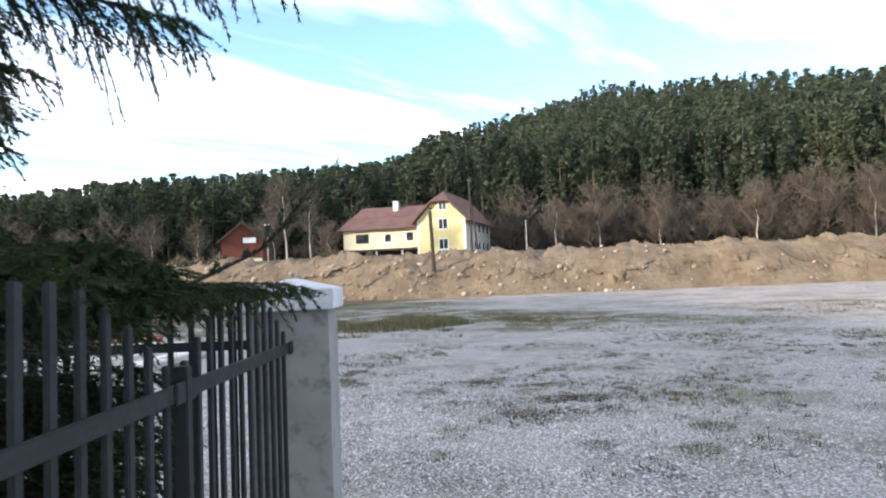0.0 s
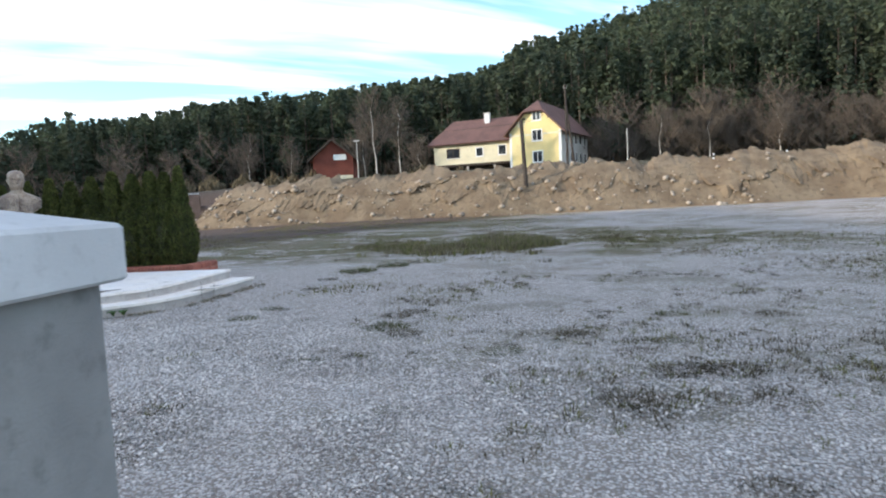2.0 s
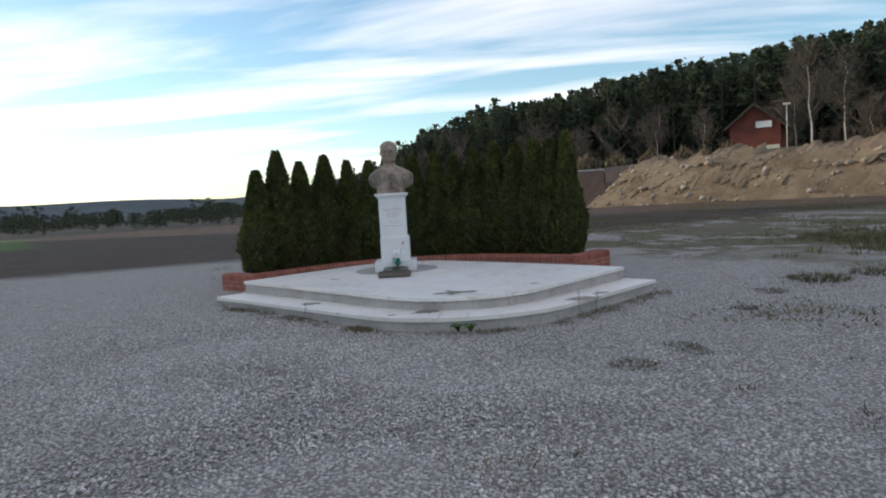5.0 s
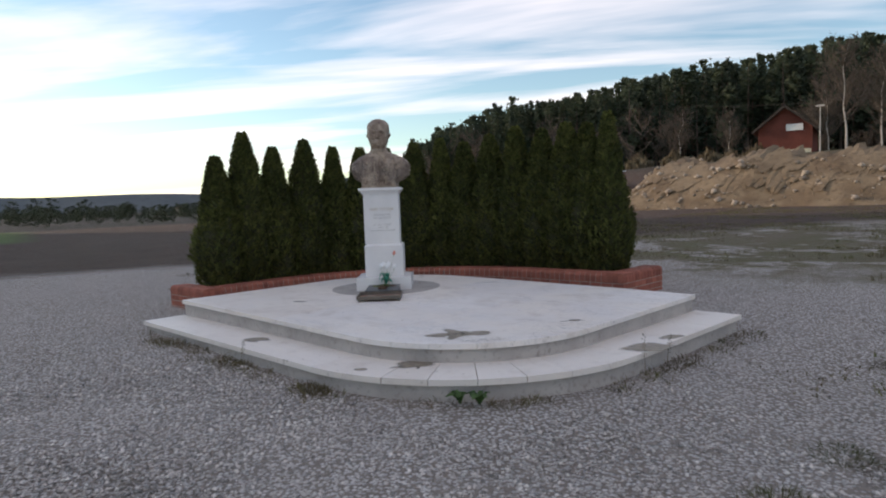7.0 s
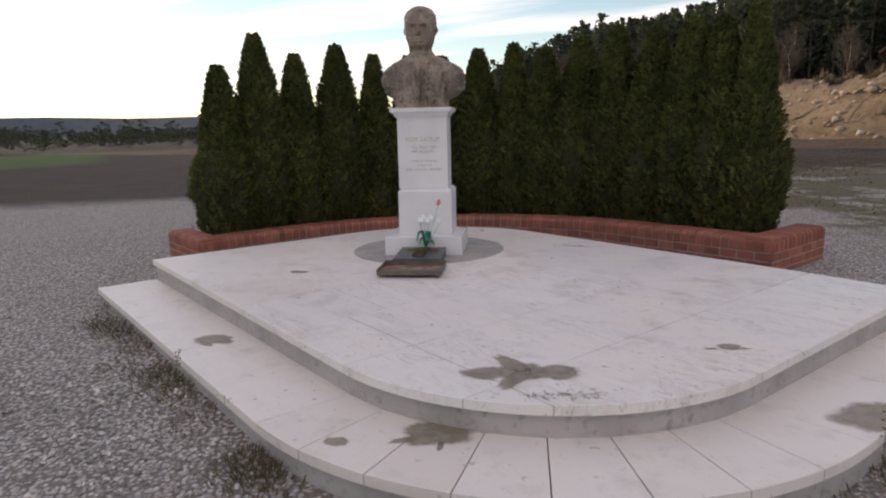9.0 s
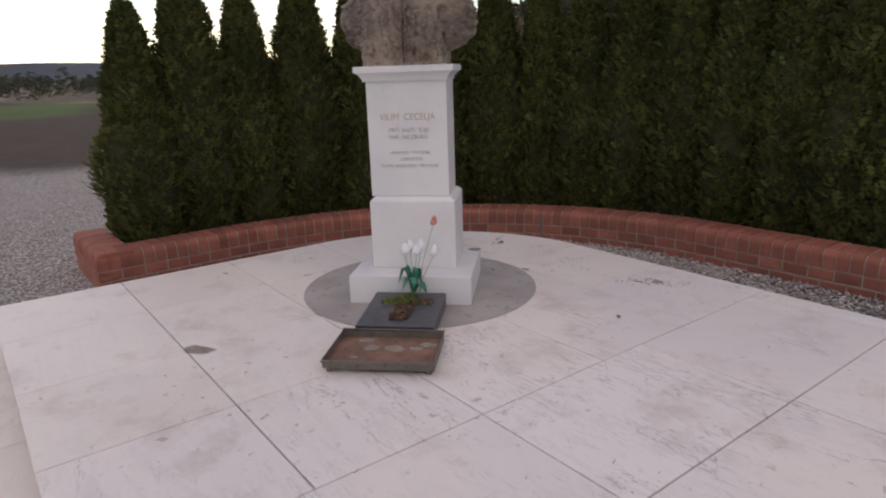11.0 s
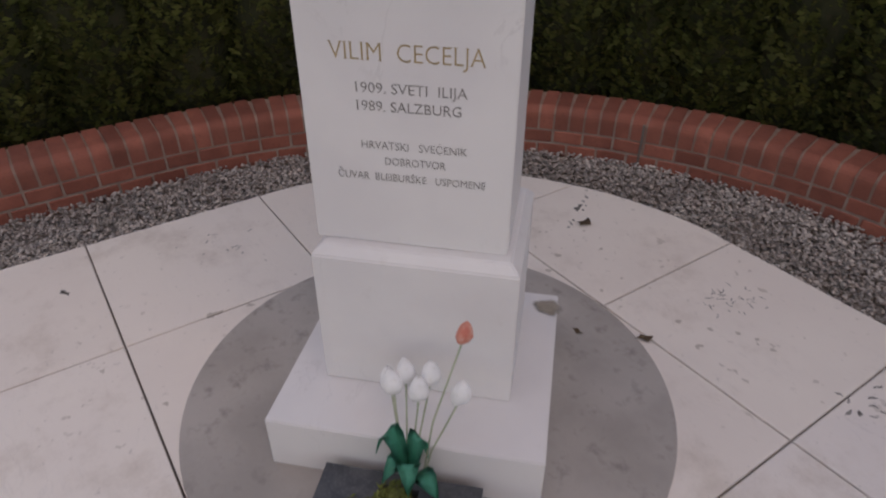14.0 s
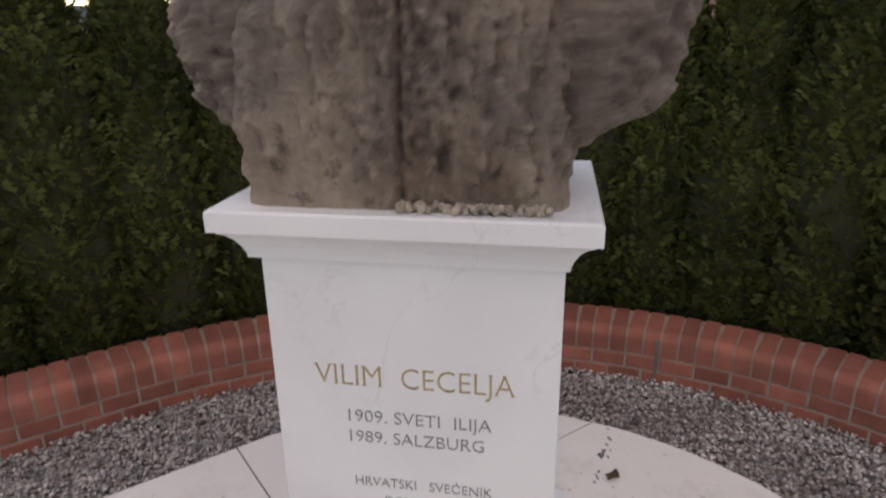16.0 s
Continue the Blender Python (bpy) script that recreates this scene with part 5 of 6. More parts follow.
# ---- the spruce behind the fence ----
SX, SY = -2.25, 1.20
spruce = empty("spruce", pose(SX, SY, 0.0), "dark green spruce with drooping boughs reaching over the fence", "tree")
part("trunk", tube([(0, 0, -0.1), (0.03, 0, 2.5), (0, 0.02, 5.6)], [0.13, 0.10, 0.01], 12), M_bark, spruce, smooth=True)
q = random.Random(5)
NV, NF = [], []
wood = bmesh.new()


def needles(a, b, size, count):
    """Notes a twig that carries needles."""
    NV.append((*a, *b, size))
    NF.append(count)


def bough(start, heading, length, droop, rise=0.0, dense=1.0, hang=0.6):
    pts = []
    for k in range(9):
        t = k / 8
        pts.append(Vector(start) + Vector((math.cos(heading), math.sin(heading), 0)) * length * t + Vector((0, 0, -droop * math.sin(t * 2.0) + rise * t * t)))
    tube(pts, [0.016 * (1 - 0.85 * k / 8) * length / 1.8 for k in range(9)], 5, wood)
    n = int(19 * length * dense)
    for k in range(n):
        t = 0.18 + 0.8 * (k + q.random()) / n
        f = t * 8
        i = min(int(f), 7)
        p = pts[i].lerp(pts[i + 1], f - i)
        for sgn in (-1, 1):
            an = heading + sgn * q.uniform(0.5, 1.1)
            l2 = (0.34 * (1.1 - t) + 0.14) * q.uniform(0.7, 1.2)
            mid = p + Vector((math.cos(an), math.sin(an), -0.25 * hang)) * l2 * 0.55
            end = mid + Vector((math.cos(an) * 0.6, math.sin(an) * 0.6, -hang * q.uniform(0.5, 1.3))) * l2 * 0.6
            tube([p, mid, end], [0.004, 0.003, 0.0015], 3, wood, cap=False)
            needles(p, mid, 0.022, int(46 * dense))
            needles(mid, end, 0.022, int(58 * dense))
            for turn_ in (0.75, -0.75):
                e2 = mid + Vector((math.cos(an + turn_), math.sin(an + turn_), -0.5 * hang)) * l2 * 0.5
                needles(mid, e2, 0.021, int(44 * dense))
    for k in range(2, 8):
        needles(pts[k], pts[k + 1], 0.021, int(70 * dense))
    return pts


for w_i in range(20):
    z = 0.55 + w_i * (0.19 if w_i < 14 else 0.30)
    reach = 2.15 * (1 - z / 6.4) + 0.12
    for k in range(9):
        h = k * 6.283 / 9 + w_i * 0.43 + q.uniform(-0.15, 0.15)
        facing = math.cos(h - 0.45)
        if facing < -0.2:
            continue
        ln = reach * q.uniform(0.8, 1.04)
        tip_x = lambda k: SX + k * math.cos(h)
        while ln > 0.3 and ((z > 1.45 and tip_x(ln) > -0.72 * (SY + ln * math.sin(h)) - 0.22) or (z <= 1.45 and tip_x(ln) > -1.12)):
            ln *= 0.88                                  # clear of the fence below, and bare on the yard's side above it
        bough((0, 0, z + 0.25), h, ln, 0.22 + 0.12 * q.random(), 0.10, (1.0 if facing > 0.45 else 0.4) * (1.0 if w_i < 14 else 0.5), 0.9)
# a long bough overhead whose side twigs hang down
for (x0, y0, z0), (x1, y1, z1), drop in (((0.15, 0.05, 2.80), (1.78, 0.74, 2.60), 0.95), ((0.2, 0.1, 2.68), (1.60, 0.50, 2.44), 0.9), ((0.2, 0.15, 2.6), (1.38, 0.95, 2.42), 0.9), ((0.3, 0.2, 2.45), (1.05, 0.45, 2.28), 0.7), ((0.1, 0.1, 2.2), (0.98, 0.62, 2.10), 0.7), ((0.1, 0.1, 2.05), (0.90, 0.55, 1.92), 0.7)):
    bough((x0, y0, z0), math.atan2(y1 - y0, x1 - x0), math.hypot(x1 - x0, y1 - y0), 0.10, z1 - z0 + 0.09, 1.1, 1.5 * drop)
# low boughs that push through the fence and hang over the pillar
for z0, h0, ln in ((1.34, 0.35, 0.9), (1.12, 0.2, 0.9), (1.40, 0.05, 1.0), (1.28, -0.2, 1.0)):
    bough((0.2, 0.1, z0), h0, ln, 0.04, 0.03, 1.3, 0.8)
for z0, h0, ln in ((1.62, 0.50, 1.45), (1.66, 0.38, 1.35), (1.58, 0.62, 1.5), (1.70, 0.72, 1.3), (1.60, 0.25, 1.3), (1.68, 0.55, 1.2), (1.54, 0.44, 1.5), (1.56, 0.12, 1.25), (1.64, 0.85, 1.35)):
    bough((0.1, 0.05, z0), h0, ln, 0.05, 0.02, 1.5, 0.6)
for k in range(18):                                     # the skirt that fills the corner behind the pickets
    h0 = 0.45 + 0.16 * (k % 5) + q.uniform(-0.06, 0.06)
    bough((0.05, 0.05, 0.45 + 0.05 * k), h0, min(1.72, 1.12 / math.cos(h0)), 0.06, 0.02, 1.1, 0.8)
bough((0.1, 0.05, 1.66), 0.56, 1.88, 0.09, -0.06, 1.0, 0.7)
bough((0.1, 0.05, 1.60), 0.66, 1.70, 0.06, -0.02, 1.2, 0.7)
for z0, h0, ln in ((1.80, 1.0, 1.15), (1.95, 1.2, 1.2), (2.10, 1.05, 1.15), (2.25, 1.3, 1.25), (1.85, 1.4, 1.3), (2.35, 0.95, 1.2)):
    bough((0.05, 0.05, z0), h0, ln, 0.06, 0.02, 1.2, 0.9)
# the young shoot that bends up over the fence: bare below, tufted at its head
shoot = [Vector((1.22, 0.78, 1.50)), Vector((1.46, 0.80, 1.53)), Vector((1.66, 0.82, 1.62)), Vector((1.76, 0.80, 1.71)), Vector((1.83, 0.78, 1.80))]
tube(shoot, [0.008, 0.007, 0.005, 0.004, 0.002], 5, wood)
for k, (a, b) in enumerate(zip(shoot, shoot[1:])):
    needles(a, b, 0.020, 120)
    for side in (-1, 1):
        for t in (0.25, 0.75):
            p = a.lerp(b, t)
            along = (b - a).normalized()
            e = p + (along * 0.6 + Vector((0.5 * side, -0.55 * side, 0.15))) * (0.05 + 0.035 * k) * q.uniform(0.8, 1.2)
            tube([p, e], [0.003, 0.0015], 3, wood, cap=False)
            needles(p, e, 0.019, 60)
part("limb_work", wood, M_bark, spruce)
seg, cnt = np.array(NV), np.array(NF)
S = np.repeat(seg, cnt, axis=0)
n = len(S)
ax_ = S[:, 3:6] - S[:, 0:3]
pt = S[:, 0:3] + ax_ * rng.random(n)[:, None]
ax_ = ax_ / np.linalg.norm(ax_, axis=1)[:, None]
o = rng.normal(size=(n, 3))
o -= ax_ * (o * ax_).sum(1)[:, None]
o /= np.linalg.norm(o, axis=1)[:, None]
tip = o * 0.8 + ax_ * 0.75
tip = pt + tip / np.linalg.norm(tip, axis=1)[:, None] * S[:, 6:7] * rng.uniform(0.7, 1.1, n)[:, None]
wv = np.cross(ax_, o) * S[:, 6:7] * 0.15
nv = np.stack([pt - wv, pt + wv, tip], 1).reshape(-1, 3)
me = bpy.data.meshes.new("needle_cover")
me.vertices.add(3 * n)
me.vertices.foreach_set("co", nv.ravel())
me.loops.add(3 * n)
me.loops.foreach_set("vertex_index", np.arange(3 * n))
me.polygons.add(n)
me.polygons.foreach_set("loop_start", np.arange(0, 3 * n, 3))
me.update(calc_edges=True)
attach("foliage", me, M_needle, spruce)

# ---- weeds and stones of the yard ----
def on_land(x, y):
    return float(land(x, y))


def tuft_thing(name_, x, y, size, seed, mat_, label, n=150, width=0.0035, h=0.10):
    V, F = tuft_mesh(n * 3, 0.19, h * 0.8, width * 0.75, 1.6, seed)
    ob = raw(name_, V, F, mat_)
    ob.matrix_world = pose(x, y, on_land(x, y) - 0.012, 0, 0, seed * 61) @ Matrix.Diagonal((size, size, size * 0.8, 1))
    return tagged(ob, label, "grass", "weeds in the yard")


for k, (x, y, size, mat_) in enumerate([
        (-0.03, 6.30, 0.75, M_grass), (-1.68, 9.70, 1.3, M_grass), (-1.40, 9.35, 1.0, M_weed), (-1.75, 10.45, 1.0, M_weed), (-1.56, 10.77, 0.9, M_weed), (-3.79, 10.38, 0.95, M_grass), (-3.74, 11.15, 0.8, M_grass), (-3.55, 11.05, 0.6, M_weed),
        (-3.75, 15.6, 2.0, M_grass), (-3.2, 16.4, 1.8, M_grass), (-4.0, 14.3, 1.1, M_weed), (-3.9, 13.2, 0.7, M_weed), (-0.27, 8.49, 1.0, M_grass), (-0.94, 6.76, 0.6, M_grass), (-0.90, 7.30, 0.55, M_grass), (-1.21, 7.45, 0.4, M_weed),
        (0.68, 7.03, 1.0, M_weed), (0.85, 6.80, 0.9, M_weed), (0.94, 8.41, 0.9, M_weed), (1.24, 8.87, 0.8, M_grass), (1.20, 7.78, 1.1, M_weed), (1.62, 7.76, 1.2, M_weed), (2.65, 10.1, 1.0, M_weed), (1.58, 10.26, 0.9, M_grass),
        (-3.69, 7.88, 0.35, M_grass), (-2.20, 8.19, 0.5, M_grass), (-2.00, 8.58, 0.55, M_weed), (-2.24, 7.88, 0.4, M_grass), (-2.02, 8.25, 0.45, M_grass), (-2.48, 8.34, 0.35, M_weed), (-3.17, 7.18, 0.3, M_grass), (-2.93, 7.28, 0.35, M_weed),
        (-2.72, 7.59, 0.4, M_grass), (-1.66, 8.32, 0.7, M_weed), (-2.04, 8.99, 0.4, M_weed), (1.21, 5.60, 0.8, M_weed), (2.0, 5.35, 0.9, M_grass), (2.4, 6.1, 1.0, M_grass), (0.4, 9.3, 0.9, M_weed)]):
    tuft_thing("grass_tuft", x, y, size, k + 1, M_tuft if mat_ is M_grass else M_scrub, "tuft of short green grass in the gravel" if mat_ is M_grass else "low clump of brown dry weeds in the gravel")
# dry stalks that stand up by the large tuft
for k, (x, y, h) in enumerate([(-1.72, 10.0, 0.42), (-1.80, 10.05, 0.30), (-1.62, 10.1, 0.34), (-1.55, 9.9, 0.22), (-5.13, 11.75, 0.32), (-5.11, 12.05, 0.26), (-7.7, 9.96, 0.22)]):
    root = empty("dry_stalk", pose(x, y, on_land(x, y), 0, 0, k * 70), "thin dry brown weed stalk with small seed heads", "weed", "dry stalks")
    part("stem", tube([(0, 0, 0), (0.01, 0.0, h * 0.5), (0.03, 0.01, h)], [0.0022, 0.0016, 0.0008], 5), M_weed, root)
    heads = bmesh.new()
    for j in range(14):
        z = h * (0.45 + 0.55 * j / 14)
        bmesh.ops.create_icosphere(heads, subdivisions=1, radius=0.005, matrix=pose(0.03 * z / h + 0.012 * math.cos(j * 2.4), 0.012 * math.sin(j * 2.4), z))
    part("seed_heads", heads, M_weed, root)
# plants along the foot of the steps
for k, (x, y, size, mat_) in enumerate([(-8.9, 9.93, 0.7, M_weed), (-7.9, 9.93, 0.7, M_weed), (-6.9, 9.95, 0.28, M_grass), (-4.97, 12.2, 0.7, M_weed), (-4.98, 13.1, 0.7, M_weed)]):
    tuft_thing("weed_clump", x, y, size * 0.5, 40 + k, mat_, "dry brown weeds along the foot of the steps" if mat_ is M_weed else "yellow-green weeds along the foot of the steps", 120, 0.006, 0.13)
for k, (x, y) in enumerate([(-5.66, 10.37), (-5.56, 10.44)]):
    q2 = random.Random(k + 90)
    bm = bmesh.new()
    for j in range(15):
        a, ln = q2.uniform(0, 6.283), q2.uniform(0.04, 0.10)
        c, sn = math.cos(a), math.sin(a)
        prev = None
        for s_ in range(4):
            t = s_ / 3
            w_ = 0.02 * math.sin(math.pi * (0.1 + 0.88 * t))
            z = 0.03 + 0.07 * math.sin(t * 2.2)
            A = bm.verts.new((ln * t * c - w_ * sn, ln * t * sn + w_ * c, z)), bm.verts.new((ln * t * c + w_ * sn, ln * t * sn - w_ * c, z + 0.006))
            if prev:
                bm.faces.new((prev[0], prev[1], A[1], A[0]))
            prev = A
    ob = link("broadleaf_weed", bm, M_leaf)
    ob.matrix_world = pose(x, y, on_land(x, y) - 0.01)
    tagged(ob, "fresh green broad-leaved weed at the foot of the steps", "weed", "broad-leaved weeds")

V, F = tuft_mesh(11, 0.075, 0.05, 0.0026, 1.5, 91)
fr = []
while len(fr) < 280:
    t = rng.random()
    if t < 0.62:
        x, y = rng.uniform(-9.7, -6.5), 9.99 - abs(rng.normal(0, 0.09))
    elif t < 0.8:
        a = rng.uniform(-90, 0)
        rr = 1.67 + abs(rng.normal(0, 0.07))
        x, y = X1 - 1.24 + rr * math.cos(radians(a)), TY + 1.24 + rr * math.sin(radians(a))
    else:
        x, y = -5.10 + abs(rng.normal(0, 0.09)), rng.uniform(11.6, 13.6)
    if noise.noise((x * 2.6, y * 2.6, 3.3)) + 0.5 * rng.random() < 0.12:
        continue
    fr.append((x, y, on_land(x, y) - 0.004, rng.uniform(0.5, 1.5), rng.random() * 6.28, 0.0))
scatter_mesh("weed_fringe", V, F, fr[:230], M_weed, "fringe of dry brown weeds along the steps", "weeds")
scatter_mesh("moss_fringe", V, F, fr[230:], M_grass, "green weeds along the foot of the steps", "weeds")
# reddish moss patch in the gravel
V, F = rosette(500, 0.55, 0.011, 93)
moss_p = raw("moss_patch", [(v.x, v.y * 0.55, v.z * 0.5) for v in V], F, M_sedum)
moss_p.matrix_world = pose(-2.93, 6.85, on_land(-2.93, 6.85) - 0.002, 0, 0, 20)
tagged(moss_p, "flat reddish-brown moss patch in the gravel", "moss", kind="stuff")

# loose stones, denser along the way walked
pl = []
while len(pl) < 78000:
    t = rng.random(6000) ** 0.8
    x = np.interp(t, [0, 0.35, 1], [1.0, -1.0, -6.6]) + rng.normal(0, 1.9, 6000)
    y = np.interp(t, [0, 0.35, 1], [4.5, 6.3, 9.2]) + rng.normal(0, 1.5, 6000)
    inside = (x > -9.95) & (x < -5.12) & (y > 9.98) & (y < 15.5)
    for xx, yy_, ins in zip(x, y, inside):
        if not ins and yy_ > 3.2 and not (xx < -0.55 and yy_ < 3.6):
            pl.append((xx, yy_))
pl = np.array(pl[:78000])
size = 0.007 + 0.014 * rng.random(len(pl)) ** 2.4
scatter_mesh("gravel", STONE_V, STONE_F, np.stack([pl[:, 0], pl[:, 1], land(pl[:, 0], pl[:, 1]) + 0.003, size, rng.random(len(pl)) * 6.28, rng.uniform(-0.5, 0.5, len(pl))], 1), M_stone, "loose pale crushed stones on the yard", "gravel")
# gravel between the slabs and the planter
gp = []
while len(gp) < 28000:
    x, y = rng.uniform(-10.8, -6.9), rng.uniform(10.9, 14.5)
    c = (PXW + PR, PYN - PR)
    if x < c[0] and y > c[1] and math.hypot(x - c[0], y - c[1]) > PR:
        continue
    if x > TX and y < Y1 and not (x < TX + 1.24 and y > Y1 - 1.24 and math.hypot(x - TX - 1.24, y - Y1 + 1.24) > 1.24):
        continue
    gp.append((x, y, 0.205 + climb(x, y) + 0.022 * rng.random(), 0.006 + 0.011 * rng.random() ** 2.2, rng.random() * 6.28, rng.uniform(-0.5, 0.5)))
scatter_mesh("gravel_bed", STONE_V, STONE_F, gp, M_chip, "grey gravel strip between slabs and planter", "gravel")

WEED_SPOTS = [(1.64, 8.83, 0.7, 0.35, 110), (2.34, 7.76, 0.8, 0.25, 130), (-0.3, 8.5, 0.5, 0.25, 50), (-1.6, 10.3, 0.35, 0.4, 40), (4.5, 8.6, 1.4, 0.5, 120), (3.5, 10.6, 1.8, 0.5, 110), (1.52, 7.05, 0.4, 0.15, 50), (1.0, 8.0, 0.5, 0.25, 60), (0.3, 7.7, 0.3, 0.12, 30), (3.2, 8.6, 0.8, 0.35, 70)]
# weeds of the yard's far strip
V, F = tuft_mesh(30, 0.42, 0.06, 0.010, 1.8, 77)
wp = []
while len(wp) < 2600:
    x, y = rng.uniform(-16, 16), rng.uniform(12, 43)
    if -12.3 < x < -4.5 and y < 16.2:
        continue
    if y < 17 and noise.noise((x * 0.5, y * 0.5, 4.0)) < 0.15:
        continue
    if x > 3 and y > 26 and rng.random() < 0.9:
        continue
    if noise.noise((x * 0.22, y * 0.3, 1.0)) + 0.25 * rng.random() < 0.06:
        continue
    wp.append((x, y, on_land(x, y) - 0.01, rng.uniform(0.4, 1.3), rng.random() * 6.28, 0.0))
half = len(wp) // 2
scatter_mesh("weed_carpet", V, F, wp[:half], M_weed, "thin carpet of dry brown weeds before the earth bank", "weeds")
scatter_mesh("grass_carpet", V, F, wp[half:], M_grass, "patches of autumn grass before the earth bank", "grass")
V, F = tuft_mesh(26, 0.30, 0.24, 0.011, 0.9, 79)
tg = []
while len(tg) < 900:
    x, y = rng.normal(-1.2, 2.6), rng.normal(21.5, 1.3)
    if noise.noise((x * 0.5, y * 0.6, 5.0)) + 0.3 * rng.random() < 0.05:
        continue
    tg.append((x, y, on_land(x, y) - 0.01, rng.uniform(0.3, 1.0) * math.exp(-((x + 1.5) / 4.5) ** 2) + 0.15, rng.random() * 6.28, 0.0))
scatter_mesh("tall_grass", V, F, tg[:400], M_grass, "knee-high yellow-green autumn grass across the yard", "grass")
scatter_mesh("tall_weeds", V, F, tg[400:], M_weed, "dry brown weeds standing in the tall grass", "weeds")
V, F = tuft_mesh(13, 0.10, 0.055, 0.0045, 1.6, 78)
wp = []
while len(wp) < 1300:
    x, y = rng.uniform(-3.5, 9), rng.uniform(4.5, 15)
    if noise.noise((x * 0.55, y * 0.9, 7.0)) + 0.5 * noise.noise((x * 2.2, y * 2.2, 2.0)) < 0.16 - 0.05 * min(x, 2):
        continue
    wp.append((x, y, on_land(x, y) - 0.008, rng.uniform(0.5, 1.3), rng.random() * 6.28, 0.0))
for cx_, cy_, sx, sy, n_ in WEED_SPOTS:
    for _ in range(n_):
        x, y = rng.normal(cx_, sx), rng.normal(cy_, sy)
        wp.append((x, y, on_land(x, y) - 0.008, rng.uniform(0.4, 1.1), rng.random() * 6.28, 0.0))
rng.shuffle(wp)
half = int(len(wp) * 0.7)
scatter_mesh("dry_weeds", V, F, wp[:half], M_scrub, "sparse dry weeds in the gravel", "weeds")
scatter_mesh("sparse_grass", V, F, wp[half:], M_grass, "sparse short grass in the gravel", "grass")
# clods and stones on the earth bank
cl = []
for _ in range(900):
    x = -26 + 40 * rng.random() ** 1.3 if rng.random() < 0.6 else rng.uniform(-26, 90)
    i, j = int(np.argmin(abs(bx - x))), int(rng.integers(1, 16))
    cl.append((BX[j, i], BY[j, i], BZ[j, i] + 0.02, 0.05 + 0.28 * rng.random() ** 3.5, rng.random() * 6.28, rng.uniform(-0.7, 0.7)))
scatter_mesh("rubble", STONE_V, STONE_F, cl, M_rock, "grey-brown stones and clods on the earth bank", "rubble")

# ---- buildings beyond the bank ----
def far_at(az, d):
    return -d * math.sin(radians(az)), 2 + d * math.cos(radians(az))


def window_part(root, x, z, w, h, y=0.0, lights=2, frame_mat=None):
    """Casement on a facade that looks along local -y."""
    win = part("window", box(x - w / 2 - 0.10, x + w / 2 + 0.10, y - 0.05, y + 0.02, z - 0.10, z + h + 0.10), frame_mat or M_trim, root)
    for k in range(lights):
        a = x - w / 2 + k * w / lights + 0.05
        part("pane", box(a, a + w / lights - 0.10, y - 0.065, y - 0.045, z + 0.04, z + h - 0.04), M_glass, win)
    part("sill", box(x - w / 2 - 0.14, x + w / 2 + 0.14, y - 0.14, y - 0.03, z - 0.16, z - 0.09), M_trim, win)
    return win


def side_window(root, xw, y, z, w, h):
    win = part("window", box(xw - 0.02, xw + 0.05, y - w / 2 - 0.08, y + w / 2 + 0.08, z - 0.08, z + h + 0.08), M_trim, root)
    part("pane", box(xw + 0.045, xw + 0.065, y - w / 2 + 0.03, y + w / 2 - 0.03, z, z + h), M_glass, win)


hx, hy = far_at(-1.7, 85)
HZ = 1.5 + 85 * math.tan(radians(2.45))
house = empty("farmhouse", pose(hx, hy, HZ, 0, 0, -18), "yellow rendered three-storey farmhouse with a red-brown half-hipped roof", "house")
GW, GL, EAVE, PEAK = 6.9, 13.0, 5.0, 9.0      # gable width, length, eaves and ridge height above its base
bm = bmesh.new()
gab = [(-GW, -1.5), (0, -1.5), (0, EAVE - 0.1), (-GW * 0.31, EAVE + 2.15), (-GW * 0.69, EAVE + 2.15), (-GW, EAVE - 0.1)]
A, B = [bm.verts.new((x, 0, z)) for x, z in gab], [bm.verts.new((x, GL, z)) for x, z in gab]
bm.faces.new(A), bm.faces.new(B[::-1])
for k in range(6):
    if k in (0, 2, 3, 4):
        bm.faces.new((A[k], B[k], B[(k + 1) % 6], A[(k + 1) % 6]))
part("wall", bm, M_yellow, house)
# the side away from the sun: its shade is put into a grey colour
part("wall", box(-0.02, 0.03, -0.02, GL, -1.5, EAVE), M_greyr, house, "side wall coloured grey for its shade")
part("wall", box(-GW - 0.03, -GW + 0.02, -0.02, GL, -1.5, EAVE), M_yellow, house)
part("plinth", box(-GW - 0.04, 0.05, -0.05, -0.005, -1.5, 0.15), M_greyr, house)
part("corner_trim", box(-0.28, 0.045, -0.04, -0.004, 0.15, EAVE - 0.2), M_trim, house)
part("corner_trim", box(-GW - 0.04, -GW + 0.25, -0.04, -0.004, 0.15, EAVE - 0.2), M_trim, house)
part("floor_band", box(-GW, 0, -0.04, -0.006, 4.35, 4.55), M_cream, house)


def slab_between(pts, thick):
    bm = bmesh.new()
    f = bm.faces.new([bm.verts.new(p) for p in pts])
    f.normal_update()
    if f.normal.z < 0:
        bmesh.ops.reverse_faces(bm, faces=[f])
    bmesh.ops.solidify(bm, geom=bm.faces[:], thickness=thick)
    return bm


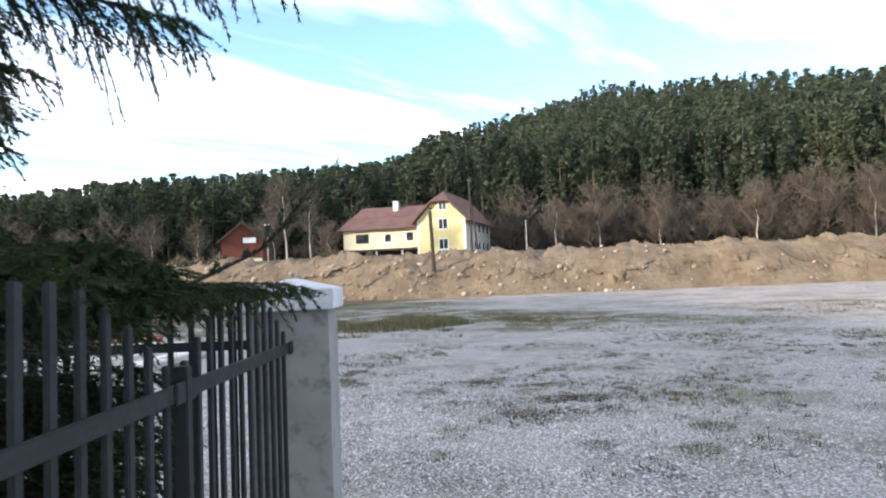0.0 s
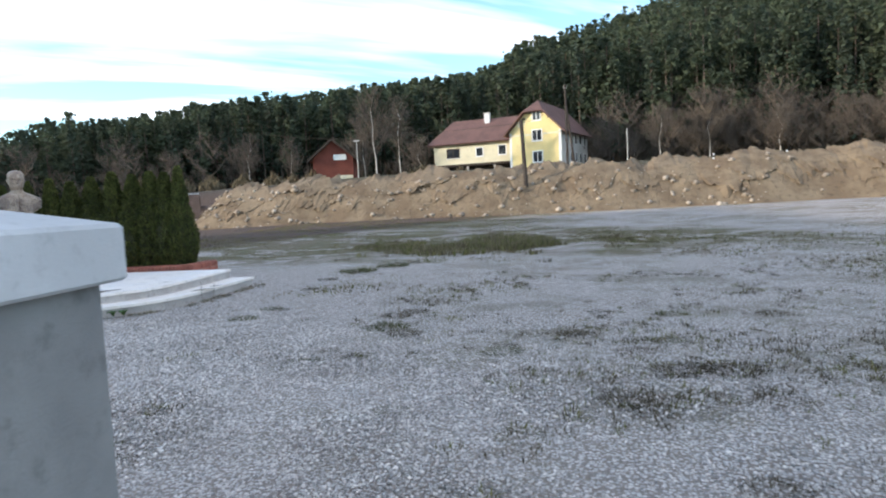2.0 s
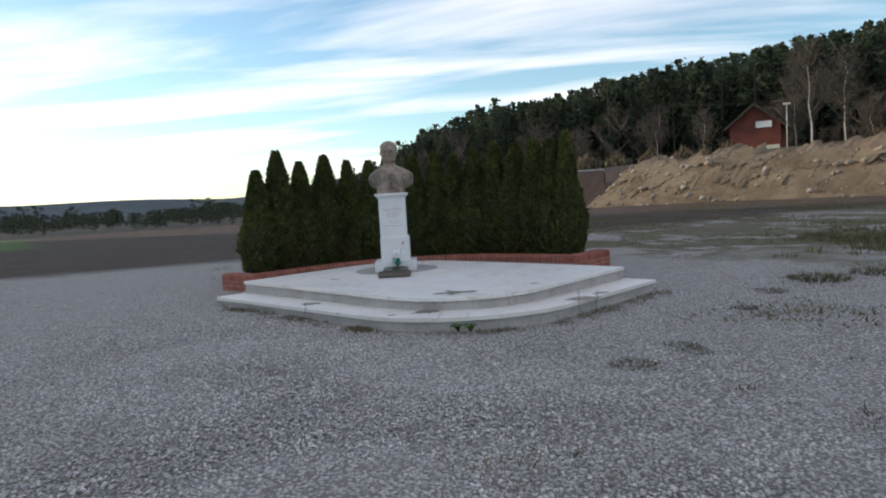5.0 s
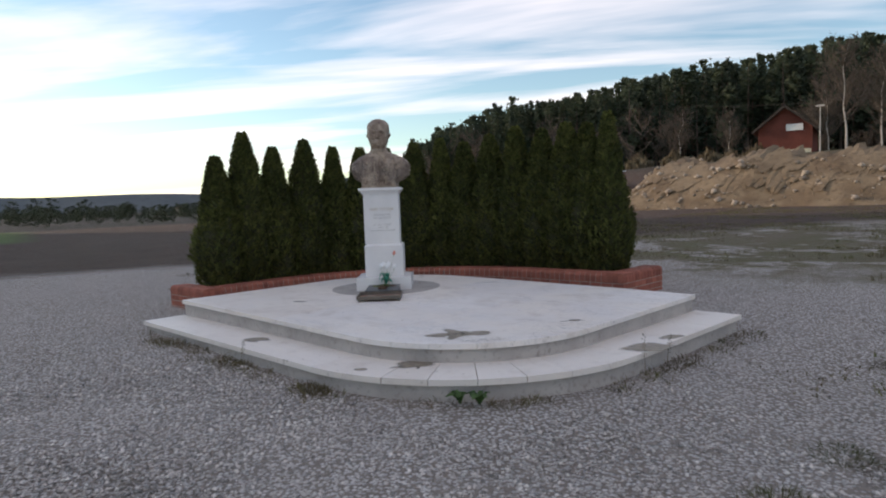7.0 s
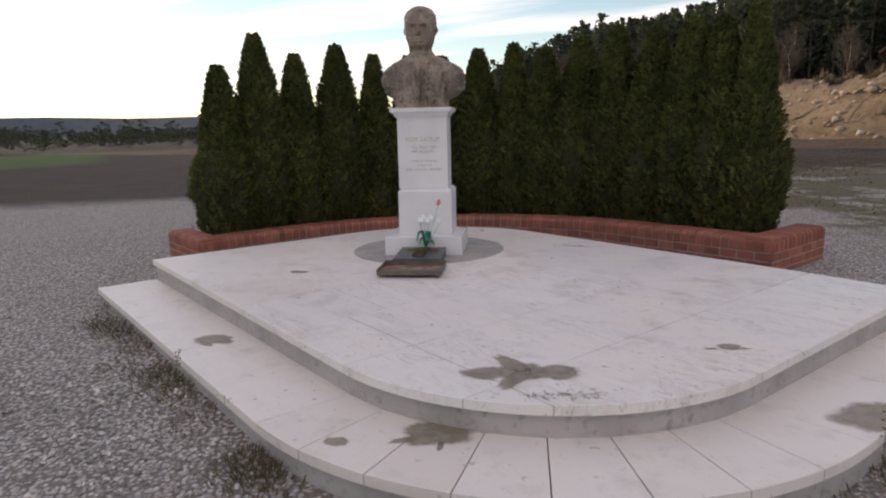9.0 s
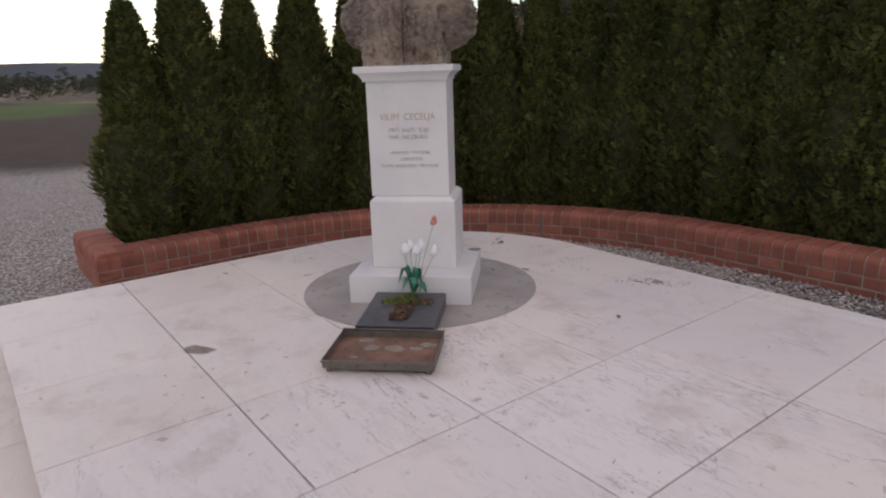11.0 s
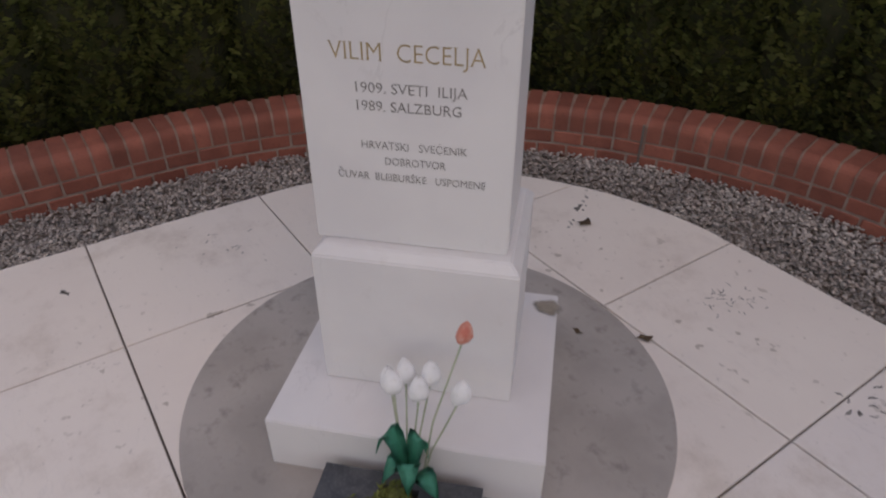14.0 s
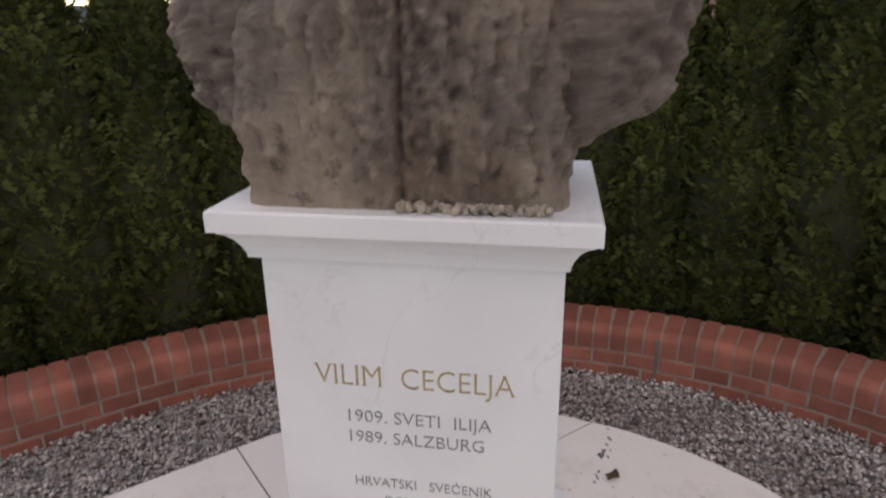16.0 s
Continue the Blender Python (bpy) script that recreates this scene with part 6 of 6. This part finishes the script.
ov = 0.75
half_w = GW / 2
slope = (PEAK - EAVE) / half_w
zo = EAVE - ov * slope * 0.55
hipx, hipz = half_w * 0.40, PEAK - (half_w * 0.40) * slope
for sgn in (-1, 1):
    x0 = -half_w
    pts = [(x0 + sgn * (half_w + ov), -ov, zo), (x0 + sgn * hipx, -ov, hipz), (x0, 1.7, PEAK), (x0, GL + ov, PEAK), (x0 + sgn * (half_w + ov), GL + ov, zo)]
    part("roof", slab_between(pts, 0.18), M_roof, house)
part("roof", slab_between([(-half_w - hipx, -ov, hipz), (-half_w + hipx, -ov, hipz), (-half_w, 1.7, PEAK)], 0.16), M_roof, house, "small hipped end of the roof")
for z, w, h in ((0.9, 1.25, 1.35), (3.65, 1.25, 1.35), (6.25, 1.05, 1.15)):
    window_part(house, -half_w + 0.3, z, w, h)
for x in (-half_w - 1.45, -half_w + 2.0):
    part("vent_window", box(x - 0.25, x + 0.25, -0.03, 0.02, 6.4, 6.65), M_dark, house)
for y in (2.0, 4.3, 6.6, 8.9, 11.2):
    for z in (0.9, 3.3):
        side_window(house, 0.03, y, z, 0.75, 1.15)

wing = empty("house_wing", pose(hx, hy, HZ, 0, 0, -10) @ Matrix.Translation((-GW - 0.1, 3.0, 0)), "long cream rendered wing with a red-brown tiled roof above open storage", "house")
WL, WD, WE, WP = 11.2, 9.0, 4.6, 7.9
part("wall", box(-WL, 0.6, 0, WD, 1.45, WE), M_cream, wing)
# a solid dark block stands in for the shade inside the open storage
part("undercroft", box(-WL + 0.5, 0.6, 1.6, WD - 0.3, -1.0, 1.45), M_dark, wing, "open undercroft, its shade given as a dark block")
part("beam", box(-WL, 0.6, -0.08, 0.35, 1.15, 1.44), M_dark, wing)
for x in (-WL + 0.5, -6.4, -2.6, 0.0):
    part("support", box(x - 0.12, x + 0.12, 0.05, 0.3, -1.0, 1.15), M_greyr, wing)
part("roof", slab_between([(-WL - 0.7, -0.8, WE - 0.35), (2.6, -0.8, WE - 0.35), (2.6, WD / 2, WP), (-WL + 1.6, WD / 2, WP)], 0.18), M_roof, wing)
part("roof", slab_between([(-WL - 0.7, WD + 0.8, WE - 0.35), (2.6, WD + 0.8, WE - 0.35), (2.6, WD / 2, WP), (-WL + 1.6, WD / 2, WP)], 0.18), M_roof, wing)
part("roof", slab_between([(-WL - 0.7, -0.8, WE - 0.35), (-WL + 1.6, WD / 2, WP), (-WL - 0.7, WD + 0.8, WE - 0.35)], 0.18), M_roof, wing, "hipped end of the roof")
chim = part("chimney", box(-4.6, -3.9, 3.4, 4.1, 6.6, 8.5), M_trim, wing, "white rendered chimney")
part("chimney_cap", box(-4.7, -3.8, 3.3, 4.2, 8.5, 8.62), M_greyr, chim)
for x, w, h, l in ((-8.4, 1.7, 1.15, 2), (-4.6, 0.95, 1.1, 1), (-1.4, 1.05, 1.25, 1)):
    window_part(wing, x, 2.4, w, h, 0.0, l, M_dark if w > 1.5 else None)

bxx, byy = far_at(17.95, 80)
BZ0 = 1.5 + 80 * math.tan(radians(2.4))
barn = empty("barn", pose(bxx, byy, BZ0, 0, 0, 12), "dark red boarded barn with a small white sign under the gable", "barn")
bm = bmesh.new()
gab = [(-2.5, -1.5), (2.3, -1.5), (2.3, 2.7), (-0.1, 4.7), (-2.5, 2.7)]
A, B = [bm.verts.new((x, 0, z)) for x, z in gab], [bm.verts.new((x, 8, z)) for x, z in gab]
bm.faces.new(A), bm.faces.new(B[::-1])
for k in range(5):
    bm.faces.new((A[k], B[k], B[(k + 1) % 5], A[(k + 1) % 5]))
bmesh.ops.recalc_face_normals(bm, faces=bm.faces[:])
part("wall", bm, M_barn, barn)
for k in range(19):
    part("batten", box(-2.45 + k * 0.26, -2.41 + k * 0.26, -0.03, -0.002, -0.4, 2.6), M_barn, barn)
part("roof", slab_between([(-3.1, -0.7, 2.4), (-0.1, -0.7, 4.9), (-0.1, 8.6, 4.9), (-3.1, 8.6, 2.4)], 0.2), M_dark, barn)
part("roof", slab_between([(2.9, -0.7, 2.4), (-0.1, -0.7, 4.9), (-0.1, 8.6, 4.9), (2.9, 8.6, 2.4)], 0.2), M_dark, barn)
part("sign", box(0.0, 1.5, -0.10, -0.03, 2.35, 3.0), M_trim, barn, "white sign board")
part("base_panel", box(0.1, 2.2, -0.09, -0.03, -0.6, 0.5), M_cream, barn, "pale lower panel")


def pole_thing(az, d, el0, el1, r, mat_, label, lean=0.0, extras=None, name_="utility_pole"):
    x, y = far_at(az, d)
    z0, z1 = 1.5 + d * math.tan(radians(el0)), 1.5 + d * math.tan(radians(el1))
    root = empty(name_, pose(x, y, z0, 0, lean, 0), label, "pole")
    part("shaft", tube([(0, 0, -1.2), (0, 0, (z1 - z0))], [r, r * 0.75], 10), mat_, root)
    if extras:
        extras(root, z1 - z0)
    return root, Vector((x, y, z1))


def insulators(root, h):
    for sx in (-0.12, 0.12):
        part("insulator", tube([(sx, 0, h - 0.5), (sx * 1.6, 0, h - 0.35), (sx * 1.6, 0, h - 0.15)], 0.03, 6), M_greyr, root)


def brace(root, h):
    part("brace", tube([(0.9, 0.1, -1.2), (0.05, 0, h * 0.75)], [0.15, 0.11], 8), M_dark, root)
    insulators(root, h)


_, pa = pole_thing(1.29, 44, 0.48, 6.63, 0.16, M_dark, "leaning dark wooden utility pole on the earth bank", -2.0, insulators)
_, pb = pole_thing(-2.2, 80, 2.7, 9.3, 0.15, M_dark, "dark wooden utility pole with a brace beside the farmhouse", 0.0, brace)
_, pc = pole_thing(-7.15, 75, 2.7, 5.3, 0.07, M_greyr, "short grey post behind the earth bank")
_, pd = pole_thing(15.9, 76, 2.4, 5.6, 0.06, M_greyr, "thin grey lamp post beside the barn", 0.0, lambda root, h: part("lamp_head", box(-0.35, 0.35, -0.1, 0.1, h - 0.05, h + 0.12, 0.03), M_greyr, root), "lamp_post")
pe = Vector((*far_at(24, 95), 12.5))
for a, b in ((pa, pb), (pa, pe)):
    mid = (a + b) / 2 - Vector((0, 0, 0.9))
    w_ = link("overhead_wire", tube([a - Vector((0, 0, 0.2)), a.lerp(b, 0.25) - Vector((0, 0, 0.85)), mid - Vector((0, 0, 0.2)), a.lerp(b, 0.75) - Vector((0, 0, 0.85)), b - Vector((0, 0, 0.2))], 0.012, 4), M_dark)
    tagged(w_, "thin dark overhead wire between utility poles", "wire", "overhead wires")

# pale road behind the bank on the right and left, and marker posts
for (a0, d0), (a1, d1) in (((-20, 64), (-40, 62)), ((33, 62), (29, 62))):
    pts = []
    for t in np.linspace(0, 1, 12):
        x, y = far_at(a0 + (a1 - a0) * t, d0 + (d1 - d0) * t)
        pts.append((x, y, on_land(x, y)))
    lift = 1.9 if a0 > 0 else 1.75
    bm = bmesh.new()
    rows_, banks = [], []
    for x, y, z in pts:
        k = Vector((x, y - 2, 0)).normalized()
        top_z = 1.5 + math.hypot(x, y - 2) * math.tan(radians(lift + (0.35 if a0 < 0 else -0.1)))
        rows_.append([bm.verts.new((x + k.x * s_, y + k.y * s_, zz)) for s_, zz in ((0, top_z - 0.14), (0, top_z), (4.5, top_z + 0.05), (4.5, top_z - 0.14))])
        banks.append([(x + k.x * s_, y + k.y * s_, zz) for s_, zz in ((-5.5, z - 0.6), (-0.6, top_z - 0.13), (5.2, top_z - 0.13), (9.5, top_z - 3.0))])
    for ra, rb in zip(rows_, rows_[1:]):
        for j in range(4):
            bm.faces.new((ra[j], rb[j], rb[(j + 1) % 4], ra[(j + 1) % 4]))
    bmesh.ops.recalc_face_normals(bm, faces=bm.faces[:])
    tagged(link("road", bm, M_asphalt), "pale road on a low embankment behind the earth heap", "road", kind="structure")
    bm = bmesh.new()
    rows_ = [[bm.verts.new(p_) for p_ in row] for row in banks]
    for ra, rb in zip(rows_, rows_[1:]):
        for j in range(3):
            bm.faces.new((ra[j], rb[j], rb[j + 1], ra[j + 1]))
    bmesh.ops.recalc_face_normals(bm, faces=bm.faces[:])
    tagged(link("road_embankment", bm, M_ground), "weedy low embankment that carries the road", "embankment", kind="structure")
for az, d, el in ((-13.8, 56, 2.35), (-19.0, 57, 2.2)):
    x, y = far_at(az, d)
    z = 1.5 + d * math.tan(radians(el))
    root = empty("marker_post", pose(x, y, z - 0.5), "short white roadside marker post", "post", "marker posts")
    part("post", box(-0.06, 0.06, -0.05, 0.05, -1.6, 0.9, 0.02), M_trim, root)
    part("band", box(-0.065, 0.065, -0.055, 0.055, 0.55, 0.75, 0.01), M_dark, root)

# ---- woods ----
def conifer_mesh(seed, h, crown_from, width, n, clump, pine):
    """Trunk and ragged crown of many small sprays; returns both as arrays."""
    q = np.random.default_rng(seed)
    t = q.random(n) ** (0.9 if pine else 0.75)
    z = h * (crown_from + (1 - crown_from) * t)
    prof = (np.sin(np.pi * np.clip(t * 0.86 + 0.14, 0, 1)) ** 0.7 if pine else (1 - t) ** 0.8 + 0.05)
    lobes = 1 + 0.35 * np.sin(q.uniform(0, 6.28) + 9 * t) * (1 if pine else 0.5)
    a = q.random(n) * 6.283
    if pine:
        branch = q.integers(0, 16, n)
        a = branch * 2.4 + q.normal(0, 0.35, n)
        t2 = (branch % 8) / 8
        z = h * (crown_from + (1 - crown_from) * np.clip(t2 + 0.12 + q.normal(0, 0.06, n), 0, 1))
        prof = np.sin(np.pi * np.clip(t2 * 0.8 + 0.2, 0, 1)) ** 0.7
    r = width * prof * lobes * np.sqrt(q.random(n) * 0.85 + 0.15)
    c = np.stack([r * np.cos(a), r * np.sin(a), z - (0 if pine else 0.35) * r], 1)
    size = clump * q.uniform(0.6, 1.3, n)[:, None]
    d1 = q.normal(size=(n, 3)) * (1, 1, 0.55)
    d2 = q.normal(size=(n, 3)) * (1, 1, 0.75)
    d3 = q.normal(size=(n, 3)) * (1, 1, 0.8)
    nrm = lambda d: d / np.linalg.norm(d, axis=1)[:, None]
    V = np.stack([c + nrm(d1) * size, c + nrm(d2) * size, c + nrm(d3) * size, c - nrm(d1 + d2) * size * 0.7], 1)
    i = (np.arange(n) * 4)[:, None]
    F = np.concatenate([i + np.array([[0, 1, 2]]), i + np.array([[0, 2, 3]])])
    tv, tf = [], []
    for k in range(3):
        zz, rr = h * k / 2 * 0.95, (0.20 * (1 - k / 2) + 0.03) * h / 16
        tv += [(rr * math.cos(6.283 * s_ / 5), rr * math.sin(6.283 * s_ / 5), zz - (0.8 if k == 0 else 0)) for s_ in range(5)]
    for k in range(2):
        tf += [(k * 5 + s_, k * 5 + (s_ + 1) % 5, k * 5 + 5 + (s_ + 1) % 5, k * 5 + 5 + s_) for s_ in range(5)]
    return V.reshape(-1, 3), F, np.array(tv), tf


variants = [conifer_mesh(11, 16, 0.24, 2.0, 300, 0.46, True), conifer_mesh(12, 18, 0.30, 1.9, 300, 0.44, True), conifer_mesh(13, 17, 0.08, 1.9, 300, 0.44, False), conifer_mesh(14, 14, 0.10, 1.8, 270, 0.44, False), conifer_mesh(15, 17, 0.18, 2.2, 310, 0.48, True)]
VAR_H = [16, 18, 17, 14, 17]
places = [[] for _ in variants]
planted = 0
while planted < 2900:
    az = rng.uniform(-46, 56)
    d = 106 + 140 * rng.random() ** 1.25
    x, y = far_at(az, d)
    el = float(np.interp(az, RIDGE_AZ, RIDGE_EL))
    left = float(smooth(0, 8, az))
    v = int(rng.choice([2, 3, 2, 4])) if rng.random() < 0.62 + 0.28 * left else int(rng.choice([0, 1, 4]))
    z = on_land(x, y)
    size_ = rng.uniform(0.78, 1.15)
    room = (d * math.tan(radians(el + 0.25 + rng.normal(0, 0.28))) + 1.5 - z) / VAR_H[v]
    if room < 0.4:
        continue
    places[v].append((x, y, z, min(size_, room), rng.random() * 6.28, rng.normal(0, 0.02)))
    planted += 1
for v, (cv, cf, tv, tf) in enumerate(variants):
    if not places[v]:
        continue
    scatter_mesh("woodland_crowns", cv, cf, places[v], M_pine if v in (0, 1, 4) else M_forest, "dense dark conifer wood covering the hillside", "forest")
    scatter_mesh("woodland_trunks", tv, tf, places[v], M_trunk, "bare lower trunks of the hillside conifers", "forest")


def bare_tree_mesh(seed, h, width, branches):
    """A leafless tree: trunk and limbs that fork into thin twigs."""
    q = random.Random(seed)
    trunk_bm, limb_bm = bmesh.new(), bmesh.new()
    sway = [Vector((q.uniform(-0.15, 0.15) * k, q.uniform(-0.15, 0.15) * k, h * k / 5)) for k in range(6)]
    sway[0] = Vector((0, 0, -0.8))
    tube(sway, [0.13 * (1 - 0.17 * k) * h / 11 for k in range(6)], 6, trunk_bm)
    for _ in range(branches):
        t = q.uniform(0.22, 0.97)
        i = min(int(t * 5), 4)
        p = sway[i].lerp(sway[i + 1], t * 5 - i)
        a = q.uniform(0, 6.283)
        ln = width * (1.1 - 0.75 * t) * q.uniform(0.7, 1.2)
        tip = p + Vector((math.cos(a) * ln, math.sin(a) * ln, ln * q.uniform(0.7, 1.5)))
        tube([p, p.lerp(tip, 0.5) + Vector((0, 0, -0.1 * ln)), tip], [0.04, 0.028, 0.012], 3, limb_bm, cap=False)
        for _k in range(7):
            s_ = p.lerp(tip, q.uniform(0.3, 1.0))
            e = s_ + Vector((q.uniform(-1, 1), q.uniform(-1, 1), q.uniform(0.1, 1.3))) * ln * 0.42
            tube([s_, e], [0.018, 0.008], 3, limb_bm, cap=False)
            for _j in range(2):
                s2 = s_.lerp(e, q.uniform(0.4, 1))
                tube([s2, s2 + Vector((q.uniform(-1, 1), q.uniform(-1, 1), q.uniform(-0.3, 0.9))) * ln * 0.25], [0.012, 0.006], 3, limb_bm, cap=False)
    return trunk_bm, limb_bm


birches = []
for k, (seed, h, width) in enumerate([(31, 9.5, 3.0), (32, 8.5, 2.8), (33, 7.0, 2.5)]):
    tb, lb = bare_tree_mesh(seed, h, width, 62)
    root = empty("birch", Matrix(), "bare birch with a pale trunk and fine brown twigs", "tree", "birches")
    part("trunk", tb, M_birch, root)
    part("twig_crown", lb, M_twig, root, "fine brown twigs")
    birches.append(root)
bplaces = [(14.3, 78, 2.7, 1.0), (12.2, 80, 2.7, 1.0), (15.3, 82, 2.6, 0.95), (-9.7, 88, 2.2, 0.75), (-13.5, 92, 2.4, 0.85), (-18.5, 92, 2.2, 0.8), (-26, 93, 2.4, 0.85), (-34, 95, 2.3, 0.9), (10.6, 92, 2.8, 0.7), (21.5, 98, 2.2, 0.7), (25, 100, 2.0, 0.9)]
for k, (az, d, el, s_) in enumerate(bplaces):
    x, y = far_at(az, d)
    m = pose(x, y, on_land(x, y), 0, 0, k * 77)
    ob = birches[k % 3] if k < 3 else copy_thing(birches[k % 3], m)
    ob.matrix_basis = m @ Matrix.Scale(s_, 4)
# brushwood along the foot of the wood
tb, lb = bare_tree_mesh(51, 4.2, 1.9, 15)
tb.free()
me = bpy.data.meshes.new("tmp")
bmesh.ops.triangulate(lb, faces=lb.faces[:])
lb.to_mesh(me)
lb.free()
bv, bf = [v.co[:] for v in me.vertices], [tuple(p_.vertices) for p_ in me.polygons]
bpy.data.meshes.remove(me)
bp = []
for _ in range(330):
    az = rng.uniform(-45, 46) if rng.random() < 0.5 else rng.uniform(-40, -4)
    d = rng.uniform(92, 110)
    if -4.6 < az < 10.5 and d < 100:
        continue
    x, y = far_at(az, d)
    bp.append((x, y, on_land(x, y) - 0.2, 0.6 + 1.7 * rng.random() ** 1.8, rng.random() * 6.28, rng.normal(0, 0.08)))
scatter_mesh("brushwood", bv, bf, bp, M_twig, "leafless brown brushwood along the edge of the wood", "shrubs")
# low shrubs by the barn and the house
V, F = rosette(260, 1.0, 0.16, 60)
V = [Vector((v.x, v.y, v.z * 6 + (1 - min(1, math.hypot(v.x, v.y))) * 0.9 * abs(math.sin(i * 1.7)))) for i, v in enumerate(V)]
sp = []
for az, d, s_ in ((19.8, 79, 1.3), (20.2, 78, 0.9), (11.0, 82, 1.2), (10.2, 81, 1.4), (7.0, 82, 1.0), (3.6, 83, 0.9), (23, 82, 1.4), (25.5, 84, 1.5), (28, 85, 1.6), (30.5, 88, 1.7), (33, 90, 2.0), (21.5, 84, 1.3)):
    x, y = far_at(az, d)
    sp.append((x, y, max(on_land(x, y), 1.5 + d * math.tan(radians(2.0))) - 0.3, s_, az, 0))
scatter_mesh("shrubs", V, F, sp, M_weed, "yellow-brown autumn shrubs behind the earth bank", "shrubs")

# far country to the west: tree lines, hamlet, distant ridge
tl = []
for k in range(2200):
    az = rng.uniform(50, 128)
    d = rng.uniform(72, 330)
    x, y = far_at(az, d)
    top = rng.uniform(-0.4, 0.6) + 0.5 * noise.noise((az * 0.35, 0, 0))
    if k % 40 == 0:
        top += 0.7
    z = on_land(x, y) - 0.1
    tl.append((x, y, z, max(0.05, (1.5 + d * math.tan(radians(top)) - z) / 17), rng.random() * 6.28, 0.0))
scatter_mesh("tree_line", variants[4][0] * np.array([2.6, 2.6, 1.0]), variants[4][1], tl, M_forest, "distant dark tree line behind the fields", "forest")
for k, (az, d) in enumerate(((61.5, 700), (64.5, 720), (66.5, 690))):
    x, y = far_at(az, d)
    root = empty("distant_house", pose(x, y, on_land(x, y), 0, 0, az + 20), "small far grey house with a dark roof among trees", "house", "distant hamlet")
    part("wall", box(-4, 4, -3, 3, -0.5, 3.2), M_greyr, root)
    part("roof", prism([(-4.4, -3.4), (4.4, -3.4), (4.4, 3.4), (-4.4, 3.4)], 3.2, 3.25), M_roof, root) if k % 2 else part("roof", loft([[(-4.4, -3.4, 3.2), (4.4, -3.4, 3.2), (4.4, 3.4, 3.2), (-4.4, 3.4, 3.2)], [(-4.4, -0.05, 5.6), (4.4, -0.05, 5.6), (4.4, 0.05, 5.6), (-4.4, 0.05, 5.6)]], 4), M_roof, root)
ra = np.linspace(40, 130, 90)
rh = np.array([1.5 + 1400 * math.tan(radians(1.35 + 0.5 * noise.noise((a * 0.09, 2.0, 0)) + 1.2 * float(smooth(62, 48, a)))) for a in ra])
V, F = [], []
for a, h in zip(ra, rh):
    for d, zz in ((1250, -5.0), (1400, h), (1600, h * 0.8)):
        x, y = far_at(a, d)
        V.append((x, y, zz))
for k in range(len(ra) - 1):
    F += [(3 * k, 3 * k + 3, 3 * k + 4, 3 * k + 1), (3 * k + 1, 3 * k + 4, 3 * k + 5, 3 * k + 2)]
# distance haze is painted into the ridge's blue-grey colour
M_far = surf("haze_tinted_woods", (0.055, 0.072, 0.085), (0.07, 0.088, 0.10), None, 0.01, 0.05, 0.95, bump=0)
tagged(raw("distant_ridge", V, F, M_far), "wooded ridge on the horizon, tinted blue-grey as haze", "hill", kind="structure")
